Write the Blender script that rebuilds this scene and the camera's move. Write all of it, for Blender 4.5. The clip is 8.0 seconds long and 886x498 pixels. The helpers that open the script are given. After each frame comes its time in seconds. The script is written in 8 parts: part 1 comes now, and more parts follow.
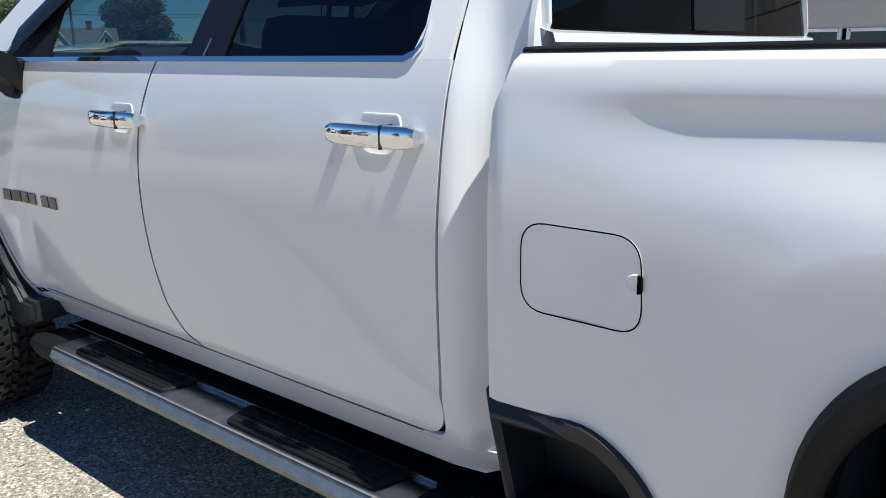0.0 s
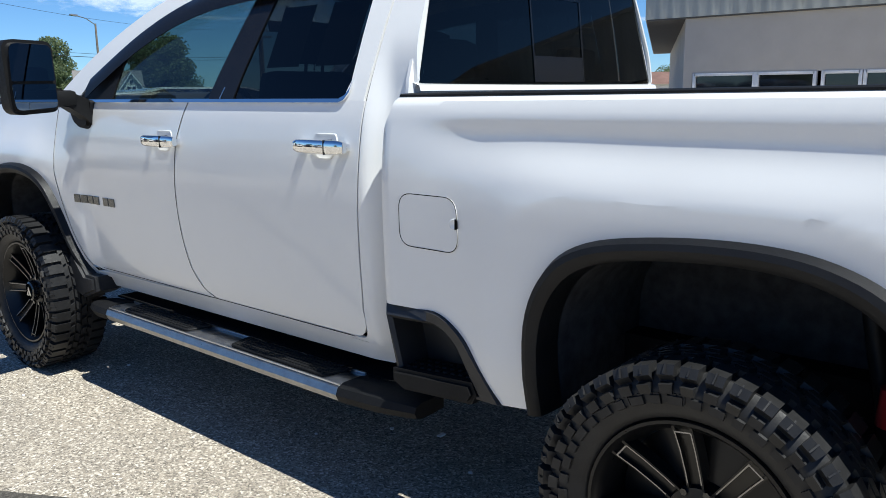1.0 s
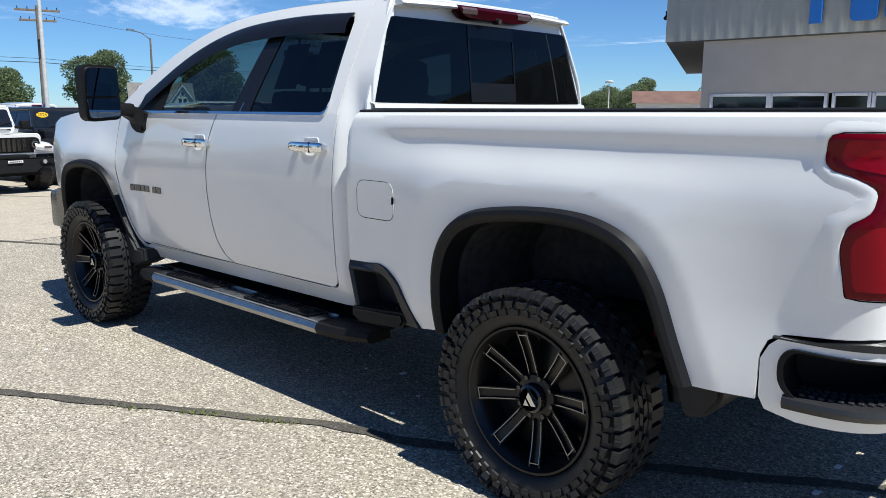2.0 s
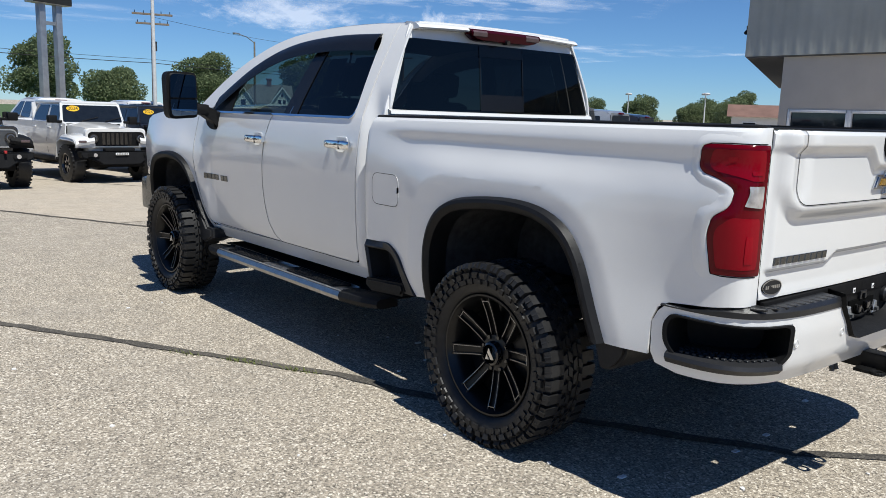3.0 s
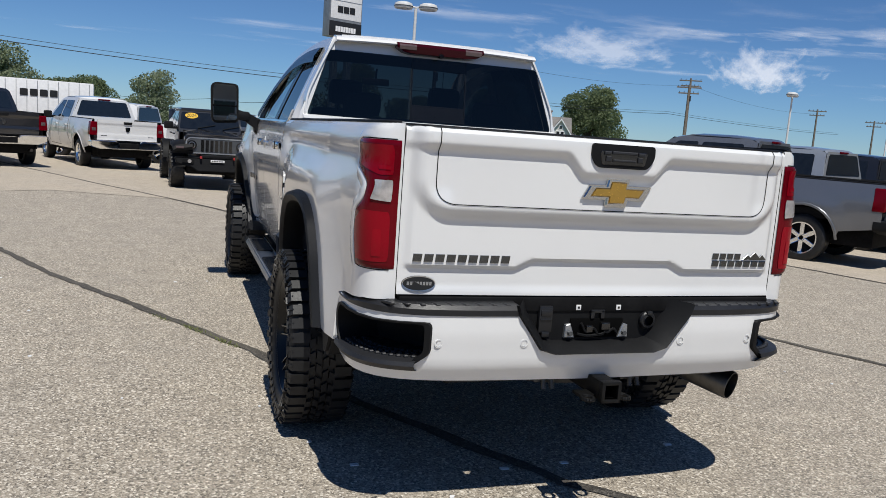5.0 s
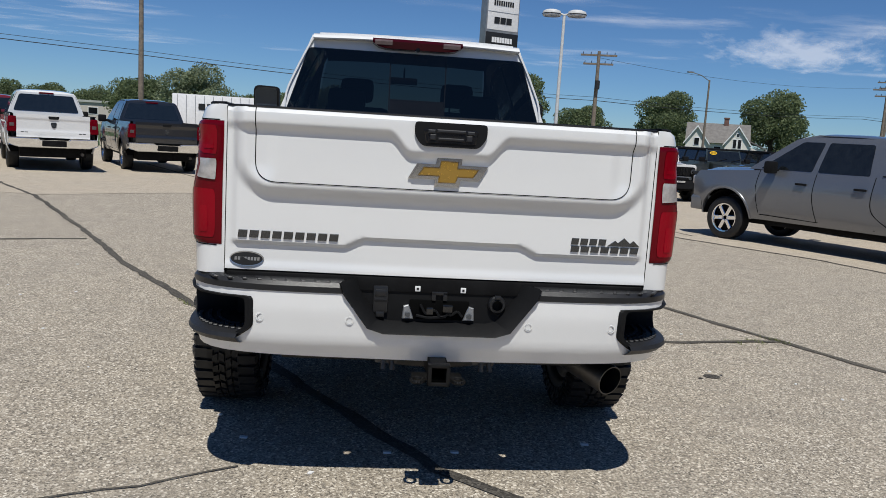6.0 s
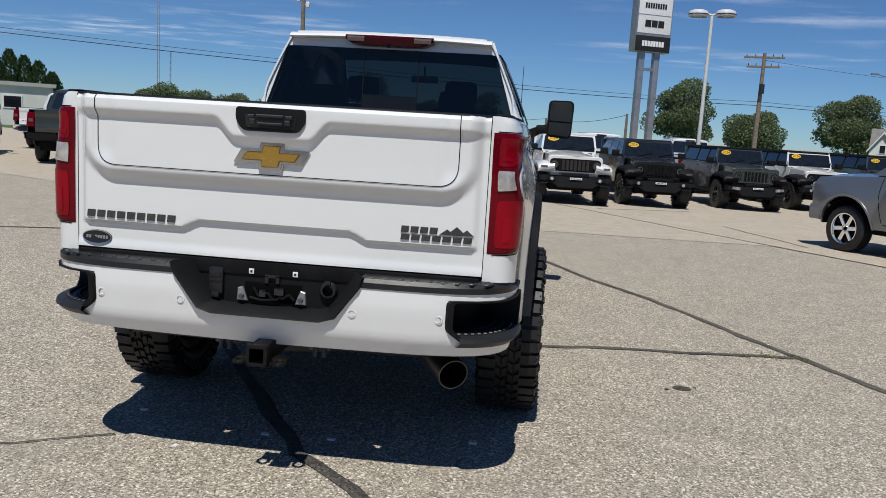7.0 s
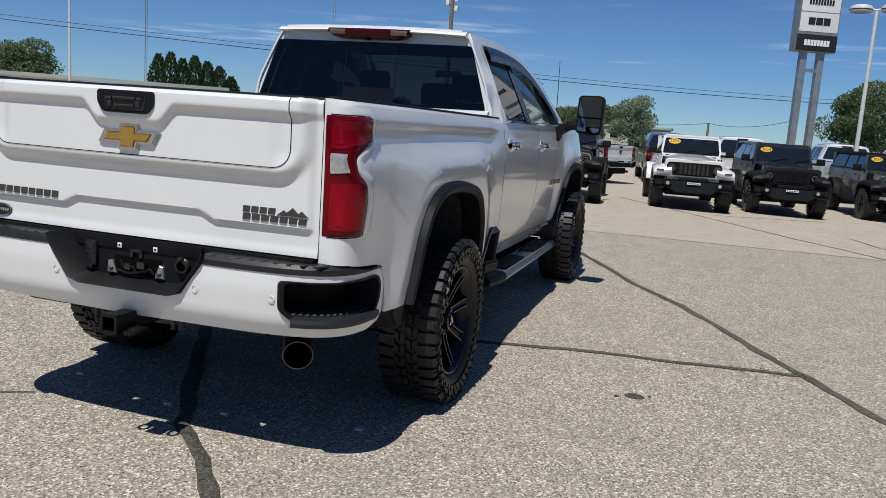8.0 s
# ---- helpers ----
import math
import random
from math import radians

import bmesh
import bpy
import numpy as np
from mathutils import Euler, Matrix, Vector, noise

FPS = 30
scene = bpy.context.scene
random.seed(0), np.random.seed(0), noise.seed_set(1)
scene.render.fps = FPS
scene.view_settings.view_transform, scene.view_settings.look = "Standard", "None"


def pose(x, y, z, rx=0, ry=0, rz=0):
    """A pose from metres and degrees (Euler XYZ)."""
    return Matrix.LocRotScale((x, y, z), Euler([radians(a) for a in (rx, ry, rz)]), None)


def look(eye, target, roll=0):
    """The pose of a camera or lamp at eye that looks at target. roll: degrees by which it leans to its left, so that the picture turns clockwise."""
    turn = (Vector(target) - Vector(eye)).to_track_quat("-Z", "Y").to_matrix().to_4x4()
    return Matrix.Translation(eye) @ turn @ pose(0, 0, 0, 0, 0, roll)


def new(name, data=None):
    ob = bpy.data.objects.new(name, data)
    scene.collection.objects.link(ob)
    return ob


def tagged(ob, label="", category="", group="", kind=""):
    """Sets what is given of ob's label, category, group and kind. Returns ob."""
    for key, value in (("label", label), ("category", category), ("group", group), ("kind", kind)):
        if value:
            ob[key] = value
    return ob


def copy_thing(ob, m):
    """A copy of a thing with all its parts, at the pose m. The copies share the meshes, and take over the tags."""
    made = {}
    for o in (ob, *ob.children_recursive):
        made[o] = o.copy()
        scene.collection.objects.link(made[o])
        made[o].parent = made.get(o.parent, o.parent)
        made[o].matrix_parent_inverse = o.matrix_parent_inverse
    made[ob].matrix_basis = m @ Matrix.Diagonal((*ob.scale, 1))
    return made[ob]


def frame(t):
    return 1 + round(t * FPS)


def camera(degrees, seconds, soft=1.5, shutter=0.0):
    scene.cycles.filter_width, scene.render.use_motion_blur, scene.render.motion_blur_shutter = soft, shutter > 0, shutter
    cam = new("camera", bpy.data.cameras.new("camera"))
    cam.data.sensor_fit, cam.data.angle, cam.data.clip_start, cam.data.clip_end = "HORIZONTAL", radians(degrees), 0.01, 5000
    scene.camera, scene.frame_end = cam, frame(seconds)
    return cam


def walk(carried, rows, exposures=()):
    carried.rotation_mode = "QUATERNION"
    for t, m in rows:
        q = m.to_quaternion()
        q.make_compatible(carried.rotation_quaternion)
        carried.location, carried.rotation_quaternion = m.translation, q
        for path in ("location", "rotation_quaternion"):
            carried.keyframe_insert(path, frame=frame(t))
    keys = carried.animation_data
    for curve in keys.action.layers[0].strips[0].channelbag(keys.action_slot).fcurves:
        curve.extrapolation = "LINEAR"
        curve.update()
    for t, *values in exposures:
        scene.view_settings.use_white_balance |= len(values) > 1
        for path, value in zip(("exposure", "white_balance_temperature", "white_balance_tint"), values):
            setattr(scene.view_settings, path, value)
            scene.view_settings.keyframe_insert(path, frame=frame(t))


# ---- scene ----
cam = camera(58.0, 8.0, soft=0.85)
PATH = [
    (0, (-0.004, -0.067, 1.547), (-1.22, 1.445, 1.066), -0.5),
    (0.5, (0.48, -0.406, 1.548), (-0.759, 1.108, 1.131), -0.4),
    (1, (0.983, -0.734, 1.558), (-0.279, 0.769, 1.172), -0.6),
    (1.5, (1.521, -1.009, 1.572), (0.228, 0.472, 1.208), -0.5),
    (1.7, (1.73, -1.123, 1.564), (0.419, 0.344, 1.208), -0.2),
    (2.8, (2.751, -1.464, 1.567), (1.289, -0.142, 1.23), 1.4),
    (3, (2.908, -1.45, 1.576), (1.408, -0.169, 1.24), 1.8),
    (3.5, (3.35, -1.169, 1.564), (1.753, -0.009, 1.238), 2.8),
    (4, (3.706, -0.68, 1.543), (2.015, 0.342, 1.231), 3.5),
    (4.5, (4.044, -0.131, 1.539), (2.264, 0.728, 1.237), 3.9),
    (4.7, (4.143, 0.12, 1.549), (2.327, 0.904, 1.251), 4.1),
    (5.8, (4.594, 1.531, 1.509), (2.642, 1.854, 1.221), 3.6),
    (6, (4.626, 1.812, 1.509), (2.661, 2.045, 1.216), 3.5),
    (6.5, (4.68, 2.496, 1.502), (2.702, 2.514, 1.209), 3.4),
    (7, (4.621, 3.161, 1.502), (2.652, 2.978, 1.203), 3.5),
    (7.5, (4.513, 3.806, 1.498), (2.574, 3.428, 1.19), 3.7),
    (8, (4.348, 4.426, 1.502), (2.459, 3.849, 1.187), 4.0),
]
walk(cam, [(t, look(eye, target, roll)) for t, eye, target, roll in PATH],
     exposures=[(0.0, 0.46, 6180, 4), (0.5, 0.53, 6180, 4), (1.5, 0.49, 6200, 4), (3.0, 0.18, 6350, 6), (4.5, -0.05, 6420, 8), (6.0, -0.22, 6420, 7), (8.0, -0.17, 6360, 7)])

# ---- daylight: clear summer sky, high sun behind the truck ----
SUN_EL, SUN_AZ = radians(63), radians(-4)      # azimuth of the sun from +x towards +y
SUN_WAY = Vector((math.cos(SUN_EL) * math.cos(SUN_AZ), math.cos(SUN_EL) * math.sin(SUN_AZ), math.sin(SUN_EL)))
world = bpy.data.worlds.new("World")
scene.world = world
world.use_nodes = True
_n, _l = world.node_tree.nodes, world.node_tree.links
_bg = _n["Background"]
_sky = _n.new("ShaderNodeTexSky")
_sky.sky_type, _sky.sun_disc = "NISHITA", False
_sky.sun_elevation, _sky.sun_rotation = SUN_EL, radians(90) - SUN_AZ
_sky.air_density, _sky.dust_density, _sky.ozone_density = 0.9, 0.0, 4.0
_sky.altitude = 1500
_tint = _n.new("ShaderNodeMix")
_tint.data_type, _tint.blend_type = "RGBA", "MULTIPLY"
_tint.inputs[0].default_value, _tint.inputs[7].default_value = 1.0, (0.705, 0.94, 1.22, 1)
_l.new(_sky.outputs[0], _tint.inputs[6])
_l.new(_tint.outputs[2], _bg.inputs[0])
_bg.inputs[1].default_value = 0.071
sun = new("sun", bpy.data.lights.new("sun", "SUN"))
sun.data.energy, sun.data.angle, sun.data.color = 5.0, radians(0.55), (1.0, 0.955, 0.90)
sun.matrix_world = look(SUN_WAY * 50, (0, 0, 0))

# ---- materials ----
def nodes_of(name):
    m = bpy.data.materials.new(name)
    m.use_nodes = True
    nt = m.node_tree
    return m, nt, nt.nodes["Principled BSDF"]


def noise_tex(nt, scale, detail=4.0, rough=0.55, vec=None, kind="ShaderNodeTexNoise"):
    n = nt.nodes.new(kind)
    n.inputs["Scale"].default_value = scale
    if kind == "ShaderNodeTexNoise":
        n.inputs["Detail"].default_value, n.inputs["Roughness"].default_value = detail, rough
    if vec is None:
        vec = nt.nodes.new("ShaderNodeTexCoord").outputs["Object"]
    nt.links.new(vec, n.inputs["Vector"])
    return n


def ramp(nt, src, stops):
    r = nt.nodes.new("ShaderNodeValToRGB")
    while len(r.color_ramp.elements) < len(stops):
        r.color_ramp.elements.new(0.5)
    for e, (p, c) in zip(r.color_ramp.elements, stops):
        e.position = p
        e.color = (*c, 1) if len(c) == 3 else c
    nt.links.new(src, r.inputs[0])
    return r.outputs[0]


def mixed(nt, fac, a, b, mode="MIX"):
    m = nt.nodes.new("ShaderNodeMix")
    m.data_type, m.blend_type = "RGBA", mode
    for sock, v in ((m.inputs[0], fac), (m.inputs[6], a), (m.inputs[7], b)):
        if isinstance(v, (int, float)):
            sock.default_value = v
        elif isinstance(v, tuple):
            sock.default_value = (*v, 1)
        else:
            nt.links.new(v, sock)
    return m.outputs[2]


def bumped(nt, bsdf, src, strength, dist):
    b = nt.nodes.new("ShaderNodeBump")
    b.inputs["Strength"].default_value, b.inputs["Distance"].default_value = strength, dist
    nt.links.new(src, b.inputs["Height"])
    nt.links.new(b.outputs[0], bsdf.inputs["Normal"])


def plain(name, col, rough=0.5, metal=0.0, vary=0.12, scale=9.0, grain=0.0, gscale=300.0, coat=0.0, spec=0.5):
    """A surface of one kind with two scales of unevenness."""
    m, nt, b = nodes_of(name)
    big = noise_tex(nt, scale)
    lo = tuple(c * (1 - vary) for c in col)
    hi = tuple(min(1, c * (1 + vary)) for c in col)
    nt.links.new(ramp(nt, big.outputs[0], [(0.3, lo), (0.7, hi)]), b.inputs["Base Color"])
    fine = noise_tex(nt, scale * 7, 3)
    r = nt.nodes.new("ShaderNodeMapRange")
    r.inputs[3].default_value, r.inputs[4].default_value = max(0.02, rough * 0.8), min(1, rough * 1.2)
    nt.links.new(fine.outputs[0], r.inputs[0])
    nt.links.new(r.outputs[0], b.inputs["Roughness"])
    b.inputs["Metallic"].default_value = metal
    b.inputs["Coat Weight"].default_value, b.inputs["Coat Roughness"].default_value = coat, 0.04
    b.inputs["Specular IOR Level"].default_value = spec
    if grain:
        g = noise_tex(nt, gscale, 2)
        bumped(nt, b, g.outputs[0], grain, 0.002)
    return m


def car_paint(name, col, flake=0.06, rough=0.32, metal=0.0, dust=0.05, gloss=0.03):
    """Clear-coated paint with fine flake and a little dust."""
    m, nt, b = nodes_of(name)
    fl = noise_tex(nt, 900, 1)
    lo = tuple(c * (1 - flake) for c in col)
    hi = tuple(min(1, c * (1 + flake)) for c in col)
    base = ramp(nt, fl.outputs[0], [(0.35, lo), (0.65, hi)])
    d = noise_tex(nt, 3.0, 6, 0.7)
    fac = ramp(nt, d.outputs[0], [(0.45, (0, 0, 0)), (0.85, (dust, dust, dust))])
    nt.links.new(mixed(nt, fac, base, (0.42, 0.38, 0.32)), b.inputs["Base Color"])
    b.inputs["Roughness"].default_value, b.inputs["Metallic"].default_value = rough, metal
    b.inputs["Coat Weight"].default_value, b.inputs["Coat Roughness"].default_value = 1.0, gloss
    orange = noise_tex(nt, 140, 2)
    bumped(nt, b, orange.outputs[0], 0.03, 0.001)
    return m


def tinted_glass(name, tint, gloss=1.0):
    """A thin pane: clear view darkened by its tint, mirror gloss that grows at a grazing angle."""
    m = bpy.data.materials.new(name)
    m.use_nodes = True
    nt = m.node_tree
    nt.nodes.clear()
    out = nt.nodes.new("ShaderNodeOutputMaterial")
    tr = nt.nodes.new("ShaderNodeBsdfTransparent")
    tr.inputs[0].default_value = (*tint, 1)
    gl = nt.nodes.new("ShaderNodeBsdfGlossy")
    gl.inputs["Roughness"].default_value = 0.01
    gl.inputs[0].default_value = (gloss, gloss, gloss, 1)
    face = nt.nodes.new("ShaderNodeLayerWeight")
    face.inputs[0].default_value = 0.5
    powr = nt.nodes.new("ShaderNodeMath")
    powr.operation = "POWER"
    powr.inputs[1].default_value = 5.0
    nt.links.new(face.outputs["Facing"], powr.inputs[0])
    fr = nt.nodes.new("ShaderNodeMath")
    fr.operation = "MULTIPLY_ADD"
    fr.inputs[1].default_value, fr.inputs[2].default_value = 0.92, 0.050
    nt.links.new(powr.outputs[0], fr.inputs[0])
    mx = nt.nodes.new("ShaderNodeMixShader")
    nt.links.new(fr.outputs[0], mx.inputs[0])
    nt.links.new(tr.outputs[0], mx.inputs[1])
    nt.links.new(gl.outputs[0], mx.inputs[2])
    nt.links.new(mx.outputs[0], out.inputs[0])
    return m


def asphalt(name, lo, mid, hi, patch=(0.30, 0.27, 0.23), patch_amt=0.35):
    """Exposed-aggregate paving: small light and dark stones, larger blotches, pits."""
    m, nt, b = nodes_of(name)
    vec = nt.nodes.new("ShaderNodeTexCoord").outputs["Object"]
    v = noise_tex(nt, 104, vec=vec, kind="ShaderNodeTexVoronoi")
    bw = nt.nodes.new("ShaderNodeSeparateColor")
    nt.links.new(v.outputs["Color"], bw.inputs[0])
    stones = ramp(nt, bw.outputs[0], [(0.0, lo), (0.22, tuple(c * 0.6 for c in mid)), (0.5, mid), (0.78, tuple(min(1, c * 1.25) for c in mid)), (1.0, hi)])
    v2 = noise_tex(nt, 260, vec=vec, kind="ShaderNodeTexVoronoi")
    bw2 = nt.nodes.new("ShaderNodeSeparateColor")
    nt.links.new(v2.outputs["Color"], bw2.inputs[0])
    sand = ramp(nt, bw2.outputs[1], [(0.0, lo), (0.6, mid), (1.0, hi)])
    col = mixed(nt, 0.3, stones, sand)
    big = noise_tex(nt, 0.7, 5, 0.6, vec=vec)
    col = mixed(nt, ramp(nt, big.outputs[0], [(0.42, (0, 0, 0)), (0.75, (patch_amt,) * 3)]), col, patch)
    mid_n = noise_tex(nt, 3.5, 5, 0.7, vec=vec)
    col = mixed(nt, 1.0, col, ramp(nt, mid_n.outputs[0], [(0.3, (0.86, 0.86, 0.86)), (0.7, (1.08, 1.07, 1.05))]), "MULTIPLY")
    nt.links.new(col, b.inputs["Base Color"])
    b.inputs["Roughness"].default_value = 0.85
    b.inputs["Specular IOR Level"].default_value = 0.3
    add = nt.nodes.new("ShaderNodeMath")
    add.operation = "ADD"
    nt.links.new(v.outputs["Distance"], add.inputs[0])
    nt.links.new(v2.outputs["Distance"], add.inputs[1])
    bumped(nt, b, add.outputs[0], 0.5, 0.004)
    return m


M = {}
M["white"] = car_paint("pearl_white_paint", (0.762, 0.763, 0.748), 0.03, 0.24, gloss=0.075)
M["white2"] = car_paint("white_paint", (0.70, 0.70, 0.69))
M["black_paint"] = car_paint("black_paint", (0.012, 0.012, 0.014), 0.3, dust=0.012)
M["navy_paint"] = car_paint("blue_black_paint", (0.009, 0.010, 0.014), 0.3, dust=0.012)
M["green_paint"] = car_paint("grey_green_paint", (0.035, 0.045, 0.043), 0.3, dust=0.012)
M["olive_paint"] = car_paint("olive_grey_paint", (0.026, 0.031, 0.028), 0.3, dust=0.012)
M["grey_paint"] = car_paint("metallic_grey_paint", (0.17, 0.18, 0.20), 0.25, 0.3, 0.5)
M["silver_paint"] = car_paint("silver_paint", (0.42, 0.44, 0.46), 0.2, 0.3, 0.5)
M["red_paint"] = car_paint("red_paint", (0.17, 0.008, 0.012), 0.2)
M["plastic"] = plain("black_grained_plastic", (0.0068, 0.007, 0.0076), 0.60, vary=0.2, grain=0.25, spec=0.19)
M["trim"] = plain("charcoal_moulding", (0.016, 0.0165, 0.0185), 0.48, vary=0.15, grain=0.2)
M["pad"] = plain("black_step_pad", (0.011, 0.0115, 0.013), 0.38, vary=0.25, scale=16, grain=0.3, spec=0.5)
M["gloss_black"] = plain("gloss_black", (0.008, 0.008, 0.009), 0.12, vary=0.2, coat=0.6)
M["alu_dark"] = plain("satin_grey_frame", (0.10, 0.105, 0.11), 0.4, 0.5, vary=0.1)
M["rubber"] = plain("tyre_rubber", (0.017, 0.017, 0.0175), 0.45, vary=0.3, scale=14, grain=0.2, gscale=160, spec=0.3)
M["rim"] = plain("satin_black_wheel", (0.006, 0.006, 0.0065), 0.30, vary=0.2, coat=0.08, spec=0.32)
M["milled"] = plain("milled_aluminium_edge", (0.26, 0.26, 0.27), 0.25, 1.0, vary=0.1)
M["chrome"] = plain("chrome", (0.85, 0.86, 0.87), 0.05, 1.0, vary=0.03)
M["dark_chrome"] = plain("dark_chrome", (0.13, 0.135, 0.14), 0.24, 1.0, vary=0.1)
M["alu"] = plain("brushed_aluminium", (0.62, 0.62, 0.61), 0.3, 1.0, vary=0.1, scale=25)
M["gold"] = plain("gold_badge", (0.44, 0.262, 0.045), 0.26, 0.55, vary=0.06, scale=14, coat=0.5)
M["badge_edge"] = plain("badge_edge_chrome", (0.56, 0.57, 0.58), 0.12, 1.0, vary=0.05)
M["board"] = plain("polished_board_edge", (0.36, 0.36, 0.36), 0.30, 1.0, vary=0.15, scale=25)
M["steel"] = plain("worn_dark_steel", (0.008, 0.008, 0.008), 0.5, 0.5, vary=0.4, scale=20, grain=0.2)
M["exhaust"] = plain("exhaust_steel", (0.12, 0.115, 0.11), 0.42, 1.0, vary=0.25, scale=18)
M["under"] = plain("underbody_black", (0.008, 0.008, 0.0085), 0.85, vary=0.4, spec=0.12)
M["smoke"] = plain("smoked_black_acrylic", (0.009, 0.009, 0.010), 0.22, vary=0.15, spec=0.3)
M["cream"] = plain("cream_pole_paint", (0.72, 0.60, 0.34), 0.5, vary=0.1)
M["well"] = plain("wheel_well_felt", (0.045, 0.045, 0.047), 0.85, vary=0.35, scale=20, grain=0.3, spec=0.2)
M["seam"] = plain("panel_gap_black", (0.003, 0.003, 0.003), 0.95, vary=0.1, spec=0.05)
M["mud_flap"] = plain("mud_guard_plastic", (0.012, 0.012, 0.013), 0.55, vary=0.2, scale=10, spec=0.3)
M["glass"] = tinted_glass("privacy_glass", (0.042, 0.049, 0.053), 0.8)
M["back_glass"] = tinted_glass("back_privacy_glass", (0.056, 0.060, 0.060), 0.55)
M["clear"] = tinted_glass("clear_glass", (0.62, 0.70, 0.68))
M["front_glass"] = tinted_glass("front_door_glass", (0.25, 0.33, 0.34))
M["dark_pane"] = plain("dark_window", (0.010, 0.012, 0.014), 0.06, vary=0.3, coat=0.5)
# mirror colour lowered in place of the dark surroundings it would reflect
M["mirror"] = plain("darkened_mirror_glass", (0.22, 0.25, 0.27), 0.01, 1.0, vary=0.01)
M["cloth"] = plain("dark_seat_leather", (0.025, 0.024, 0.024), 0.6, vary=0.2, grain=0.2)
M["liner"] = plain("headliner_grey", (0.25, 0.25, 0.24), 0.9, vary=0.1)
M["yellow"] = plain("sticker_yellow", (0.80, 0.47, 0.02), 0.4, vary=0.05)
M["ink"] = plain("black_ink", (0.01, 0.01, 0.01), 0.5)
M["white_flat"] = plain("white_enamel", (0.78, 0.78, 0.77), 0.4, vary=0.06)
M["red_part"] = plain("red_enamel", (0.35, 0.02, 0.02), 0.35, vary=0.15, coat=0.4)
M["lamp_dim"] = plain("headlamp_glass", (0.10, 0.105, 0.11), 0.08, 0.4, vary=0.3, scale=40, coat=1.0)


def lens_red(name, col, rough=0.12):
    m, nt, b = nodes_of(name)
    n = noise_tex(nt, 5, 1)
    nt.links.new(ramp(nt, n.outputs[0], [(0.3, tuple(c * 0.82 for c in col)), (0.7, tuple(min(1, c * 1.2) for c in col))]), b.inputs["Base Color"])
    b.inputs["Roughness"].default_value = rough
    b.inputs["Coat Weight"].default_value, b.inputs["Coat Roughness"].default_value = 0.15, 0.03
    b.inputs["Specular IOR Level"].default_value = 0.12
    w = nt.nodes.new("ShaderNodeTexWave")
    w.inputs["Scale"].default_value = 45
    nt.links.new(nt.nodes.new("ShaderNodeTexCoord").outputs["Object"], w.inputs["Vector"])
    bumped(nt, b, w.outputs[0], 0.06, 0.001)
    return m


M["lens"] = lens_red("red_lens", (0.115, 0.0004, 0.005), 0.16)
M["lens_mid"] = lens_red("red_lens_body", (0.225, 0.0006, 0.008), 0.2)
M["lens_bright"] = lens_red("red_reflector_lens", (0.255, 0.001, 0.009), 0.22)
M["lens_dark"] = lens_red("smoked_red_lens", (0.034, 0.0016, 0.005), 0.14)
M["lens_smoke"] = plain("smoked_lens", (0.10, 0.07, 0.07), 0.15, vary=0.2, scale=30, coat=0.3)
M["lens_clear"] = plain("clear_lens", (0.46, 0.44, 0.43), 0.12, 0.3, vary=0.25, scale=30, coat=1.0)

M["asphalt"] = asphalt("exposed_aggregate", (0.05, 0.043, 0.036), (0.355, 0.308, 0.243), (0.92, 0.85, 0.73))
M["concrete"] = asphalt("tan_concrete", (0.25, 0.21, 0.165), (0.455, 0.395, 0.315), (0.64, 0.585, 0.495), (0.50, 0.425, 0.325), 0.4)
M["weed"] = plain("dry_green_weed", (0.13, 0.15, 0.04), 0.7, vary=0.5, scale=30)
M["tar"] = asphalt("tar_joint", (0.020, 0.0185, 0.0165), (0.066, 0.060, 0.053), (0.185, 0.17, 0.145), (0.15, 0.135, 0.11), 0.8)
M["grass"] = plain("lawn_grass", (0.06, 0.10, 0.03), 0.9, vary=0.4, scale=2, grain=0.4, gscale=60)
M["dark_galv"] = plain("dull_zinc", (0.10, 0.10, 0.10), 0.5, 0.8, vary=0.25, scale=20)
M["galv"] = plain("galvanised_steel", (0.36, 0.37, 0.38), 0.45, 0.8, vary=0.15, scale=3)
M["pole_white"] = plain("white_painted_pole", (0.62, 0.62, 0.60), 0.5, vary=0.1)
M["pole_wood"] = plain("weathered_pole_wood", (0.17, 0.14, 0.11), 0.85, vary=0.3, scale=6, grain=0.4, gscale=40)
M["wire"] = plain("black_cable", (0.015, 0.015, 0.015), 0.6)
M["bark"] = plain("tree_bark", (0.09, 0.07, 0.05), 0.9, vary=0.3, scale=5)
M["fascia"] = plain("grey_ribbed_fascia", (0.40, 0.41, 0.375), 0.7, vary=0.12, scale=0.8)
M["stucco"] = plain("tan_stucco", (0.52, 0.475, 0.415), 0.9, vary=0.06, scale=1.5, grain=0.3, gscale=80)
M["soffit"] = plain("dark_soffit", (0.10, 0.10, 0.10), 0.8)
M["sign_blue"] = plain("blue_sign_letter", (0.02, 0.16, 0.55), 0.35, vary=0.05, coat=0.3)
M["shingle"] = plain("grey_shingle", (0.17, 0.16, 0.15), 0.9, vary=0.2, scale=3)
M["brown_roof"] = plain("brown_shingle", (0.16, 0.09, 0.07), 0.9, vary=0.2, scale=1)
M["siding"] = plain("white_siding", (0.70, 0.68, 0.62), 0.6, vary=0.06, scale=1)


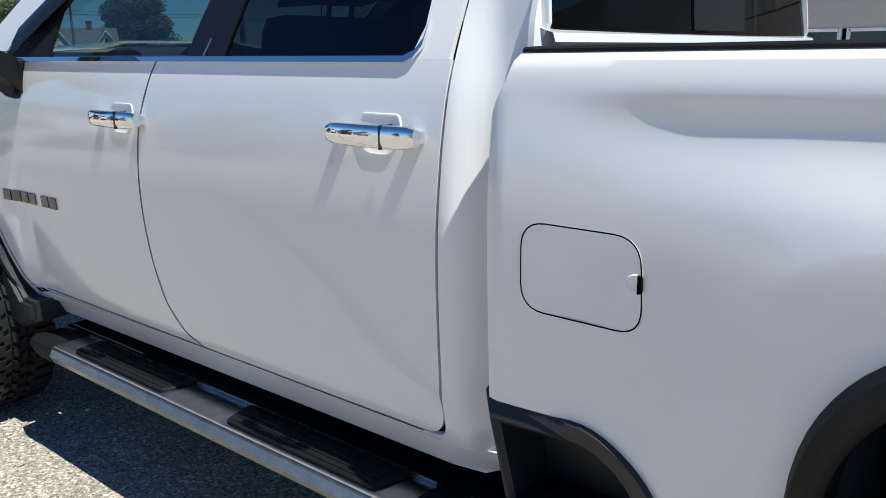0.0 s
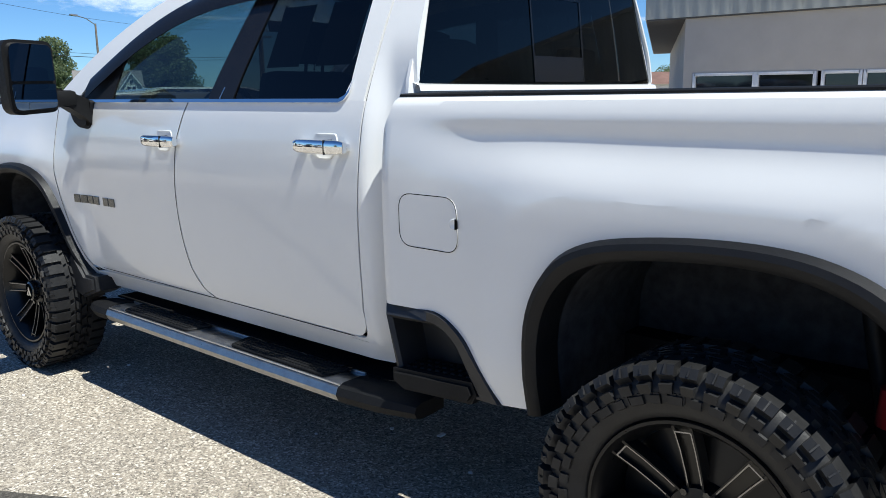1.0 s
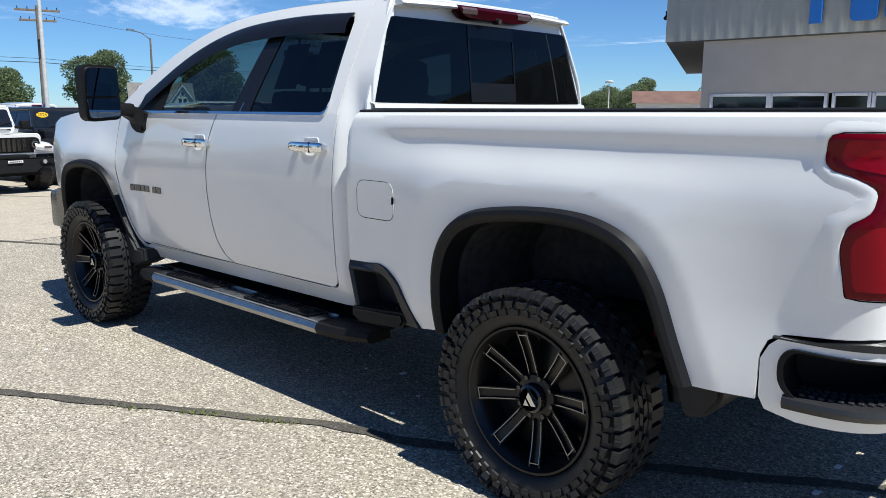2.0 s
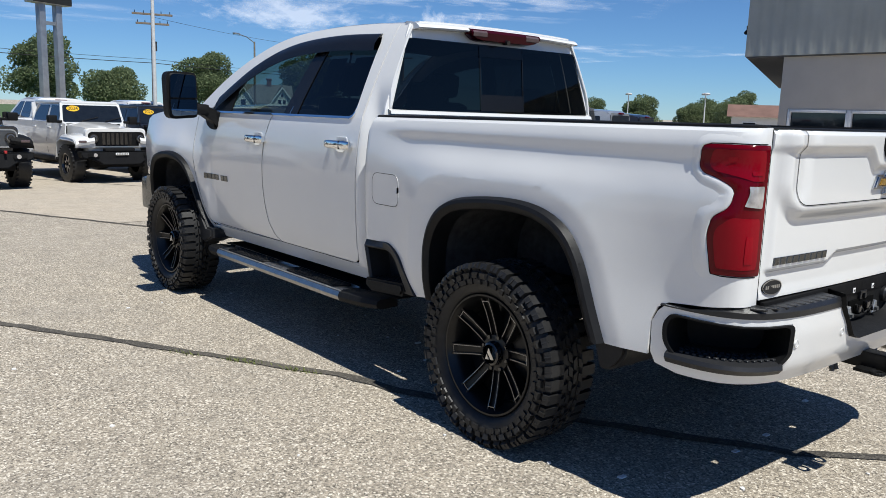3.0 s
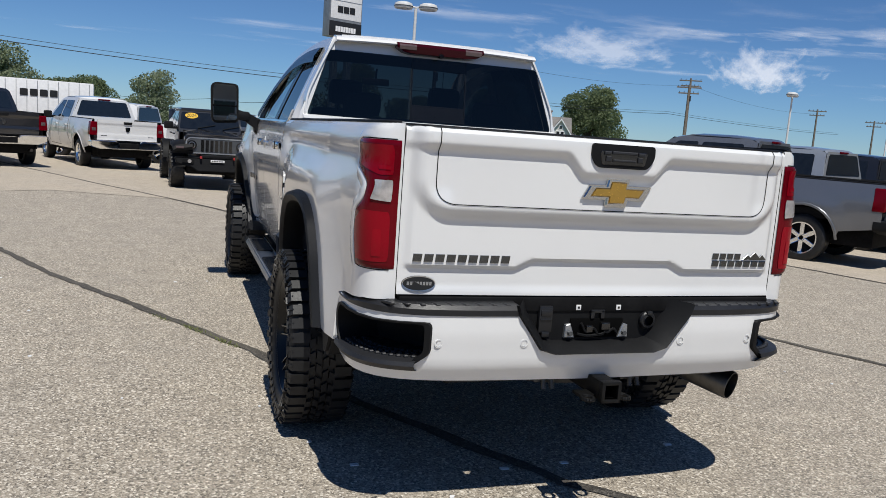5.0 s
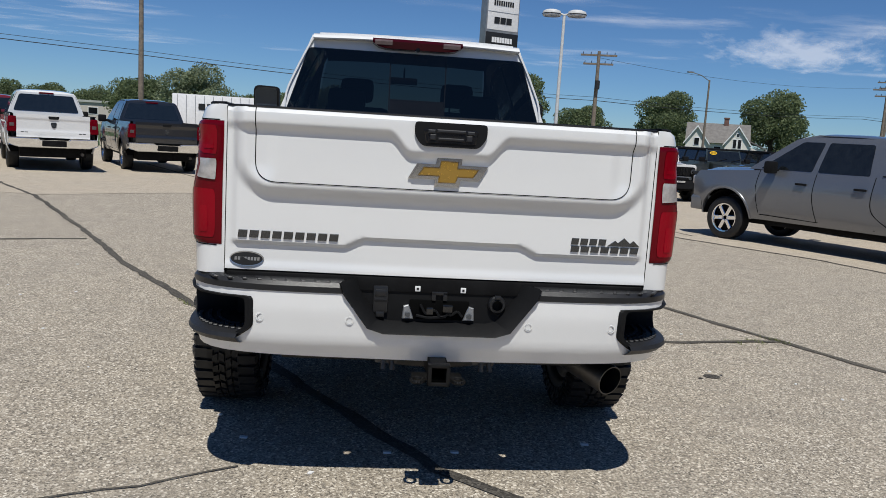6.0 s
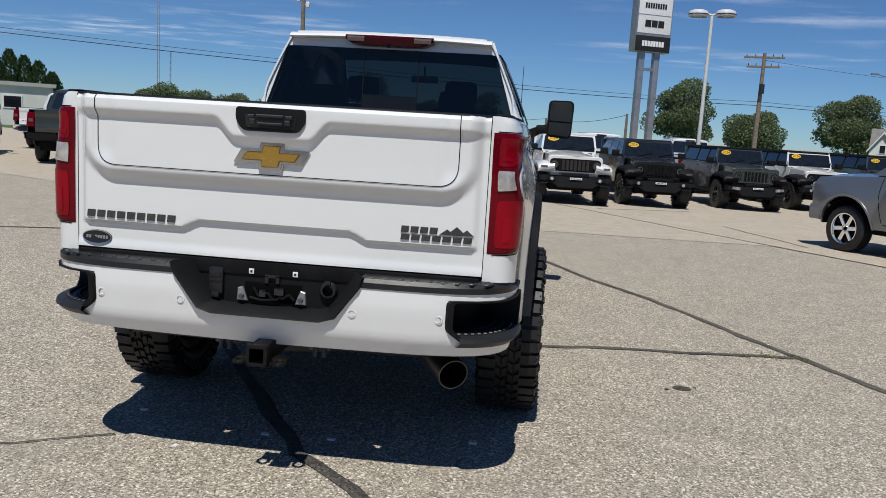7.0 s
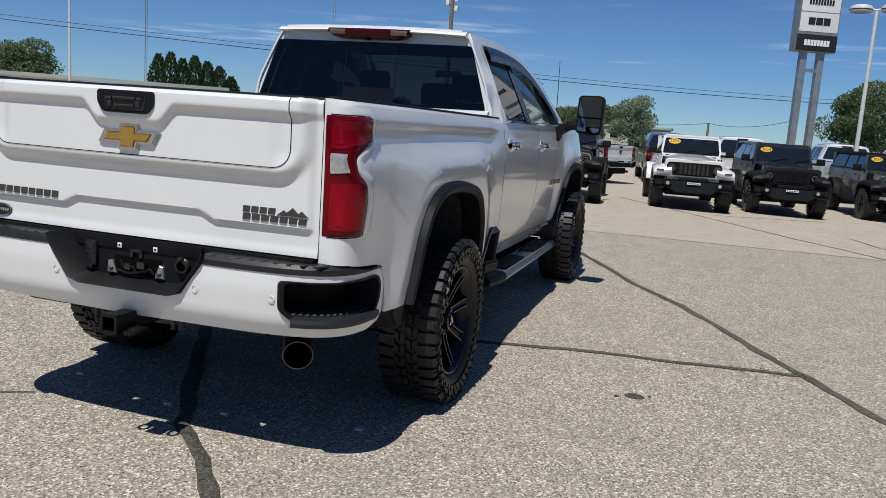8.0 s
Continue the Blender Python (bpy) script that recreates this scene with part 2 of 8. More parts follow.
def leaf_mat(name, a, b_):
    m, nt, b = nodes_of(name)
    info = nt.nodes.new("ShaderNodeNewGeometry")
    nt.links.new(ramp(nt, info.outputs["Random Per Island"], [(0.0, a), (1.0, b_)]), b.inputs["Base Color"])
    b.inputs["Roughness"].default_value = 0.7
    b.inputs["Specular IOR Level"].default_value = 0.2
    tl = nt.nodes.new("ShaderNodeBsdfTranslucent")
    nt.links.new(b.inputs["Base Color"].links[0].from_socket, tl.inputs[0])
    mx = nt.nodes.new("ShaderNodeMixShader")
    mx.inputs[0].default_value = 0.5
    nt.links.new(b.outputs[0], mx.inputs[1])
    nt.links.new(tl.outputs[0], mx.inputs[2])
    nt.links.new(mx.outputs[0], nt.nodes["Material Output"].inputs[0])
    return m


M["leaf"] = leaf_mat("oak_leaves", (0.105, 0.146, 0.070), (0.24, 0.285, 0.15))
M["leaf_light"] = leaf_mat("light_leaves", (0.16, 0.20, 0.11), (0.36, 0.40, 0.26))
M["leaf_dark"] = leaf_mat("conifer_needles", (0.035, 0.075, 0.026), (0.085, 0.13, 0.05))


def cloud_mat(puffy=0.0):
    """Wisps over a wide sheet, or one loose bank that thins out towards the edge of its patch."""
    m = bpy.data.materials.new("cloud_bank" if puffy else "thin_cloud")
    m.use_nodes = True
    nt = m.node_tree
    nt.nodes.clear()
    out = nt.nodes.new("ShaderNodeOutputMaterial")
    tr, tl, df = nt.nodes.new("ShaderNodeBsdfTransparent"), nt.nodes.new("ShaderNodeBsdfTranslucent"), nt.nodes.new("ShaderNodeBsdfDiffuse")
    tl.inputs[0].default_value = df.inputs[0].default_value = (0.9, 0.9, 0.9, 1)
    mp = nt.nodes.new("ShaderNodeMapping")
    mp.inputs["Rotation"].default_value = (0, 0, radians(25))
    mp.inputs["Scale"].default_value = (1.0, 0.62, 1.0)
    nt.links.new(nt.nodes.new("ShaderNodeTexCoord").outputs["Object"], mp.inputs["Vector"])
    big = noise_tex(nt, 0.0011, 3, 0.5, vec=mp.outputs[0])
    fine_ = noise_tex(nt, 0.0052, 8, 0.58, vec=mp.outputs[0])
    mul = nt.nodes.new("ShaderNodeMath")
    mul.operation = "MULTIPLY"
    nt.links.new(ramp(nt, big.outputs[0], [(0.50, (0, 0, 0)), (0.66, (1, 1, 1))]), mul.inputs[0])
    nt.links.new(ramp(nt, fine_.outputs[0], [(0.47, (0, 0, 0)), (0.78, (0.62, 0.62, 0.62))]), mul.inputs[1])
    cover = mul.outputs[0]
    if puffy:
        obj = nt.nodes.new("ShaderNodeTexCoord")
        reach = nt.nodes.new("ShaderNodeVectorMath")
        reach.operation = "LENGTH"
        nt.links.new(obj.outputs["Object"], reach.inputs[0])
        mp2 = nt.nodes.new("ShaderNodeMapping")
        mp2.inputs["Scale"].default_value = (1.0, 2.2, 1.0)
        nt.links.new(obj.outputs["Object"], mp2.inputs["Vector"])
        lump = noise_tex(nt, 1.7, 8, 0.60, vec=mp2.outputs[0])
        dens = nt.nodes.new("ShaderNodeMath")
        dens.operation = "MULTIPLY_ADD"
        dens.inputs[1].default_value = 2.2
        nt.links.new(lump.outputs[0], dens.inputs[0])
        thin = nt.nodes.new("ShaderNodeMath")
        thin.operation = "MULTIPLY"
        thin.inputs[1].default_value = -1.0
        nt.links.new(reach.outputs["Value"], thin.inputs[0])
        nt.links.new(thin.outputs[0], dens.inputs[2])
        cover = ramp(nt, dens.outputs[0], [(0.32, (0, 0, 0)), (0.95, (puffy, puffy, puffy))])
    both = nt.nodes.new("ShaderNodeMixShader")
    both.inputs[0].default_value = 0.75
    nt.links.new(df.outputs[0], both.inputs[1])
    nt.links.new(tl.outputs[0], both.inputs[2])
    mx = nt.nodes.new("ShaderNodeMixShader")
    nt.links.new(cover, mx.inputs[0])
    nt.links.new(tr.outputs[0], mx.inputs[1])
    nt.links.new(both.outputs[0], mx.inputs[2])
    nt.links.new(mx.outputs[0], out.inputs[0])
    return m


M["cloud"] = cloud_mat()
M["cloud_bank"] = cloud_mat(0.6)
M["cloud_veil"] = cloud_mat(0.42)


# ---- mesh helpers ----
SHARP = radians(32)


def finish(bm, sharp=SHARP):
    bm.normal_update()
    for f in bm.faces:
        f.smooth = True
    for e in bm.edges:
        if len(e.link_faces) != 2 or e.calc_face_angle(0) > sharp:
            e.smooth = False


def mesh_of(name, bm, material, sharp=SHARP):
    finish(bm, sharp)
    me = bpy.data.meshes.new(name)
    bm.to_mesh(me)
    bm.free()
    me.materials.append(material)
    return me


def part(name, bm, material, parent, label=""):
    ob = new(name, mesh_of(name, bm, material))
    ob.parent = parent
    return tagged(ob, label)


def again(name, me, parent, m, label=""):
    """One more part on an existing mesh, at the pose m in its parent."""
    ob = new(name, me)
    ob.parent = parent
    ob.matrix_basis = m
    return tagged(ob, label)


def thing(name, m, label, category, group=""):
    ob = new(name)
    ob.empty_display_size = 0.2
    ob.matrix_basis = m
    return tagged(ob, label, category, group)


def solid(name, bm, material, label, category, m=None, group="", kind=""):
    """A thing that is one mesh."""
    ob = new(name, mesh_of(name, bm, material))
    if m is not None:
        ob.matrix_basis = m
    return tagged(ob, label, category, group, kind)


def box(bm, x0, x1, y0, y1, z0, z1, bevel=0.0, m=None, seg=2):
    r = bmesh.ops.create_cube(bm, size=1)
    vs = r["verts"]
    for v in vs:
        v.co = Vector((x0 + (v.co.x + 0.5) * (x1 - x0), y0 + (v.co.y + 0.5) * (y1 - y0), z0 + (v.co.z + 0.5) * (z1 - z0)))
    if bevel:
        es = list({e for v in vs for e in v.link_edges})
        r = bmesh.ops.bevel(bm, geom=es, offset=bevel, segments=seg, affect="EDGES", profile=0.6)
        vs = list({v for f in r["faces"] for v in f.verts} | {v for v in vs if v.is_valid})
    if m is not None:
        bmesh.ops.transform(bm, matrix=m, verts=vs)
    return bm


def rod(bm, a, b, r0, r1=None, seg=12, caps=True):
    a, b = Vector(a), Vector(b)
    d = b - a
    m = Matrix.Translation((a + b) / 2) @ d.to_track_quat("Z", "Y").to_matrix().to_4x4()
    bmesh.ops.create_cone(bm, cap_ends=caps, segments=seg, radius1=r0, radius2=r0 if r1 is None else r1, depth=d.length, matrix=m)
    return bm


def loft(bm, rows, closed=False):
    """Faces between rows of as many points each; closed joins each row's ends."""
    vs = [[bm.verts.new(p) for p in row] for row in rows]
    for a, b in zip(vs, vs[1:]):
        n = len(a)
        for i in range(n if closed else n - 1):
            j = (i + 1) % n
            q = [a[i], a[j], b[j], b[i]]
            if len({tuple(round(c, 6) for c in v.co) for v in q}) == 4:
                bm.faces.new(q)
    return vs


def turned(bm, profile, seg=40, axis="Y", closed=False):
    """A body of revolution about axis; profile: (radius, along)."""
    rows = []
    for k in range(seg + 1):
        a = 2 * math.pi * k / seg
        c, s = math.cos(a), math.sin(a)
        rows.append([(r * c, h, r * s) if axis == "Y" else (h, r * c, r * s) if axis == "X" else (r * c, r * s, h) for r, h in profile])
    loft(bm, rows, closed)
    bmesh.ops.remove_doubles(bm, verts=bm.verts, dist=1e-5)
    bmesh.ops.recalc_face_normals(bm, faces=bm.faces)
    return bm


def prism(bm, pts, put, d0, d1, bevel=0.0, seg=1):
    """A flat outline given thickness; put(u, v, d) gives the place."""
    lo = [bm.verts.new(put(u, v, d0)) for u, v in pts]
    hi = [bm.verts.new(put(u, v, d1)) for u, v in pts]
    n = len(pts)
    fs = [bm.faces.new(lo[::-1]), bm.faces.new(hi)]
    fs += [bm.faces.new((lo[i], lo[(i + 1) % n], hi[(i + 1) % n], hi[i])) for i in range(n)]
    bmesh.ops.recalc_face_normals(bm, faces=fs)
    if bevel:
        bmesh.ops.bevel(bm, geom=list({e for f in fs[:2] for e in f.edges}), offset=bevel, segments=seg, affect="EDGES")
    return bm


def rounded(pts, seg=5):
    """An outline with rounded corners; each point is (u, v) or (u, v, radius)."""
    out, n = [], len(pts)
    for i, p in enumerate(pts):
        a, b, c = Vector(pts[i - 1][:2]), Vector(p[:2]), Vector(pts[(i + 1) % n][:2])
        r = p[2] if len(p) > 2 else 0
        if not r:
            out.append(tuple(b))
            continue
        u, w = (a - b).normalized(), (c - b).normalized()
        t = min(r, 0.48 * (a - b).length, 0.48 * (c - b).length)
        for k in range(seg + 1):
            s = k / seg
            q = (b + u * t) * (1 - s) ** 2 + b * 2 * s * (1 - s) + (b + w * t) * s * s
            out.append(tuple(q))
    return out


def spline(pts, n=8):
    """A smooth line through the points."""
    p = [Vector(q) for q in pts]
    p = [2 * p[0] - p[1]] + p + [2 * p[-1] - p[-2]]
    out = []
    for i in range(1, len(p) - 2):
        for k in range(n):
            t = k / n
            out.append(tuple(0.5 * (2 * p[i] + (p[i + 1] - p[i - 1]) * t + (2 * p[i - 1] - 5 * p[i] + 4 * p[i + 1] - p[i + 2]) * t * t
                                    + (3 * p[i] - p[i - 1] - 3 * p[i + 1] + p[i + 2]) * t ** 3)))
    return out + [tuple(p[-2])]


def curve_at(table):
    """A smooth function through (place, value) pairs."""
    xs = np.array([a for a, _ in table], float)
    ys = np.array([b for _, b in table], float)
    d = np.gradient(ys, xs)

    def f(x):
        x = min(max(x, xs[0]), xs[-1])
        i = min(max(int(np.searchsorted(xs, x)) - 1, 0), len(xs) - 2)
        h = xs[i + 1] - xs[i]
        t = (x - xs[i]) / h
        return float((2 * t ** 3 - 3 * t * t + 1) * ys[i] + (t ** 3 - 2 * t * t + t) * h * d[i] + (3 * t * t - 2 * t ** 3) * ys[i + 1] + (t ** 3 - t * t) * h * d[i + 1])
    return f


def step(a, b, x):
    t = min(max((x - a) / (b - a), 0.0), 1.0)
    return t * t * (3 - 2 * t)


def sheet(outline, put, du=0.08, dv=0.08, thick=0.0, out=(0, 0, 1), cuts_u=(), cuts_v=()):
    """A panel: the outline, diced finely enough to bend, laid in space by put(u, v), thickened inwards from the side that faces out."""
    bm = bmesh.new()
    clean = []
    for p in outline:
        if not clean or (Vector(p) - Vector(clean[-1])).length > 1e-5:
            clean.append(tuple(p[:2]))
    if (Vector(clean[0]) - Vector(clean[-1])).length < 1e-5:
        clean.pop()
    bm.faces.new([bm.verts.new((u, v, 0)) for u, v in clean])
    us, vs = [p[0] for p in clean], [p[1] for p in clean]
    for lo, hi, d, ax, more in ((min(us), max(us), du, 0, cuts_u), (min(vs), max(vs), dv, 1, cuts_v)):
        k = max(1, math.ceil((hi - lo) / d))
        for c in sorted([lo + (hi - lo) * i / k for i in range(1, k)] + list(more)):
            co, no = [0, 0, 0], [0, 0, 0]
            co[ax], no[ax] = c, 1
            bmesh.ops.bisect_plane(bm, geom=bm.verts[:] + bm.edges[:] + bm.faces[:], dist=1e-5, plane_co=co, plane_no=no)
    for v in bm.verts:
        v.co = put(v.co.x, v.co.y)
    bm.normal_update()
    total = Vector((0, 0, 0))
    for f in bm.faces:
        total += f.normal * f.calc_area()
    if total.dot(Vector(out)) < 0:
        bmesh.ops.reverse_faces(bm, faces=bm.faces)
        bm.normal_update()
    if thick:
        bmesh.ops.solidify(bm, geom=bm.faces[:], thickness=thick)
        bmesh.ops.recalc_face_normals(bm, faces=bm.faces)
    return bm


def ribbon(bm, pts, put, half, lift=0.0):
    """A narrow strip of that half width along a line on a surface."""
    rows = []
    for i, p in enumerate(pts):
        a, b = Vector(pts[max(i - 1, 0)]), Vector(pts[min(i + 1, len(pts) - 1)])
        d = (b - a).normalized()
        n = Vector((-d.y, d.x))
        rows.append([put(p[0] + n.x * half, p[1] + n.y * half, lift), put(p[0] - n.x * half, p[1] - n.y * half, lift)])
    loft(bm, rows)
    return bm


def flip_y(bm):
    bmesh.ops.scale(bm, vec=(1, -1, 1), verts=bm.verts)
    bmesh.ops.reverse_faces(bm, faces=bm.faces)
    return bm


def side_pair(name, make, material, parent, label=""):
    """The same part on the left side and, mirrored, on the right."""
    return part(name, make(), material, parent, label), part(name, flip_y(make()), material, parent, label)


# ---- lie of the land ----
def lot_z(x, y):
    """The lot is level round the truck and falls away gently beyond it."""
    d = (y - x) * 0.7071
    return -0.020 * (0.0 if d < 4 else (d - 4) ** 2 / 10 if d < 9 else min(d - 6.5, 13.5))


def spot(x, y, rz=0.0):
    """A pose standing on the lot."""
    return pose(x, y, lot_z(x, y), 0, 0, rz)


# ---- the white pickup ----
# Own axes: x ahead, y to its left, z up, origin on the ground under the middle of the rear axle.
truck = thing("pickup_truck", pose(0.235, 2.195, 0, 0, 0, 179.3), "white lifted crew cab pickup with black wheels parked on the lot", "pickup truck")

BED_FRONT = curve_at([(0.55, 0.988), (0.70, 0.998), (0.85, 1.005), (1.00, 1.011), (1.15, 1.015), (1.27, 1.015), (1.36, 1.008), (1.45, 0.996), (1.50, 0.989), (1.53, 0.981), (1.546, 0.969), (1.556, 0.945), (1.56, 0.895)])
BED_REAR = curve_at([(0.55, 0.990), (0.70, 1.000), (0.85, 1.006), (1.00, 1.010), (1.14, 1.014), (1.24, 1.015), (1.30, 1.011), (1.35, 1.002), (1.39, 0.993), (1.42, 0.9885), (1.45, 0.989), (1.474, 0.9925), (1.484, 0.9935), (1.494, 0.992), (1.51, 0.988), (1.53, 0.982), (1.546, 0.971), (1.556, 0.946), (1.56, 0.895)])
CAB_SIDE = curve_at([(0.50, 0.84), (0.58, 0.875), (0.66, 0.912), (0.75, 0.930), (0.90, 0.948), (1.05, 0.960), (1.18, 0.966), (1.28, 0.964), (1.40, 0.955), (1.50, 0.940), (1.56, 0.922), (1.70, 0.868), (1.85, 0.805), (2.00, 0.735), (2.07, 0.698), (2.12, 0.665)])
X_END, Y_GATE, X_GATE = -1.05, 0.852, -1.235


ARCH_R = spline([(0.52, 0.60), (0.52, 0.89), (0.45, 1.06), (0.32, 1.15), (0.10, 1.19), (-0.14, 1.20), (-0.32, 1.175), (-0.46, 1.105), (-0.55, 0.98), (-0.62, 0.80), (-0.68, 0.65)], 5)
ARCH_F = spline([(4.60, 0.70), (4.57, 0.92), (4.48, 1.09), (4.34, 1.16), (4.10, 1.185), (3.90, 1.165), (3.76, 1.09), (3.66, 0.95), (3.56, 0.75), (3.44, 0.58)], 5)


def polar(line, cx):
    """Reach of a wheel opening by angle about its middle."""
    a = np.array([math.atan2(z - 0.6, x - cx) for x, z in line])
    r = np.array([math.hypot(x - cx, z - 0.6) for x, z in line])
    order = np.argsort(a)
    return a[order], r[order]


POLAR_R, POLAR_F = polar(ARCH_R, -0.03), polar(ARCH_F, 4.03)


def haunch(x, z, cx, table, ahead):
    """Raised panel round a wheel opening: a crisp outer crease that eases back into the side."""
    a = math.atan2(z - 0.6, x - cx)
    k = math.hypot(x - cx, z - 0.6) / float(np.interp(a, *table))
    k0 = 1.13 + 0.14 * step(0.1, 0.65, ahead * (x - cx))
    t = min(max((k - k0) / 0.50, 0.0), 1.0)
    return 0.026 * (1 - t) ** 1.9 * step(-0.15, 0.25, a if a > -1.5 else 3.0)


def bed_y(x, z):
    k = step(1.05, 0.70, x)
    y = BED_FRONT(z) * (1 - k) + BED_REAR(z) * k + haunch(x, z, -0.03, POLAR_R, 1) * step(1.46, 1.30, z)
    return y - 0.07 * step(1.10, 1.185, x) ** 2 - 0.024 * step(-0.42, -1.08, x) * step(0.60, 0.95, z)


def rail_rise(x):
    """The top of the bed climbs a little towards the tail."""
    return float(np.interp(x, (-1.2, 1.09), (0.004, -0.011)))


def bed_put(x, z, lift=0.0):
    """Side of the bed; behind X_END it turns round the corner to the tailgate."""
    h = z + rail_rise(x) * step(1.42, 1.54, z)
    if x > X_END:
        return (x, bed_y(x, z) + lift, h)
    a = min(1.0, (X_END - x) / (X_END - X_GATE)) * math.pi / 2
    y0 = bed_y(X_END, z)
    return (X_END + (X_GATE - X_END) * math.sin(a) ** 0.75 - lift * math.sin(a), Y_GATE + (y0 - Y_GATE) * math.cos(a) ** 0.6 + lift * math.cos(a), h)


def cab_y(x, z):
    y = CAB_SIDE(z)
    if x > 3.4:
        y += (haunch(x, z, 4.03, POLAR_F, -1) + 0.03 * step(3.6, 4.0, x)) * step(1.5, 1.2, z)
        y -= 0.16 * max(0.0, x - 4.35) ** 2
    return y - 0.055 * step(1.28, 1.19, x) * step(1.75, 1.5, z)


def cab_put(x, z, lift=0.0):
    return (x, cab_y(x, z) + lift, z)


def shrunk(line, c, k):
    return [(c[0] + (x - c[0]) * k, c[1] + (z - c[1]) * k) for x, z in line]


SKIN = 0.012
STEP_HOLE = rounded([(1.168, 0.835), (0.88, 0.845, 0.05), (0.78, 0.79, 0.05), (0.64, 0.585)], 4)

# bed side with its wheel opening and the step cut out of its lower front corner
bed_outline = ([(-0.882, 0.655)] + [(x, z) for x, z in reversed(shrunk(ARCH_R, (0, 0.6), 0.985))]
               + [(0.64, 0.585)] + [(u, v) for u, v in reversed(STEP_HOLE[:-1])]
               + [(1.18, 0.87), (1.182, 1.15), (1.165, 1.30), (1.14, 1.42), (1.105, 1.50), (1.09, 1.555)]
               + [(X_GATE, 1.555), (X_GATE, 0.905), (-1.14, 0.902), (-1.04, 0.884), (-0.95, 0.876), (-0.905, 0.850), (-0.884, 0.80)])
bed_outline = [p[:2] for p in bed_outline]
def bed_crease(u, v):
    """Bed side with its dicing drawn onto the crease round the wheel opening."""
    r, a = math.hypot(u + 0.03, v - 0.6), math.atan2(v - 0.6, u + 0.03)
    reach = float(np.interp(a, *POLAR_R)) * (1.13 + 0.14 * step(0.1, 0.65, u + 0.03))
    if a > 0.2 and abs(r - reach) < 0.0125:
        u, v = -0.03 + (u + 0.03) * reach / r, 0.6 + (v - 0.6) * reach / r
    return bed_put(u, v)


side_pair("bed_side", lambda: sheet(bed_outline, bed_crease, 0.024, 0.0165, SKIN, (0, 1, 0)), M["white"], truck)


def flare(line, c, put, lip=0.034, keep=0.90):
    """The moulding round a wheel opening: a band proud of the body with a lip that turns in."""
    bm = bmesh.new()
    rows = []
    for k, lift in ((1.0, -0.004), (0.992, 0.010), (0.978, lip), (0.95, lip + 0.006), (keep + 0.02, lip), (keep, lip - 0.012), (keep - 0.004, -0.02), (keep - 0.006, -0.09)):
        q = shrunk(line, c, k)
        rows.append([(x, put(max(x, -1.04), z)[1] + lift, z) for x, z in q])
    loft(bm, rows)
    bmesh.ops.solidify(bm, geom=bm.faces[:], thickness=0.004)
    bmesh.ops.recalc_face_normals(bm, faces=bm.faces)
    return bm


side_pair("fender_flare", lambda: flare(ARCH_R, (-0.03, 0.60), bed_put), M["trim"], truck, "dark grey plastic wheel arch moulding")
side_pair("fender_flare", lambda: flare(ARCH_F, (4.03, 0.60), cab_put), M["trim"], truck, "dark grey plastic wheel arch moulding")


def arch_liner(line, c):
    bm = bmesh.new()
    q = shrunk(line, c, 0.90)
    loft(bm, [[(x, y, z) for x, z in q] for y in (0.985, 0.80, 0.55, 0.40)])
    # inner wall of the wheel house, open below for the axle
    bm.faces.new([bm.verts.new((x, 0.405, max(z, 0.74))) for x, z in q if z > 0.70])
    return bm


side_pair("wheel_well", lambda: arch_liner(ARCH_R, (-0.03, 0.60)), M["well"], truck, "black wheel well liner")
side_pair("wheel_well", lambda: arch_liner(ARCH_F, (4.03, 0.60)), M["well"], truck, "black wheel well liner")


def mud_flap():
    bm = bmesh.new()
    prism(bm, rounded([(-0.640, 0.76), (-0.70, 0.70, 0.03), (-0.775, 0.655, 0.02), (-0.772, 0.610, 0.02), (-0.715, 0.535, 0.03), (-0.64, 0.525, 0.02), (-0.60, 0.64)], 3), lambda u, v, d: (u, d, v), 0.70, 1.004, 0.014, 2)
    return bm


side_pair("mud_guard", mud_flap, M["mud_flap"], truck, "smooth black mud guard")


def front_guard():
    bm = bmesh.new()
    prism(bm, [(3.58, 0.72), (3.46, 0.60), (3.36, 0.60), (3.36, 0.52), (3.50, 0.47), (3.60, 0.50), (3.64, 0.66)], lambda u, v, d: (u, d, v), 0.80, 0.985, 0.015, 2)
    return bm


side_pair("mud_guard", front_guard, M["trim"], truck)

# step pocket ahead of the rear wheel
def step_frame():
    inner = rounded([(1.10, 0.790), (0.89, 0.800, 0.04), (0.81, 0.755, 0.04), (0.735, 0.60), (1.06, 0.60)], 4)
    outer = rounded([(1.172, 0.838), (0.88, 0.848, 0.05), (0.775, 0.79, 0.05), (0.63, 0.585), (1.075, 0.585)], 4)
    n = len(outer)
    bm = bmesh.new()
    rows = []
    for k, lift in ((0, 0.0), (0.08, 0.014), (0.75, 0.014), (1, 0.0), (1.0, -0.14)):
        rows.append([bed_put(o[0] + (i[0] - o[0]) * k, o[1] + (i[1] - o[1]) * k, lift) for o, i in zip(outer, inner)])
    loft(bm, rows, True)
    bm.faces.new([bm.verts.new((x, 0.86, z)) for x, z in inner])
    bmesh.ops.recalc_face_normals(bm, faces=bm.faces)
    return bm


side_pair("bed_step_frame", step_frame, M["trim"], truck, "dark grey plastic step surround")


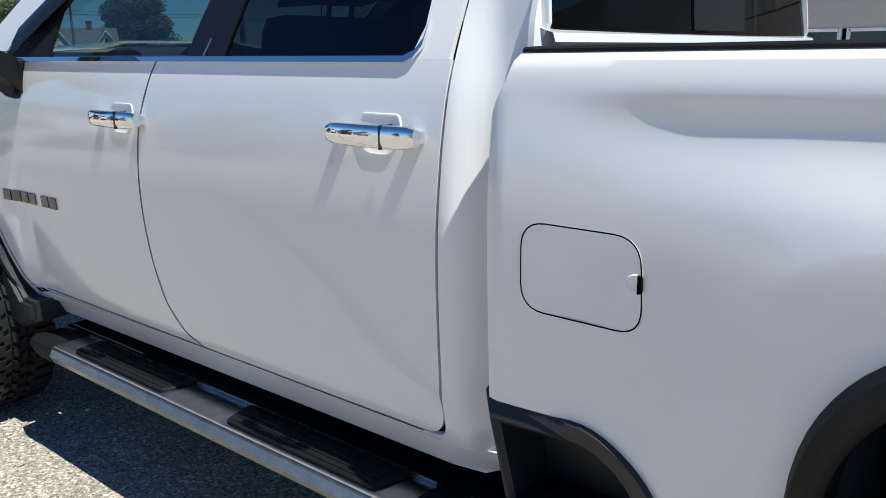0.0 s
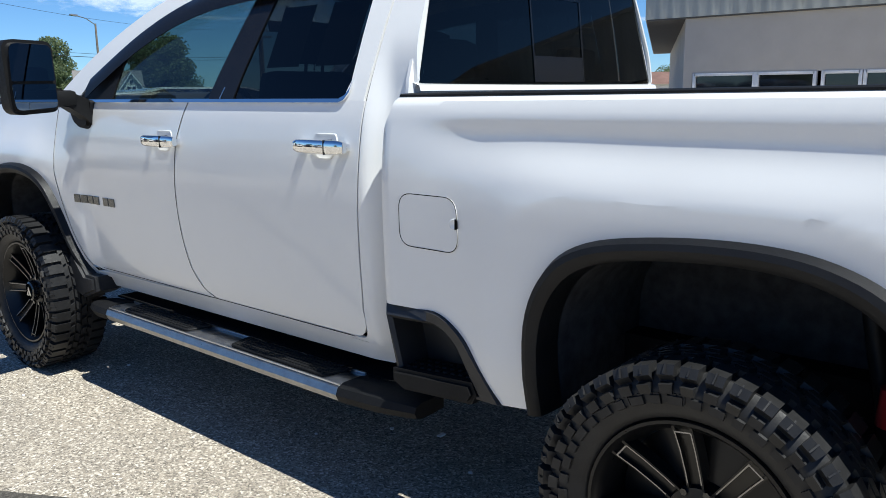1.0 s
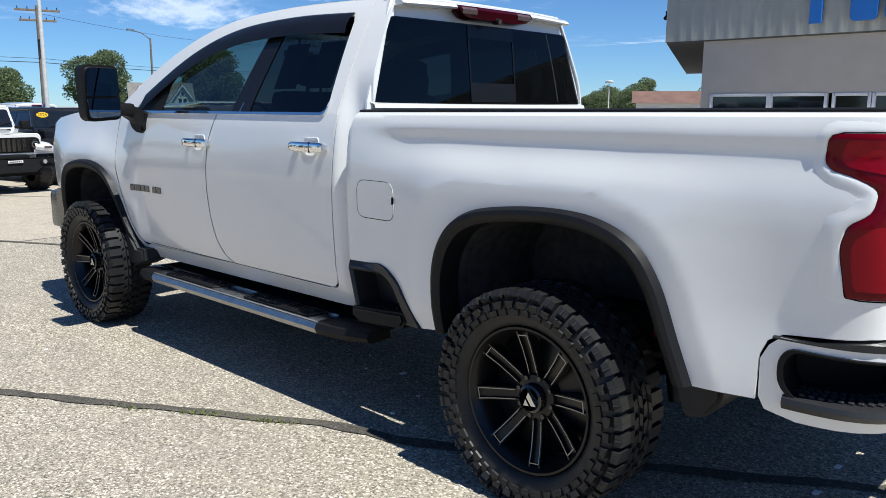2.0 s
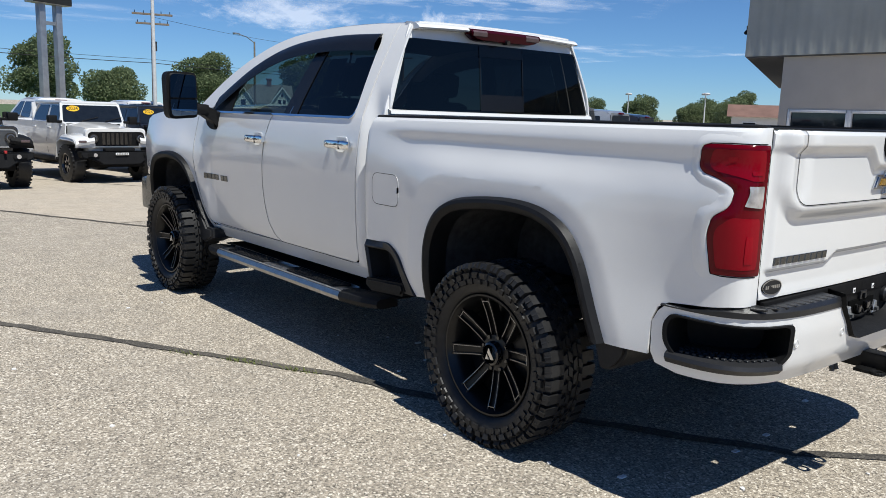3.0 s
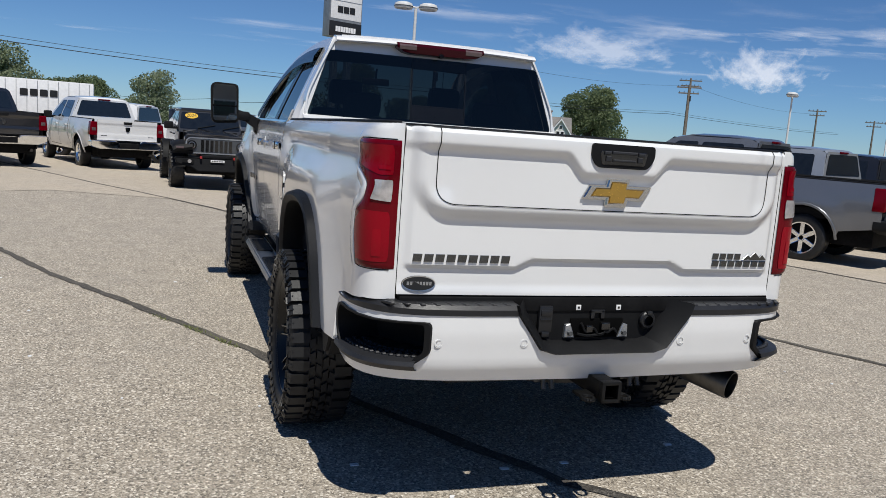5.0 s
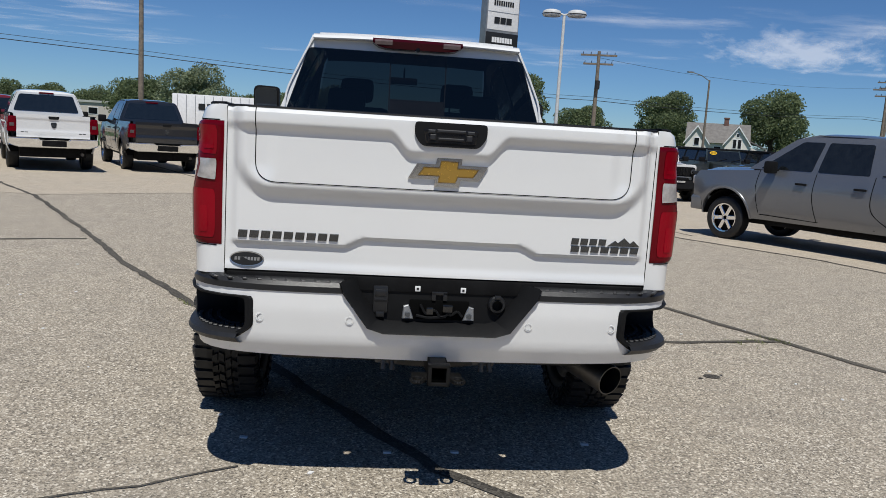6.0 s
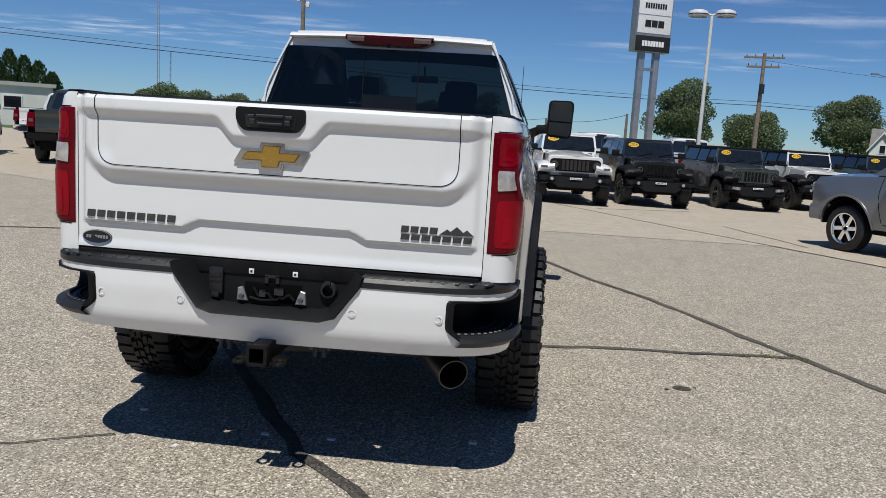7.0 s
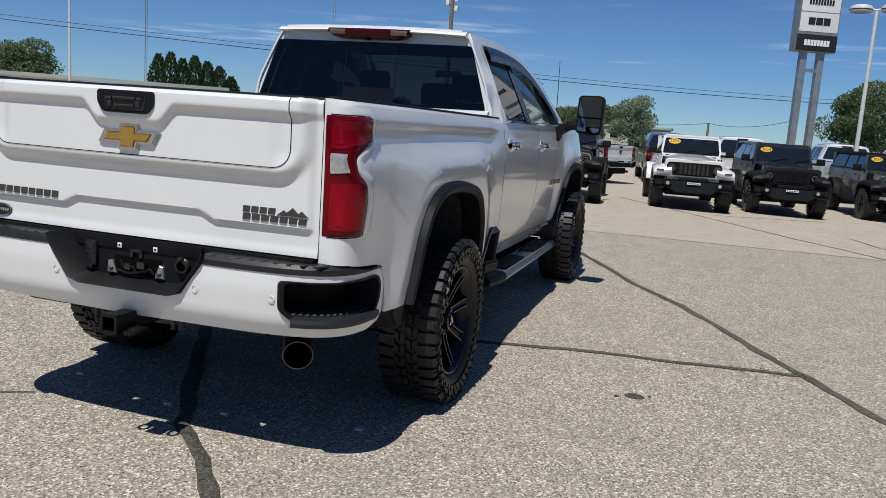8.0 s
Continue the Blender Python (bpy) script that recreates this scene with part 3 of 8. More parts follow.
def bed_step():
    bm = bmesh.new()
    prism(bm, [(1.09, 0.615), (0.74, 0.64), (0.72, 0.60), (0.74, 0.565), (1.04, 0.545), (1.09, 0.57)], lambda u, v, d: (u, d, v), 0.86, 1.03, 0.014, 2)
    for i in range(9):
        for j in range(3):
            x, y = 1.05 - i * 0.034, 0.90 + j * 0.038
            z = 0.615 + (1.09 - x) * 0.0714
            box(bm, x - 0.010, x + 0.010, y - 0.010, y + 0.010, z - 0.004, z + 0.006, 0.003, seg=1)
    return bm


side_pair("bed_step", bed_step, M["plastic"], truck, "black grained plastic bed step")

# fuel filler door on the left only
FUEL = rounded([(1.045, 1.232, 0.055), (0.795, 1.232, 0.055), (0.785, 1.056, 0.055), (1.045, 1.056, 0.055)], 6)
fuel = part("fuel_door", sheet(FUEL, lambda u, v: bed_put(u, v, 0.003), 0.03, 0.03, 0.006, (0, 1, 0)), M["white"], truck)
bm = bmesh.new()
ribbon(bm, FUEL + FUEL[:1], bed_put, 0.0015, 0.0034)
part("gap", bm, M["seam"], fuel, "black gap round the fuel door")
bm = bmesh.new()
prism(bm, rounded([(0.797, 1.168, 0.003), (0.790, 1.164, 0.002), (0.789, 1.136, 0.002), (0.797, 1.132, 0.003)], 3), lambda u, v, d: bed_put(u, v, d), -0.01, 0.0075)
part("finger_notch", bm, M["seam"], fuel)
bm = bmesh.new()
scoop = [(0.798 + 0.026 * math.sin(a), 1.150 - 0.019 * math.cos(a)) for a in np.linspace(0, math.pi, 12)]
loft(bm, [[bed_put(0.798 + (u - 0.798) * k, 1.150 + (v - 1.150) * k, lift) for u, v in scoop] for k, lift in ((1.0, 0.0030), (0.86, 0.0058), (0.5, 0.0046), (0.05, 0.0036))])
bmesh.ops.recalc_face_normals(bm, faces=bm.faces)
part("finger_scoop", bm, M["white"], fuel)

# rail caps along the bed
def rail_cap():
    bm = bmesh.new()
    rows = []
    line = [(x, bed_y(x, 1.554) - 0.001, 0.0) for x in np.linspace(1.088, X_END, 26)]
    for k in np.linspace(0.12, 0.97, 8):
        x, y, _ = bed_put(X_END + k * (X_GATE - X_END), 1.554, -0.001)
        line.append((x, y, k * math.pi / 2))
    for x, y, a in line:
        row = []
        for o, z in ((0.0, 1.554), (0.001, 1.560), (0.008, 1.564), (0.060, 1.566), (0.068, 1.540)):
            row.append((x + o * math.sin(a), y - o * math.cos(a), z + rail_rise(x)))
        rows.append(row)
    vs = loft(bm, rows)
    for end in (vs[0], vs[-1]):
        bm.faces.new(end)
    bmesh.ops.recalc_face_normals(bm, faces=bm.faces)
    return bm


side_pair("bed_rail_cap", rail_cap, M["plastic"], truck, "black plastic bed rail cap")
# unseen floor, set above the wheel wells to keep sunlight out of them
bm = box(bmesh.new(), -1.20, 0.975, -0.86, 0.86, 1.160, 1.195)
part("blocking_bed_floor", bm, M["plastic"], truck, "unseen black bed floor set high to block sunlight")
bm = box(bmesh.new(), 0.98, 1.03, -0.86, 0.86, 0.90, 1.54, 0.01)
part("bed_front_panel", bm, M["plastic"], truck, "black bed liner front")
for s in (1, -1):
    bm = box(bmesh.new(), -1.18, 0.975, min(s * 0.805, s * 0.86), max(s * 0.805, s * 0.86), 1.20, 1.545, 0.01)
    part("bed_inner_side", bm, M["plastic"], truck, "black bed liner side")


# ---- tailgate ----
def rr_dist(y, z, hw, z0, r):
    """Distance to a panel |y| < hw, z > z0 with rounded lower corners; negative inside."""
    dx, dz = abs(y) - (hw - r), (z0 + r) - z
    return math.hypot(max(dx, 0), max(dz, 0)) + min(max(dx, dz), 0) - r


def gate_x(y, z):
    ay = abs(y)
    depth = 0.035 * step(0.034, -0.030, rr_dist(y, z, 0.795, 1.238, 0.13))          # large raised upper panel
    lip0 = 1.483 - 0.075 * step(0.235, 0.145, ay)
    w = 0.020
    depth += 0.025 * step(lip0 - w, lip0 + w, z) * (0.4 + 0.6 * step(0.845, 0.755, ay))              # spoiler lip along the top
    depth -= 0.010 * step(0.64, 0.70, ay) * step(0.80, 0.74, ay) * step(1.25, 1.35, z)
    low = 1.032 + 0.034 * step(0.395, 0.30, ay)
    depth += 0.018 * step(low - 0.011, low + 0.011, z) * step(0.835, 0.80, ay)       # step line near the foot
    depth -= 0.02 * step(1.535, 1.562, z)
    depth += 0.020 * (1 - (y / 0.85) ** 2)
    depth += 0.006 * step(0.97, 0.93, z)
    return X_GATE - depth


def gate_put(y, z, lift=0.0):
    return (gate_x(y, z) - lift, y, z)


gate = part("tailgate", sheet([(-0.8495, 0.925), (0.8495, 0.925), (0.8495, 1.5545), (-0.8495, 1.5545)], gate_put, 0.0095, 0.0085, 0.02, (-1, 0, 0)), M["white"], truck)
U_SEAM = rounded([(0.736, 1.553), (0.736, 1.276, 0.085), (-0.736, 1.276, 0.085), (-0.736, 1.553)], 10)
fine = []
for a, b in zip(U_SEAM, U_SEAM[1:]):
    k = max(1, int((Vector(a) - Vector(b)).length / 0.007))
    fine += [tuple(Vector(a).lerp(Vector(b), i / k)) for i in range(k)]
bm = bmesh.new()
ribbon(bm, fine + [U_SEAM[-1]], gate_put, 0.0017, 0.0022)
part("panel_gap", bm, M["seam"], gate)
bm = bmesh.new()
for s in (1, -1):
    box(bm, X_GATE - 0.001, X_GATE + 0.05, s * 0.8512 - 0.0014, s * 0.8512 + 0.0014, 0.915, 1.553)
box(bm, X_GATE - 0.012, X_GATE + 0.03, -0.845, 0.845, 0.905, 0.925)
part("tailgate_gap", bm, M["seam"], truck, "black gap round the tailgate")
bm = bmesh.new()
rows = [[(gate_x(y, 1.552) - 0.001 + dx, y, z) for dx, z in ((0.0, 1.5545), (0.002, 1.559), (0.014, 1.562), (0.09, 1.562), (0.10, 1.551))] for y in np.linspace(-0.8495, 0.8495, 60)]
vs = loft(bm, rows)
for end in (vs[0], vs[-1]):
    bm.faces.new(end)
bmesh.ops.recalc_face_normals(bm, faces=bm.faces)
part("tailgate_cap", bm, M["plastic"], gate, "black plastic tailgate top cap")

HANDLE = rounded([(0.138, 1.538, 0.014), (0.140, 1.488, 0.02), (0.110, 1.446, 0.02), (-0.110, 1.446, 0.02), (-0.140, 1.488, 0.02), (-0.138, 1.538, 0.014)], 4)
bezel = part("tailgate_handle", sheet(HANDLE, lambda u, v: gate_put(u, v, 0.010), 0.03, 0.03, 0.014, (-1, 0, 0)), M["plastic"], gate, "black tailgate handle bezel")
bm = bmesh.new()
prism(bm, rounded([(0.105, 1.512, 0.01), (-0.105, 1.512, 0.01), (-0.095, 1.458, 0.01), (0.095, 1.458, 0.01)], 3), lambda u, v, d: (gate_x(0, 1.49) - d, u, v), 0.006, 0.014, 0.002)
part("grip_pocket", bm, M["gloss_black"], bezel)
bm = bmesh.new()
for y, z, w, h in ((0.075, 1.503, 0.014, 0.007), (-0.075, 1.503, 0.014, 0.007), (0.0, 1.476, 0.05, 0.005), (0.0, 1.506, 0.055, 0.006), (0.07, 1.482, 0.011, 0.011), (-0.07, 1.482, 0.011, 0.011)):
    prism(bm, [(y - w, z - h), (y + w, z - h), (y + w, z + h), (y - w, z + h)], lambda u, v, d: (gate_x(0, 1.49) - d, u, v), 0.010, 0.021, 0.003)
part("camera_and_buttons", bm, M["trim"], bezel)


def gate_flat(z0):
    x0 = min(gate_x(0, z0 - 0.03), gate_x(0, z0 + 0.03))
    return lambda u, v, d: (x0 - d, u, v)


def bar_cross(w, h, arm, core, z0=1.350, slant=0.032):
    """Cross-shaped badge with slanted ends; half sizes."""
    return [(-w, z0 + arm), (-core, z0 + arm), (-core + 0.006, z0 + h), (core + 0.002, z0 + h), (core, z0 + arm), (w + slant, z0 + arm),
            (w, z0 - arm), (core, z0 - arm), (core - 0.006, z0 - h), (-core - 0.002, z0 - h), (-core, z0 - arm), (-w - slant, z0 - arm)]


bm = bmesh.new()
prism(bm, [(-u, z) for u, z in bar_cross(0.122, 0.056, 0.0285, 0.050)][::-1], gate_flat(1.355), -0.004, 0.016, 0.007, 2)
emblem = part("badge_cross", bm, M["badge_edge"], gate, "chrome-edged gold badge")
bm = bmesh.new()
prism(bm, [(-u, z) for u, z in bar_cross(0.097, 0.043, 0.0175, 0.037, slant=0.023)][::-1], gate_flat(1.355), 0.010, 0.020, 0.004, 2)
part("gold_face", bm, M["gold"], emblem)


def glyph(bm, put, y, z, w, h, d=0.006):
    """A plain raised slanting bar of a name badge."""
    prism(bm, [(y, z), (y - w, z), (y - w - h * 0.12, z + h), (y - h * 0.12, z + h)], put, -0.006, d, 0.0015)


for i in range(9):
    bm = bmesh.new()
    glyph(bm, lambda u, v, d: gate_put(u, v, d), 0.800 - i * 0.0440, 1.054, 0.034, 0.029)
    part("badge_bar", bm, M["dark_chrome"], gate)
for row, n, w in ((1.087, 4, 0.038), (1.056, 7, 0.0415)):
    for i in range(n):
        bm = bmesh.new()
        glyph(bm, lambda u, v, d: gate_put(u, v, d), -0.520 - i * w, row, w - 0.008, 0.025)
        part("badge_bar", bm, M["dark_chrome"], gate)
bm = bmesh.new()
for y, w, h in ((-0.704, 0.030, 0.022), (-0.742, 0.040, 0.034), (-0.782, 0.028, 0.024)):
    prism(bm, [(y + w, 1.086), (y, 1.086 + h), (y - w, 1.086)], lambda u, v, d: gate_put(u, v, d), -0.006, 0.006, 0.001)
part("mountain_badge", bm, M["dark_chrome"], gate)
bm = bmesh.new()
prism(bm, [(0.765 + 0.066 * math.cos(a), 0.967 + 0.029 * math.sin(a)) for a in np.linspace(0, 2 * math.pi, 28, endpoint=False)], lambda u, v, d: gate_put(u, v, d), -0.004, 0.006, 0.001)
oval = part("dealer_badge", bm, M["ink"], gate, "black oval badge with silver edge")
bm = bmesh.new()
ring = [(0.765 + 0.064 * math.cos(a), 0.967 + 0.0275 * math.sin(a)) for a in np.linspace(0, 2 * math.pi, 29)]
ribbon(bm, ring, gate_put, 0.0016, 0.0066)
for i in range(8):
    y = 0.812 - i * 0.0125
    prism(bm, [(y, 0.961), (y - 0.009, 0.961), (y - 0.010, 0.974), (y - 0.001, 0.974)], lambda u, v, d: gate_put(u, v, d), 0.003, 0.0078)
part("silver_bars", bm, M["alu"], oval)


# ---- tail lamps ----
LAMP_X = curve_at([(1.00, -1.085), (1.03, -1.078), (1.08, -1.072), (1.20, -1.069), (1.235, -1.078), (1.268, -1.110), (1.30, -1.120), (1.340, -1.114), (1.372, -1.070), (1.395, -1.035), (1.45, -1.024), (1.475, -1.028), (1.50, -1.046)])


def lamp_sheet(z0, z1, inset=0.0, lift=0.005, nz=26, nx=14, from_k=0.0, to_k=1.0):
    bm = bmesh.new()
    rows = []
    for z in np.linspace(z0, z1, nz):
        a, b = LAMP_X(z) - inset, X_GATE + 0.002
        edge = step(0, 0.012, min(z - z0, z1 - z)) if inset == 0 else 1
        row = []
        for k in np.linspace(from_k, to_k, nx):
            rim = step(0, 0.06, min(k, 1 - k + 0.05)) if inset == 0 else 1
            row.append(bed_put(a + (b - a) * k, z, (lift + 0.007 * math.sin(math.pi * min(k * 1.2, 1))) * edge * rim + 0.0008 * (1 - edge * rim)))
        rows.append(row)
    loft(bm, rows)
    bmesh.ops.recalc_face_normals(bm, faces=bm.faces)
    return bm


def lamp_put(lift):
    """Places on the lamp: k from its outer edge (0) to the tailgate (1), and height."""
    def put(k, z):
        a, b = LAMP_X(z), X_GATE + 0.002
        return bed_put(a + (b - a) * k, z, lift + 0.007 * math.sin(math.pi * min(k * 1.2, 1)))
    return put


LAMP_EDGE = [(x, 1.0155) for x in np.linspace(-1.225, -1.105, 7)] + [(LAMP_X(z), z) for z in np.linspace(1.020, 1.488, 46)] + [(x, 1.4965) for x in np.linspace(-1.055, -1.225, 9)]


def lamp_surround():
    """Raised rounded edge of the body round the lamp's side and top."""
    bm = bmesh.new()
    pts = [Vector(p) for p in LAMP_EDGE[5:-3]]
    rows = []
    for i, p in enumerate(pts):
        d = (pts[min(i + 3, len(pts) - 1)] - pts[max(i - 3, 0)]).normalized()
        n = Vector((d.y, -d.x))
        fade = min(1.0, i / 6, (len(pts) - 1 - i) / 6)
        rows.append([bed_put(*(p + n * k), lift * fade - 0.0015) for k, lift in ((0.046, 0.0), (0.036, 0.0015), (0.026, 0.0042), (0.016, 0.0070), (0.008, 0.0078), (0.002, 0.0062), (-0.002, 0.0))])
    loft(bm, rows)
    bmesh.ops.recalc_face_normals(bm, faces=bm.faces)
    return bm


side_pair("lamp_surround", lamp_surround, M["white"], truck, "raised white body edge round the tail lamp")
for s in (1, -1):
    one = (lambda b: b) if s > 0 else flip_y
    lamp = part("tail_lamp", one(lamp_sheet(1.0185, 1.4935, nz=60, nx=18)), M["lens"], truck, "red tail lamp with a clear reversing lens")
    for o, du in (([(0.10, 1.045, 0.04), (0.93, 1.045, 0.05), (0.93, 1.232, 0.05), (0.30, 1.236, 0.06), (0.10, 1.190, 0.05)], 0.04),
                  ([(0.16, 1.398, 0.04), (0.62, 1.368, 0.04), (0.93, 1.368, 0.04), (0.93, 1.476, 0.04), (0.16, 1.476, 0.04)], 0.04)):
        part("lamp_body", one(sheet(rounded(o, 5), lamp_put(0.0072), du, 0.02, 0.0, (0, 1, 0))), M["lens_mid"], lamp, "red inner lamp body")
    for o in ([(0.60, 1.066, 0.02), (0.80, 1.066, 0.02), (0.80, 1.168, 0.02), (0.64, 1.168, 0.02)],
              [(0.66, 1.388, 0.01), (0.88, 1.388, 0.01), (0.88, 1.402, 0.006), (0.66, 1.404, 0.006)],
              [(0.34, 1.436, 0.015), (0.46, 1.440, 0.012), (0.44, 1.452, 0.008), (0.34, 1.450, 0.008)]):
        part("reflector", one(sheet(rounded(o, 4), lamp_put(0.0095), 0.05, 0.02, 0.0, (0, 1, 0))), M["lens_bright"], lamp, "bright red reflector")
    o = [(0.34, 1.278, 0.02), (0.90, 1.270, 0.012), (0.90, 1.350, 0.012), (0.44, 1.350, 0.02)]
    part("reversing_lens", one(sheet(rounded(o, 4), lamp_put(0.0100), 0.05, 0.02, 0.0, (0, 1, 0))), M["lens_clear"], lamp, "clear reversing lens")
    bm = bmesh.new()
    ribbon(bm, LAMP_EDGE, bed_put, 0.0020, 0.0016)
    part("lamp_gap", one(bm), M["seam"], lamp)


# ---- rear bumper ----
_a = np.linspace(0, math.pi / 2, 400)
_py, _px = np.sin(_a) ** (1 / 3), np.cos(_a) ** 0.55
_px[-1] = 0.0
_arc = np.concatenate([[0], np.cumsum(np.hypot(np.diff(_py * 1.003), np.diff(_px * 0.465)))])
_arc /= _arc[-1]


def bump_put(u, z, lift=0.0):
    """u from -1 (right end) to 1 (left end) round the plan of the bumper."""
    k = min(abs(u), 1.0)
    y, x = float(np.interp(k, _arc, _py)), float(np.interp(k, _arc, _px))
    tuck = 0.030 * step(0.672, 0.590, z) + 0.014 * (0.862 - z) / 0.16 + 0.010 * step(0.78, 0.87, z)
    d = 0.465 - tuck + lift
    return (-0.888 - d * x, math.copysign((1.003 + lift - 0.4 * tuck) * y, u), z)


def bu(y):
    return math.copysign(float(np.interp(abs(y) / 1.003, _py, _arc)), y)


def bx(x):
    return float(np.interp((-0.89 - x) / 0.465, _px[::-1], _arc[::-1]))


def bumper_white(s):
    bm = bmesh.new()
    low, top = 0.622, 0.862
    pieces = [
        [(bu(0.735), 0.835), (bu(0.735), 0.715), (bu(0.81), 0.655), (bu(0.845), 0.600), (0.0, 0.590), (0.0, 0.708), (bu(0.225), 0.708), (bu(0.285), 0.725), (bu(0.385), top), (bu(0.735), top)],
        [(bu(0.735), 0.835), (bu(0.735), top), (bx(-0.95), 0.868), (bx(-0.915), 0.838), (bx(-0.985), 0.838), (bu(0.93), 0.832)],
        [(bu(0.81), 0.655), (bu(0.845), 0.600), (bx(-1.02), 0.602), (bx(-0.91), 0.622), (1.0, 0.665), (1.0, 0.79), (bx(-0.915), 0.838), (bx(-0.985), 0.838), (bx(-0.955), 0.80), (bx(-0.955), 0.72), (bx(-1.02), 0.664), (bu(0.96), 0.650)],
    ]
    for p in pieces:
        q = sheet([(s * u, z) for u, z in p], bump_put, 0.05, 0.03, 0.012, (-1, 0, 0))
        me = bpy.data.meshes.new("tmp")
        q.to_mesh(me)
        q.free()
        bm.from_mesh(me)
        bpy.data.meshes.remove(me)
    return bm


bumper = part("rear_bumper", bumper_white(1), M["white"], truck, "white rear bumper with black top pads")
part("rear_bumper", bumper_white(-1), M["white"], truck)
for s in (1, -1):
    # corner step: dark pocket and a treaded ledge
    bm = bmesh.new()
    op = rounded([(bu(0.737), 0.833, 0.02), (bu(0.737), 0.715, 0.02), (bu(0.815), 0.657, 0.03), (bu(0.96), 0.650), (bx(-1.02), 0.664, 0.03), (bx(-0.955), 0.72, 0.04), (bx(-0.955), 0.80, 0.03), (bx(-0.985), 0.838, 0.02), (bu(0.93), 0.832)], 3)
    dense = []
    for a, b in zip(op, op[1:] + op[:1]):
        k = max(1, int((Vector(a) - Vector(b)).length / 0.05))
        dense += [tuple(Vector(a).lerp(Vector(b), i / k)) for i in range(k)]
    c = (sum(p[0] for p in dense) / len(dense), sum(p[1] for p in dense) / len(dense))
    rows = []
    for k, lift in ((1.04, 0.002), (1.03, 0.012), (0.95, 0.010), (0.93, -0.01), (0.90, -0.16)):
        rows.append([bump_put(s * (c[0] + (u - c[0]) * k) if c[0] + (u - c[0]) * k < 1 else s, c[1] + (z - c[1]) * k, lift) for u, z in dense])
    vs = loft(bm, rows, True)
    bm.faces.new(vs[-1])
    bmesh.ops.recalc_face_normals(bm, faces=bm.faces)
    pocket = part("corner_step", bm, M["plastic"], bumper, "black corner step in the bumper")
    bm = bmesh.new()
    rows = []
    for lift, z in ((-0.17, 0.692), (0.0, 0.690), (0.020, 0.684), (0.026, 0.668), (0.012, 0.645), (-0.02, 0.640)):
        rows.append([bump_put(s * u, z, lift) for u in np.linspace(bu(0.775), bx(-0.97), 16)])
    loft(bm, rows)
    for i in range(14):
        for j in range(3):
            u = bu(0.80) + (bx(-1.0) - bu(0.80)) * (i + 0.5 * (j % 2)) / 14
            p = Vector(bump_put(s * u, 0.692, -0.02 - 0.035 * j))
            box(bm, p.x - 0.009, p.x + 0.009, p.y - 0.009, p.y + 0.009, 0.688, 0.699, 0.003, seg=1)
    bmesh.ops.recalc_face_normals(bm, faces=bm.faces)
    part("step_tread", bm, M["trim"], pocket)
    # top pad with cross ribs
    bm = bmesh.new()
    rows = []
    us = np.linspace(bu(0.385), bx(-0.925), 52)
    for u in us:
        o = Vector(bump_put(s * u, 0.862, 0.004))
        t = Vector(bump_put(s * u, 0.862, -0.010))
        back = Vector((max(-1.225, o.x + 0.0) if abs(o.y) < 0.9 else max(-1.19, o.x + 0.02), math.copysign(min(abs(o.y), 0.965), s), 0.908))
        if o.x > -1.19:
            back = Vector((o.x, math.copysign(0.955, s), 0.90))
        f = step(-1.04, -1.20, o.x)
        back.z = 0.873 + (0.035 if abs(o.y) < 0.9 else 0.030) * f
        if o.x > -1.19:
            back.y = math.copysign(0.935, s)
        rows.append([o, (o.x, o.y, 0.866 + 0.019 * f), (t.x, t.y, 0.870 + 0.030 * f), back])
    loft(bm, rows)
    for i in range(9):
        # low ribs, slanted across the pad
        y = 0.42 + i * 0.056
        x0 = -1.330 + 0.09 * (y ** 6)
        prism(bm, [(x0, s * (y - 0.004)), (x0, s * (y + 0.012)), (-1.244, s * (y + 0.040)), (-1.244, s * (y + 0.024))], lambda u, v, d: (u, v, d), 0.894, 0.9045, 0.003)
    bmesh.ops.recalc_face_normals(bm, faces=bm.faces)
    part("bumper_pad", bm, M["pad"], bumper, "black ribbed step pad")
# licence pocket in the middle, empty of a plate
bm = bmesh.new()
face = [(0.40, 0.905), (0.385, 0.862), (0.285, 0.727), (0.225, 0.708), (-0.225, 0.708), (-0.285, 0.727), (-0.385, 0.862), (-0.40, 0.905)]
back = [(0.33, 0.915), (0.315, 0.862), (0.235, 0.752), (0.195, 0.742), (-0.195, 0.742), (-0.235, 0.752), (-0.315, 0.862), (-0.33, 0.915)]
vs = loft(bm, [[(-1.345, y, z) for y, z in face], [(-1.362, y * 0.985, z + 0.003) for y, z in face], [(-1.352, y * 0.96, z + 0.010) for y, z in face], [(-1.255, y, z) for y, z in back]])
bm.faces.new(vs[-1])
bmesh.ops.recalc_face_normals(bm, faces=bm.faces)
pocket = part("plate_pocket", bm, M["plastic"], bumper, "black plate pocket without a plate")
bm = bmesh.new()
box(bm, -1.262, -1.20, -0.84, 0.84, 0.860, 0.918, 0.006)
part("bumper_bar", bm, M["under"], bumper)
bm = bmesh.new()
box(bm, -1.275, -1.25, 0.205, 0.265, 0.775, 0.885, 0.008)
box(bm, -1.280, -1.25, 0.210, 0.260, 0.828, 0.834, 0.002)
box(bm, -1.279, -1.25, 0.212, 0.258, 0.845, 0.87, 0.004)
box(bm, -1.283, -1.25, 0.218, 0.252, 0.760, 0.782, 0.004)
part("socket_cover", bm, M["pad"], pocket)
bm = bmesh.new()
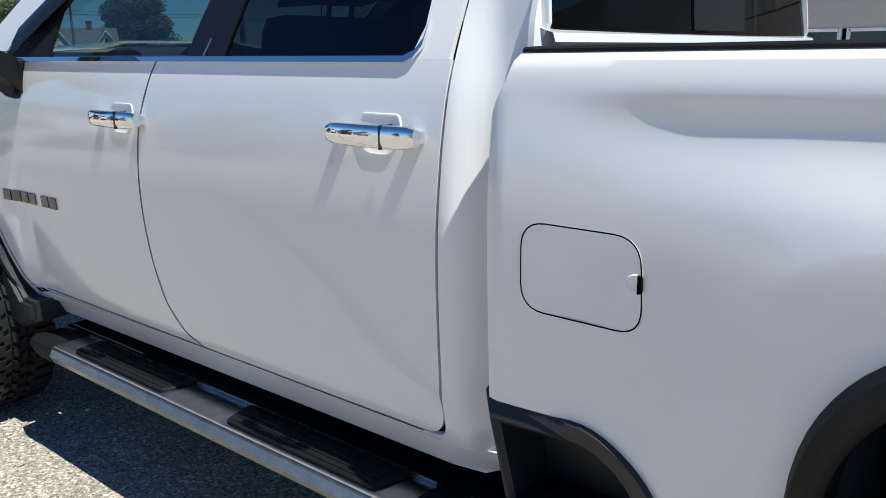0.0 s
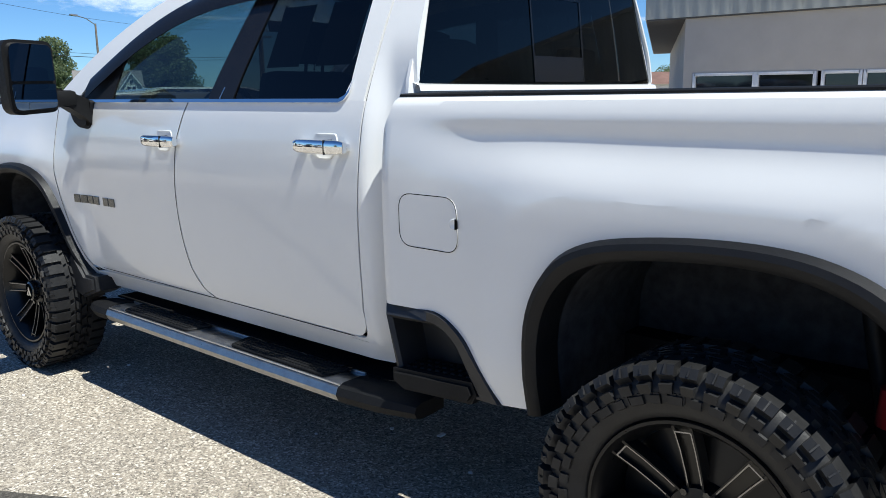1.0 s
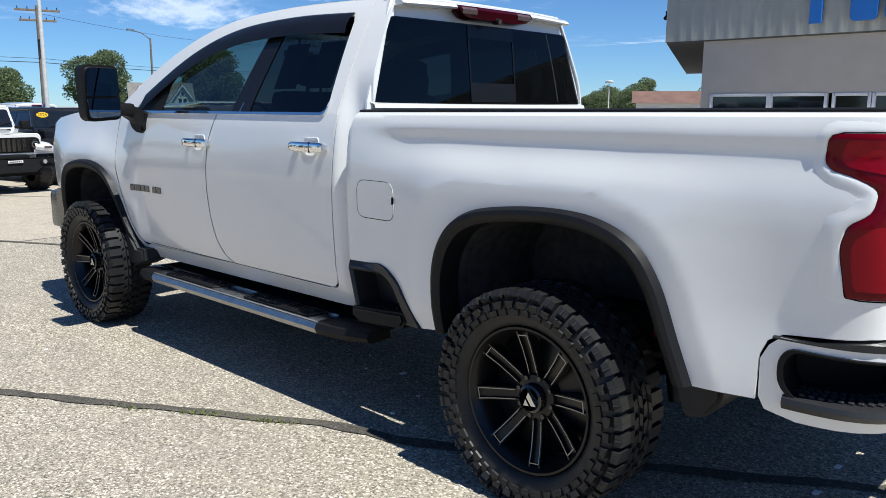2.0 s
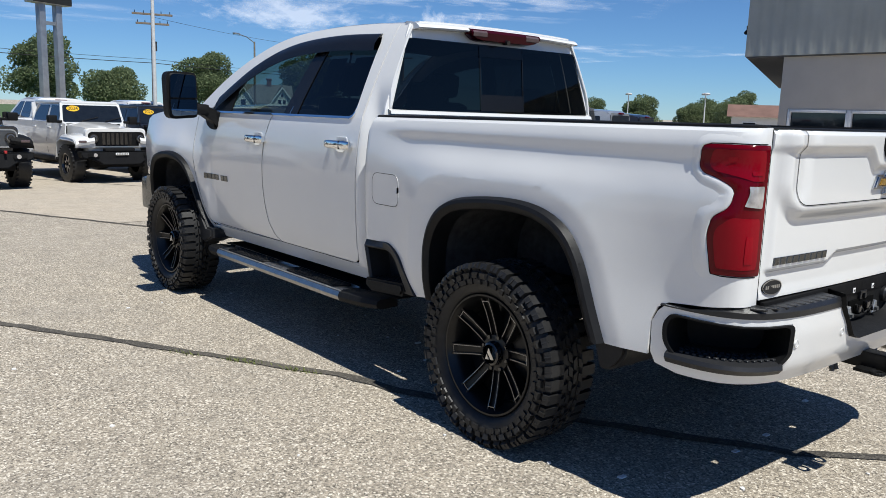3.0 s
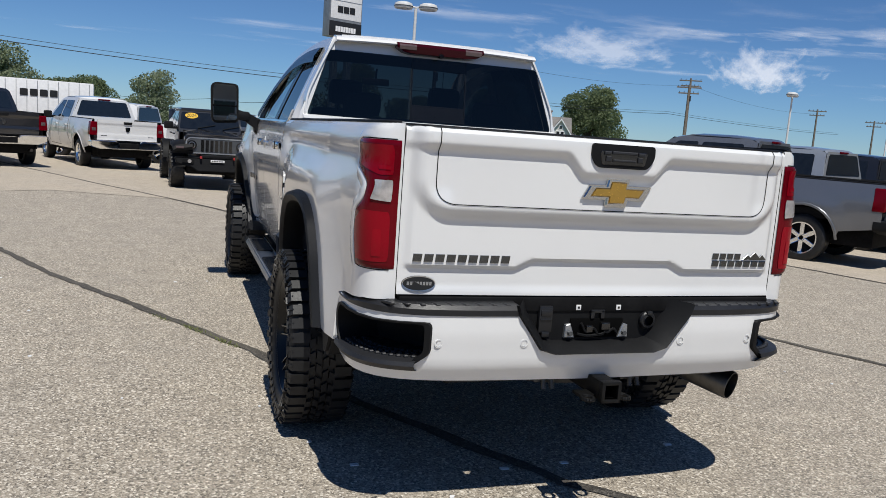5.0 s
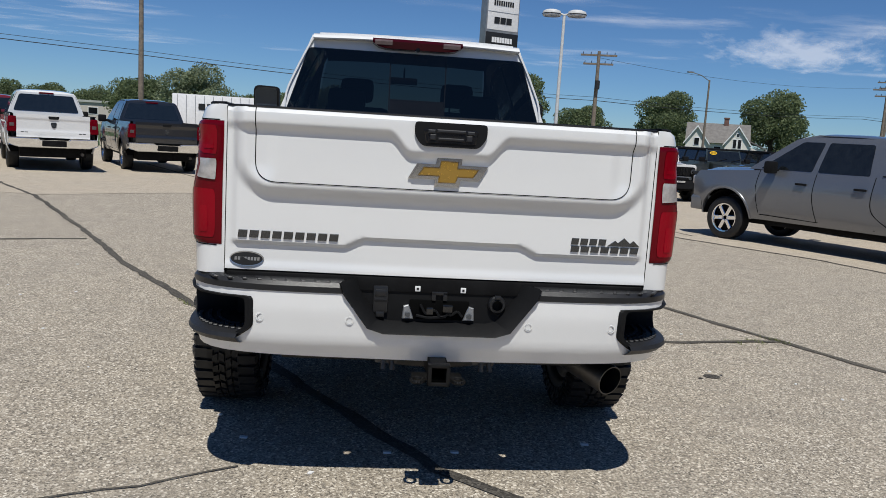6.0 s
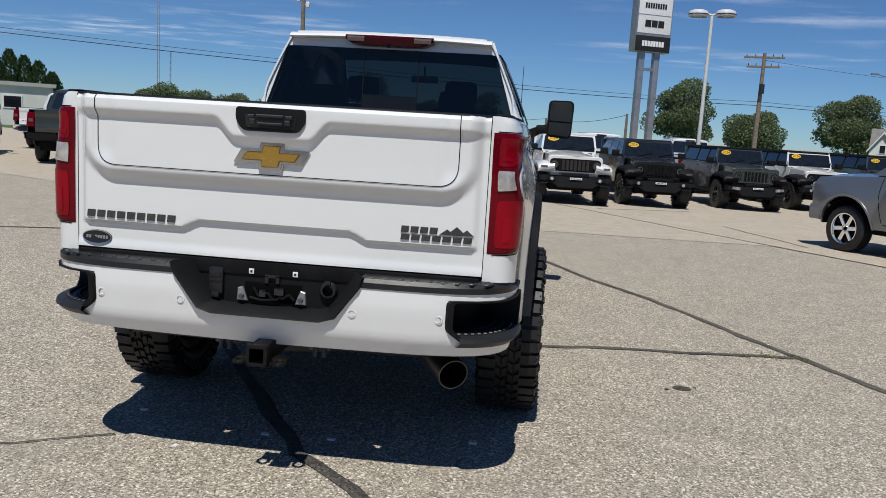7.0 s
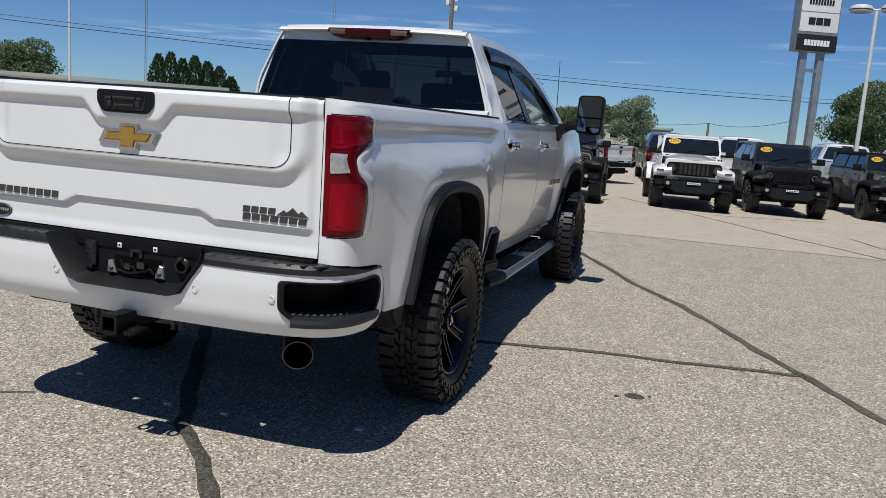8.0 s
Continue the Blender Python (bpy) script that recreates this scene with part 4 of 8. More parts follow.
turned(bm, [(0.0, -0.026), (0.020, -0.026), (0.023, -0.020), (0.031, -0.020), (0.036, -0.014), (0.037, 0.0)], 28, "X")
box(bm, -0.030, -0.012, -0.012, 0.012, 0.026, 0.040, 0.003)
bmesh.ops.transform(bm, matrix=pose(-1.256, -0.236, 0.824), verts=bm.verts)
part("round_socket", bm, M["pad"], pocket)
for y in (0.088, -0.096):
    bm = bmesh.new()
    box(bm, -1.264, -1.25, y - 0.011, y + 0.011, 0.866, 0.888, 0.002)
    clip = part("plate_clip", bm, M["white_flat"], pocket, "white plate fixing clip")
    part("clip_hole", box(bmesh.new(), -1.2652, -1.262, y - 0.0045, y + 0.0045, 0.8725, 0.8815), M["ink"], clip)
# shallow block whose near-black colour stands for the shade of a wiring recess
bm = bmesh.new()
box(bm, -1.262, -1.25, -0.125, 0.118, 0.752, 0.832, 0.006)
part("recess_shade", bm, M["seam"], pocket, "near-black block in place of a shaded wiring recess")
bm = bmesh.new()
for a, b, c, d in ((0.014, 0.030, 0.832, 0.866), (-0.032, -0.016, 0.832, 0.866), (-0.032, 0.030, 0.855, 0.868)):
    box(bm, -1.268, -1.25, a, b, c, d, 0.002)
part("lamp_bracket", bm, M["pad"], pocket)
for pts in ([(0.075, 0.815), (0.05, 0.778), (0.015, 0.792), (-0.01, 0.765), (-0.05, 0.786)], [(-0.02, 0.812), (-0.045, 0.775), (-0.075, 0.790), (-0.095, 0.770)], [(0.09, 0.770), (0.04, 0.762), (-0.03, 0.768)]):
    bm = bmesh.new()
    loop = spline(pts, 5)
    for (a, b), (c, d) in zip(loop, loop[1:]):
        rod(bm, (-1.272, a, b), (-1.272, c, d), 0.006, seg=6)
    part("wiring_loop", bm, M["plastic"], pocket, "black plate lamp wire")
bm = bmesh.new()
box(bm, -1.282, -1.258, -0.055, -0.015, 0.788, 0.818, 0.004)
part("wiring_plug", bm, M["gloss_black"], pocket)
part("wiring_plug", box(bmesh.new(), -1.278, -1.258, 0.022, 0.050, 0.775, 0.805, 0.004), M["gloss_black"], pocket)
for s in (1, -1):
    bm = bmesh.new()
    prism(bm, [(s * 0.100, 0.754), (s * 0.146, 0.754), (s * 0.142, 0.806), (s * 0.122, 0.812), (s * 0.112, 0.790)], lambda u, v, d: (-1.262 - d, u, v), -0.01, 0.010, 0.003)
    bracket = part("plate_bracket", bm, M["galv"], pocket, "bare metal plate bracket")
    bm = bmesh.new()
    rod(bm, (-1.268, s * 0.124, 0.774), (-1.286, s * 0.124, 0.774), 0.012, 0.010, 6)
    part("bracket_bolt", bm, M["alu_dark"], bracket)
for y in (0.70, 0.355, -0.355, -0.70):
    bm = bmesh.new()
    p = Vector(bump_put(bu(y), 0.755))
    turned(bm, [(0.0, -0.0015), (0.0118, -0.0015), (0.0122, 0.0005), (0.0140, 0.0005), (0.0144, -0.0012), (0.0168, -0.0010), (0.0176, 0.004)], 20, "X")
    bmesh.ops.transform(bm, matrix=pose(p.x - 0.001, p.y, p.z, 0, 0, math.degrees(math.atan2(0.25 * y ** 5, 1))), verts=bm.verts)
    part("parking_sensor", bm, M["white"], bumper)

# hitch, exhaust, underside
bm = bmesh.new()
for y0, y1, z0, z1 in ((-0.037, -0.028, 0.536, 0.610), (0.028, 0.037, 0.536, 0.610), (-0.037, 0.037, 0.601, 0.610), (-0.037, 0.037, 0.536, 0.545)):
    box(bm, -1.43, -0.9, y0, y1, z0, z1, 0.003)
for y0, y1, z0, z1 in ((-0.043, -0.028, 0.530, 0.616), (0.028, 0.043, 0.530, 0.616), (-0.043, 0.043, 0.602, 0.617), (-0.043, 0.043, 0.530, 0.545)):
    box(bm, -1.435, -1.405, y0, y1, z0, z1, 0.004)
rod(bm, (-1.20, -0.62, 0.60), (-1.20, 0.62, 0.60), 0.04, seg=14)
for s in (1, -1):
    box(bm, -1.372, -1.30, min(s * 0.036, s * 0.100), max(s * 0.036, s * 0.100), 0.532, 0.546, 0.003)
    # eye for a chain hook
    ring_ = [Vector((-1.392 + 0.028 * math.cos(a), s * 0.080 + 0.023 * math.sin(a), 0.540)) for a in np.linspace(0, 2 * math.pi, 19)]
    for a, b in zip(ring_, ring_[1:]):
        rod(bm, a, b, 0.008, seg=8)
part("hitch_receiver", bm, M["steel"], truck, "black tow hitch receiver")
for y in (0.20, -0.20):
    bm = bmesh.new()
    box(bm, -1.24, -1.232, y - 0.045, y + 0.045, 0.560, 0.600, 0.004)
    for k in (-0.022, 0.010):
        # bolt with its thread hanging out
        rod(bm, (-1.25, y + k, 0.585), (-1.262, y + k * 1.2, 0.540), 0.009, seg=8)
        for j in range(4):
            q = Vector((-1.25, y + k, 0.585)).lerp(Vector((-1.262, y + k * 1.2, 0.540)), 0.25 + 0.22 * j)
            rod(bm, q, q + Vector((-0.001, 0.0, -0.004)), 0.0115, seg=8)
    part("hitch_bracket", bm, M["dark_galv"], truck, "dull metal bracket under the bumper")
bm = bmesh.new()
turned(bm, [(0.18, -0.10), (0.34, -0.11), (0.385, -0.06), (0.385, 0.06), (0.34, 0.11), (0.18, 0.10)], 36, "Z")
bmesh.ops.transform(bm, matrix=pose(-0.78, 0.0, 0.60, 0, 4, 0), verts=bm.verts)
part("spare_tyre", bm, M["rubber"], truck, "black spare tyre under the bed")
bm = bmesh.new()
turned(bm, [(0.066, 0.0), (0.064, -0.01), (0.060, -0.01), (0.059, 0.34), (0.063, 0.34), (0.066, 0.0)], 28, "X")
bmesh.ops.transform(bm, matrix=pose(-1.190, -0.755, 0.500, 0, -9, 28), verts=bm.verts)
rod(bm, (-0.93, -0.580, 0.552), (-0.55, -0.50, 0.60), 0.055, 0.05, 18)
bmesh.ops.recalc_face_normals(bm, faces=bm.faces)
part("exhaust_tip", bm, M["exhaust"], truck, "stainless exhaust tip")
bm = bmesh.new()
for s in (1, -1):
    box(bm, -1.15, 4.7, s * 0.46 - 0.05, s * 0.46 + 0.05, 0.56, 0.74, 0.01)
box(bm, 0.95, 3.35, -0.80, 0.80, 0.56, 0.62, 0.02)
box(bm, -1.1, 1.0, -0.40, 0.40, 0.70, 0.86, 0.02)
box(bm, -1.1, -0.72, -0.62, 0.62, 0.60, 0.74, 0.05)
part("chassis", bm, M["under"], truck, "black chassis frame")
for ax in (0.0, 4.03):
    bm = bmesh.new()
    rod(bm, (ax, -0.95, 0.45), (ax, 0.95, 0.45), 0.055, seg=14)
    bmesh.ops.create_uvsphere(bm, u_segments=16, v_segments=10, radius=0.17, matrix=Matrix.Translation((ax, 0.0, 0.45)))
    part("axle", bm, M["steel"], truck)
bm = bmesh.new()
rod(bm, (0, 0, 0.47), (2.4, 0, 0.6), 0.05, seg=12)
part("drive_shaft", bm, M["steel"], truck)
for s in (1, -1):
    bm = bmesh.new()
    rod(bm, (-0.42, s * 0.62, 0.42), (-0.30, s * 0.58, 0.98), 0.028, seg=14)
    part("shock_absorber", bm, M["steel"], truck)
    bm = bmesh.new()
    rod(bm, (-0.40, s * 0.70, 0.70), (-0.40, s * 0.70, 0.80), 0.045, 0.038, seg=16)
    part("bump_stop", bm, M["red_part"], truck, "red bump stop above the axle")
    bm = bmesh.new()
    for k in range(4):
        w = 0.65 - 0.12 * k
        rows = [[(x, s * 0.56 + dy, 0.52 - 0.016 * k + 0.12 * (x / 0.65) ** 2 + dz) for dy, dz in ((-0.035, 0), (0.035, 0), (0.035, -0.012), (-0.035, -0.012))] for x in np.linspace(-w, w, 11)]
        loft(bm, rows, True)
    part("leaf_spring", bm, M["steel"], truck)


# ---- cab sides ----
B_SEAM = [(2.325, 0.645), (2.395, 0.680), (2.462, 0.765), (2.497, 0.90), (2.508, 1.05), (2.500, 1.20), (2.476, 1.35), (2.425, 1.47), (2.392, 1.53)]
F_SEAM = [(3.40, 0.628), (3.49, 0.700), (3.575, 0.84), (3.635, 1.00), (3.668, 1.15), (3.675, 1.30), (3.660, 1.42), (3.635, 1.53)]
R_SEAM = [(1.278, 1.53), (1.287, 1.40), (1.304, 1.10), (1.316, 0.82), (1.322, 0.760)]
WIN_TOP = spline([(3.44, 1.560), (3.20, 1.705), (2.95, 1.842), (2.70, 1.940), (2.45, 2.000), (2.16, 2.028), (1.80, 2.036), (1.39, 2.022)], 4)
ROOF_LINE = spline([(3.68, 1.56), (3.37, 1.772), (3.05, 1.932), (2.75, 2.034), (2.45, 2.088), (2.10, 2.110), (1.70, 2.112), (1.25, 2.096)], 4)
front_door = [(u - 0.003, v) for u, v in reversed(F_SEAM)] + [(2.34, 0.642)] + [(u + 0.003, v) for u, v in B_SEAM]
rear_door = [(u - 0.003, v) for u, v in reversed(B_SEAM)] + rounded([(2.31, 0.642), (1.322, 0.645, 0.10), (1.318, 0.80)], 6)[:-1] + [(u + 0.004, v) for u, v in reversed(R_SEAM)]
for s in (1, -1):
    one = (lambda b: b) if s > 0 else flip_y
    fd = part("front_door", one(sheet(front_door, cab_put, 0.06, 0.045, SKIN, (0, 1, 0))), M["white"], truck, "white front door with chrome handle")
    rd = part("rear_door", one(sheet(rear_door, cab_put, 0.06, 0.045, SKIN, (0, 1, 0))), M["white"], truck, "white rear door with chrome handle")
    for door, x0, z0 in ((fd, 2.44, 1.352), (rd, 1.335, 1.366)):
        bm = bmesh.new()
        rows = []
        for k in np.linspace(0, 1, 15):
            x = x0 + 0.272 * k
            e = 0.74 + 0.26 * (1 - abs(2 * k - 1) ** 10)
            yy = cab_y(x, z0) + 0.030 + 0.012 * math.sin(math.pi * k)
            rows.append([(x, yy + 0.015 * math.copysign(abs(math.cos(a)) ** 0.6, math.cos(a)) * e, z0 + 0.026 * math.copysign(abs(math.sin(a)) ** 0.6, math.sin(a)) * e) for a in np.linspace(0, 2 * math.pi, 20, endpoint=False)])
        vs = loft(bm, rows, True)
        bm.faces.new(vs[0]), bm.faces.new(vs[-1])
        for xx in (x0 + 0.02, x0 + 0.245):
            box(bm, xx - 0.02, xx + 0.02, cab_y(xx, z0) - 0.01, cab_y(xx, z0) + 0.028, z0 - 0.014, z0 + 0.014, 0.008)
        bmesh.ops.recalc_face_normals(bm, faces=bm.faces)
        hd = part("door_handle", one(bm), M["chrome"], door, "chrome door handle")
        bm = bmesh.new()
        cup = rounded([(x0 + 0.078, z0 + 0.046, 0.012), (x0 + 0.198, z0 + 0.046, 0.02), (x0 + 0.212, z0 + 0.004, 0.02), (x0 + 0.176, z0 - 0.046, 0.02), (x0 + 0.100, z0 - 0.046, 0.02), (x0 + 0.064, z0 + 0.004, 0.02)], 4)
        cc = (x0 + 0.138, z0)
        loft(bm, [[cab_put(cc[0] + (u - cc[0]) * k, cc[1] + (v - cc[1]) * k, lift) for u, v in cup] for k, lift in ((1.03, 0.0), (1.0, 0.0034), (0.94, 0.0036), (0.86, 0.0012), (0.3, 0.0008), (0.02, 0.0008))], True)
        bmesh.ops.recalc_face_normals(bm, faces=bm.faces)
        part("finger_recess", one(bm), M["white"], door)
        bm = bmesh.new()
        xx = x0 + 0.085
        box(bm, xx - 0.0008, xx + 0.0008, cab_y(xx, z0) + 0.012, cab_y(xx, z0) + 0.0572, z0 - 0.0265, z0 + 0.0265)
        part("handle_gap", one(bm), M["gloss_black"], door)
    for xx in (3.49, 3.428, 3.366, 3.304, 3.205, 3.143):
        bm = bmesh.new()
        prism(bm, [(xx, 1.0), (xx - 0.05, 1.0), (xx - 0.05, 1.042), (xx, 1.042)], lambda u, v, d: cab_put(u, v, d), -0.004, 0.006, 0.001)
        part("badge_bar", one(bm), M["dark_chrome"], fd)
    for line in (F_SEAM, B_SEAM, [(x, 0.640) for x in np.linspace(1.40, 3.40, 30)]):
        bm = bmesh.new()
        ribbon(bm, spline(line, 4) if len(line) < 20 else line, cab_put, 0.0017, 0.0012)
        part("shut_line", one(bm), M["seam"], truck, "black shut line of the doors")
    # cab corner behind the rear door
    corner = [(u - 0.004, v) for u, v in R_SEAM] + rounded([(1.318, 0.745), (1.318, 0.641, 0.10), (1.425, 0.641)], 6)[1:] + [(1.425, 0.630), (1.19, 0.622)] + [(1.19, 0.65), (1.192, 0.85), (1.194, 1.15), (1.178, 1.30), (1.152, 1.42), (1.112, 1.53), (1.085, 1.60), (1.13, 2.088), (1.252, 2.094)]
    part("cab_corner", one(sheet(corner, cab_put, 0.02, 0.05, SKIN, (0, 1, 0))), M["white"], truck)
    rocker = [(3.42, 0.620), (3.36, 0.535), (1.25, 0.550), (1.14, 0.59), (1.15, 0.621), (1.425, 0.628), (1.427, 0.637), (2.30, 0.637)]
    part("rocker_panel", one(sheet(rocker, cab_put, 0.1, 0.02, SKIN, (0, 1, 0))), M["white"], truck)
    # upper frame, pillars, glass
    frame_up = [(1.289, 1.5302), (1.258, 2.094)] + list(reversed(ROOF_LINE))[1:] + [(3.42, 1.56)] + WIN_TOP[1:] + [(1.375, 1.99), (1.372, 1.60), (1.40, 1.5302)]
    part("window_frame", one(sheet(frame_up, cab_put, 0.08, 0.05, SKIN, (0, 1, 0))), M["white"], truck)
    top_f = [p for p in WIN_TOP if p[0] > 2.10]
    top_r = [p for p in WIN_TOP if p[0] < 2.02]
    fw = [(2.19, 1.535), (3.44, 1.535)] + top_f + [(2.04, 2.025)]
    rw = [(1.40, 1.535), (2.10, 1.535)] + [(1.955, 2.026)] + top_r + [(1.377, 1.99), (1.374, 1.60)]
    part("front_window", one(sheet(fw, lambda u, v: cab_put(u, v, -0.012), 0.2, 0.12, 0, (0, 1, 0))), M["front_glass"], fd, "lightly tinted front door glass").visible_shadow = False
    part("rear_window", one(sheet(rw, lambda u, v: cab_put(u, v, -0.012), 0.2, 0.12, 0, (0, 1, 0))), M["glass"], rd, "dark privacy glass")
    bp = [(2.26, 1.535), (2.08, 1.535), (1.945, 2.024), (2.08, 2.028)]
    part("door_pillar", one(sheet(bp, lambda u, v: cab_put(u, v, -0.006), 0.1, 0.1, 0.01, (0, 1, 0))), M["smoke"], truck, "black pillar between the doors")
    bm = bmesh.new()
    ribbon(bm, [(2.17, 1.54), (2.01, 2.02)], cab_put, 0.004, -0.003)
    part("pillar_strip", one(bm), M["alu"], truck)
    qp = [(3.45, 1.537), (3.09, 1.537), (3.06, 1.765), (3.20, 1.692)]
    part("corner_trim", one(sheet(qp, lambda u, v: cab_put(u, v, -0.004), 0.1, 0.1, 0.01, (0, 1, 0))), M["plastic"], truck)
    bm = bmesh.new()
    loft(bm, [[cab_put(x, 1.520, 0.001), cab_put(x, 1.524, 0.010), cab_put(x, 1.538, 0.009), cab_put(x, 1.541, -0.004)] for x in np.linspace(3.60, 1.41, 40)] )
    loft(bm, [[cab_put(x, z - 0.010, 0.001), cab_put(x - 0.001, z - 0.006, 0.010), cab_put(x, z + 0.010, 0.009), cab_put(x, z + 0.014, -0.004)] for x, z in ((1.41, 1.530), (1.385, 1.540), (1.365, 1.565), (1.360, 1.60))])
    bmesh.ops.recalc_face_normals(bm, faces=bm.faces)
    part("belt_moulding", one(bm), M["chrome"], truck, "bright belt moulding under the windows")
    bm = bmesh.new()
    rows = []
    for x, z in WIN_TOP[2:]:
        rows.append([cab_put(x, z + 0.018, 0.002), cab_put(x, z + 0.008, 0.020), cab_put(x, z - 0.045, 0.032), cab_put(x, z - 0.088, 0.022), cab_put(x, z - 0.088, 0.016)])
    loft(bm, rows)
    bmesh.ops.recalc_face_normals(bm, faces=bm.faces)
    part("rain_guard", one(bm), M["smoke"], truck, "smoked black window rain guard")
    # front fender
    fender = ([(u + 0.004, v) for u, v in F_SEAM] + [(3.72, 1.56), (4.0, 1.545), (4.4, 1.515), (4.75, 1.475), (4.86, 1.44), (4.87, 1.25), (4.86, 0.93), (4.62, 0.93)]
              + shrunk(ARCH_F, (4.03, 0.6), 0.985)[2:] )
    part("front_fender", one(sheet(fender, cab_put, 0.06, 0.05, SKIN, (0, 1, 0))), M["white"], truck)
    # towing mirror
    bm = bmesh.new()
    prism(bm, rounded([(1.362, 1.822, 0.06), (1.128, 1.816, 0.04), (1.118, 1.482, 0.04), (1.348, 1.465, 0.06)], 4), lambda u, v, d: (d, u, v), 3.22, 3.36, 0.025, 3)
    mir = part("side_mirror", one(bm), M["plastic"], truck, "tall black towing mirror")
    bm = bmesh.new()
    prism(bm, rounded([(1.340, 1.802, 0.04), (1.148, 1.797, 0.03), (1.140, 1.630, 0.01), (1.342, 1.626, 0.01)], 3), lambda u, v, d: (d, u, v), 3.212, 3.221)
    prism(bm, rounded([(1.342, 1.612, 0.01), (1.140, 1.616, 0.01), (1.138, 1.504, 0.02), (1.332, 1.489, 0.03)], 3), lambda u, v, d: (d, u, v), 3.212, 3.221)
    part("mirror_glass", one(bm), M["mirror"], mir)
    bm = bmesh.new()
    for x0, x1, z0, z1 in ((3.26, 3.36, 1.50, 1.57),):
        rows = [[(x0 + (x1 - x0) * a, y, z) for a, z in ((0, zz), (1, zz), (1, zz + hh), (0, zz + hh))] for y, zz, hh in ((1.14, 1.515, 0.085), (1.06, 1.50, 0.08), (0.985, 1.45, 0.10), (0.945, 1.40, 0.13))]
        vs = loft(bm, rows, True)
    prism(bm, rounded([(3.25, 1.535, 0.02), (3.49, 1.535, 0.02), (3.43, 1.40, 0.05), (3.27, 1.385, 0.05)], 4), lambda u, v, d: (u, d, v), 0.925, 0.975, 0.015, 2)
    box(bm, 3.245, 3.33, 1.02, 1.14, 1.505, 1.585, 0.025)
    bmesh.ops.recalc_face_normals(bm, faces=bm.faces)
    part("mirror_arm", one(bm), M["plastic"], mir)
    # running board
    bm = bmesh.new()
    prof = [(0.855, 0.468), (0.90, 0.478), (0.985, 0.478), (1.015, 0.466), (1.026, 0.440), (1.012, 0.412), (0.97, 0.402), (0.855, 0.410)]
    loft(bm, [[(x, y, z) for y, z in prof] for x in np.linspace(1.38, 3.17, 12)], True)
    bmesh.ops.recalc_face_normals(bm, faces=bm.faces)
    board = part("running_board", one(bm), M["board"], truck, "polished grey running board with black treads")
    for y0, y1 in ((0.857, 0.868), (1.000, 1.008)):
        part("board_ridge", one(box(bmesh.new(), 1.39, 3.16, y0, y1, 0.470, 0.4835 if y0 < 0.9 else 0.4780, 0.003)), M["alu"], board, "bright ridge along the running board")
    for x0, x1 in ((1.46, 2.14), (2.42, 3.06)):
        bm = bmesh.new()
        prism(bm, rounded([(x0, 0.872, 0.02), (x1, 0.872, 0.02), (x1 - 0.03, 0.992, 0.02), (x0 + 0.03, 0.992, 0.02)], 3), lambda u, v, d: (u, v, d), 0.472, 0.4865, 0.003)
        for k in range(5):
            y = 0.885 + 0.022 * k
            box(bm, x0 + 0.05, x1 - 0.05, y - 0.004, y + 0.004, 0.486, 0.489)
        part("tread_pad", one(bm), M["plastic"], board, "black rubber tread")
    # added plate: keeps sunlight from showing between the board and the sill
    part("sill_light_block", one(box(bmesh.new(), 1.02, 3.36, 0.62, 0.853, 0.470, 0.478)), M["under"], board, "added black plate that blocks light below the sill")
    for xa, xb in ((1.385, 1.00), (3.165, 3.37)):
        bm = bmesh.new()
        rows = []
        for k in np.linspace(0, 1, 7):
            x = xa + (xb - xa) * k
            sq = 1 - 0.25 * max(0, k - 0.6) / 0.4
            rows.append([(x, 0.94 + (y - 0.94) * 1.03 * (sq if y > 0.94 else 1), 0.44 + (z - 0.44) * 1.06 * sq + (0.02 * k if xa < 2 else 0.0)) for y, z in prof])
        vs = loft(bm, rows, True)
        bm.faces.new(vs[-1]), bm.faces.new(vs[0])
        bmesh.ops.recalc_face_normals(bm, faces=bm.faces)
        part("end_cap", one(bm), M["plastic"], board, "black plastic end cap")
    for x in (1.6, 2.3, 3.0):
        bm = bmesh.new()
        box(bm, x - 0.04, x + 0.04, 0.45, 0.90, 0.435, 0.465, 0.005)
        rod(bm, (x, 0.50, 0.45), (x, 0.62, 0.62), 0.02, seg=8)
        part("board_bracket", one(bm), M["under"], board)

# dark backing behind the shut lines
def seam_backing():
    return sheet([(1.20, 0.60), (3.62, 0.60), (3.72, 1.0), (3.72, 1.52), (1.20, 1.52)], lambda u, v: cab_put(u, v, -0.022), 0.05, 0.05, 0, (0, 1, 0))


side_pair("door_jamb", seam_backing, M["seam"], truck, "black door jamb behind the shut lines")


# ---- cab roof, rear wall, glass ----
def roof_z(x, y):
    line = ROOF_LINE[::-1]
    edge = float(np.interp(x, [p[0] for p in line], [p[1] for p in line]))
    return edge + 0.006 + 0.013 * (1 - min(1.0, abs(y / 0.66)) ** 2.6)


part("roof", sheet([(1.12, -0.65), (2.56, -0.65), (2.62, -0.5), (2.66, 0), (2.62, 0.5), (2.56, 0.65), (1.12, 0.65)], lambda u, v: (u, v, roof_z(u, v)), 0.08, 0.06, 0.015, (0, 0, 1)), M["white"], truck)
bm = bmesh.new()
rows = []
for y in np.linspace(-0.69, 0.69, 30):
    z = roof_z(1.12, y)
    rows.append([(1.20, y, z + 0.001), (1.14, y, z - 0.004), (1.10, y, z - 0.013), (1.076, y, z - 0.028), (1.068, y, z - 0.038), (1.074, y, z - 0.045), (1.116, y, z - 0.047), (1.17, y, z - 0.050)])
vs = loft(bm, rows)
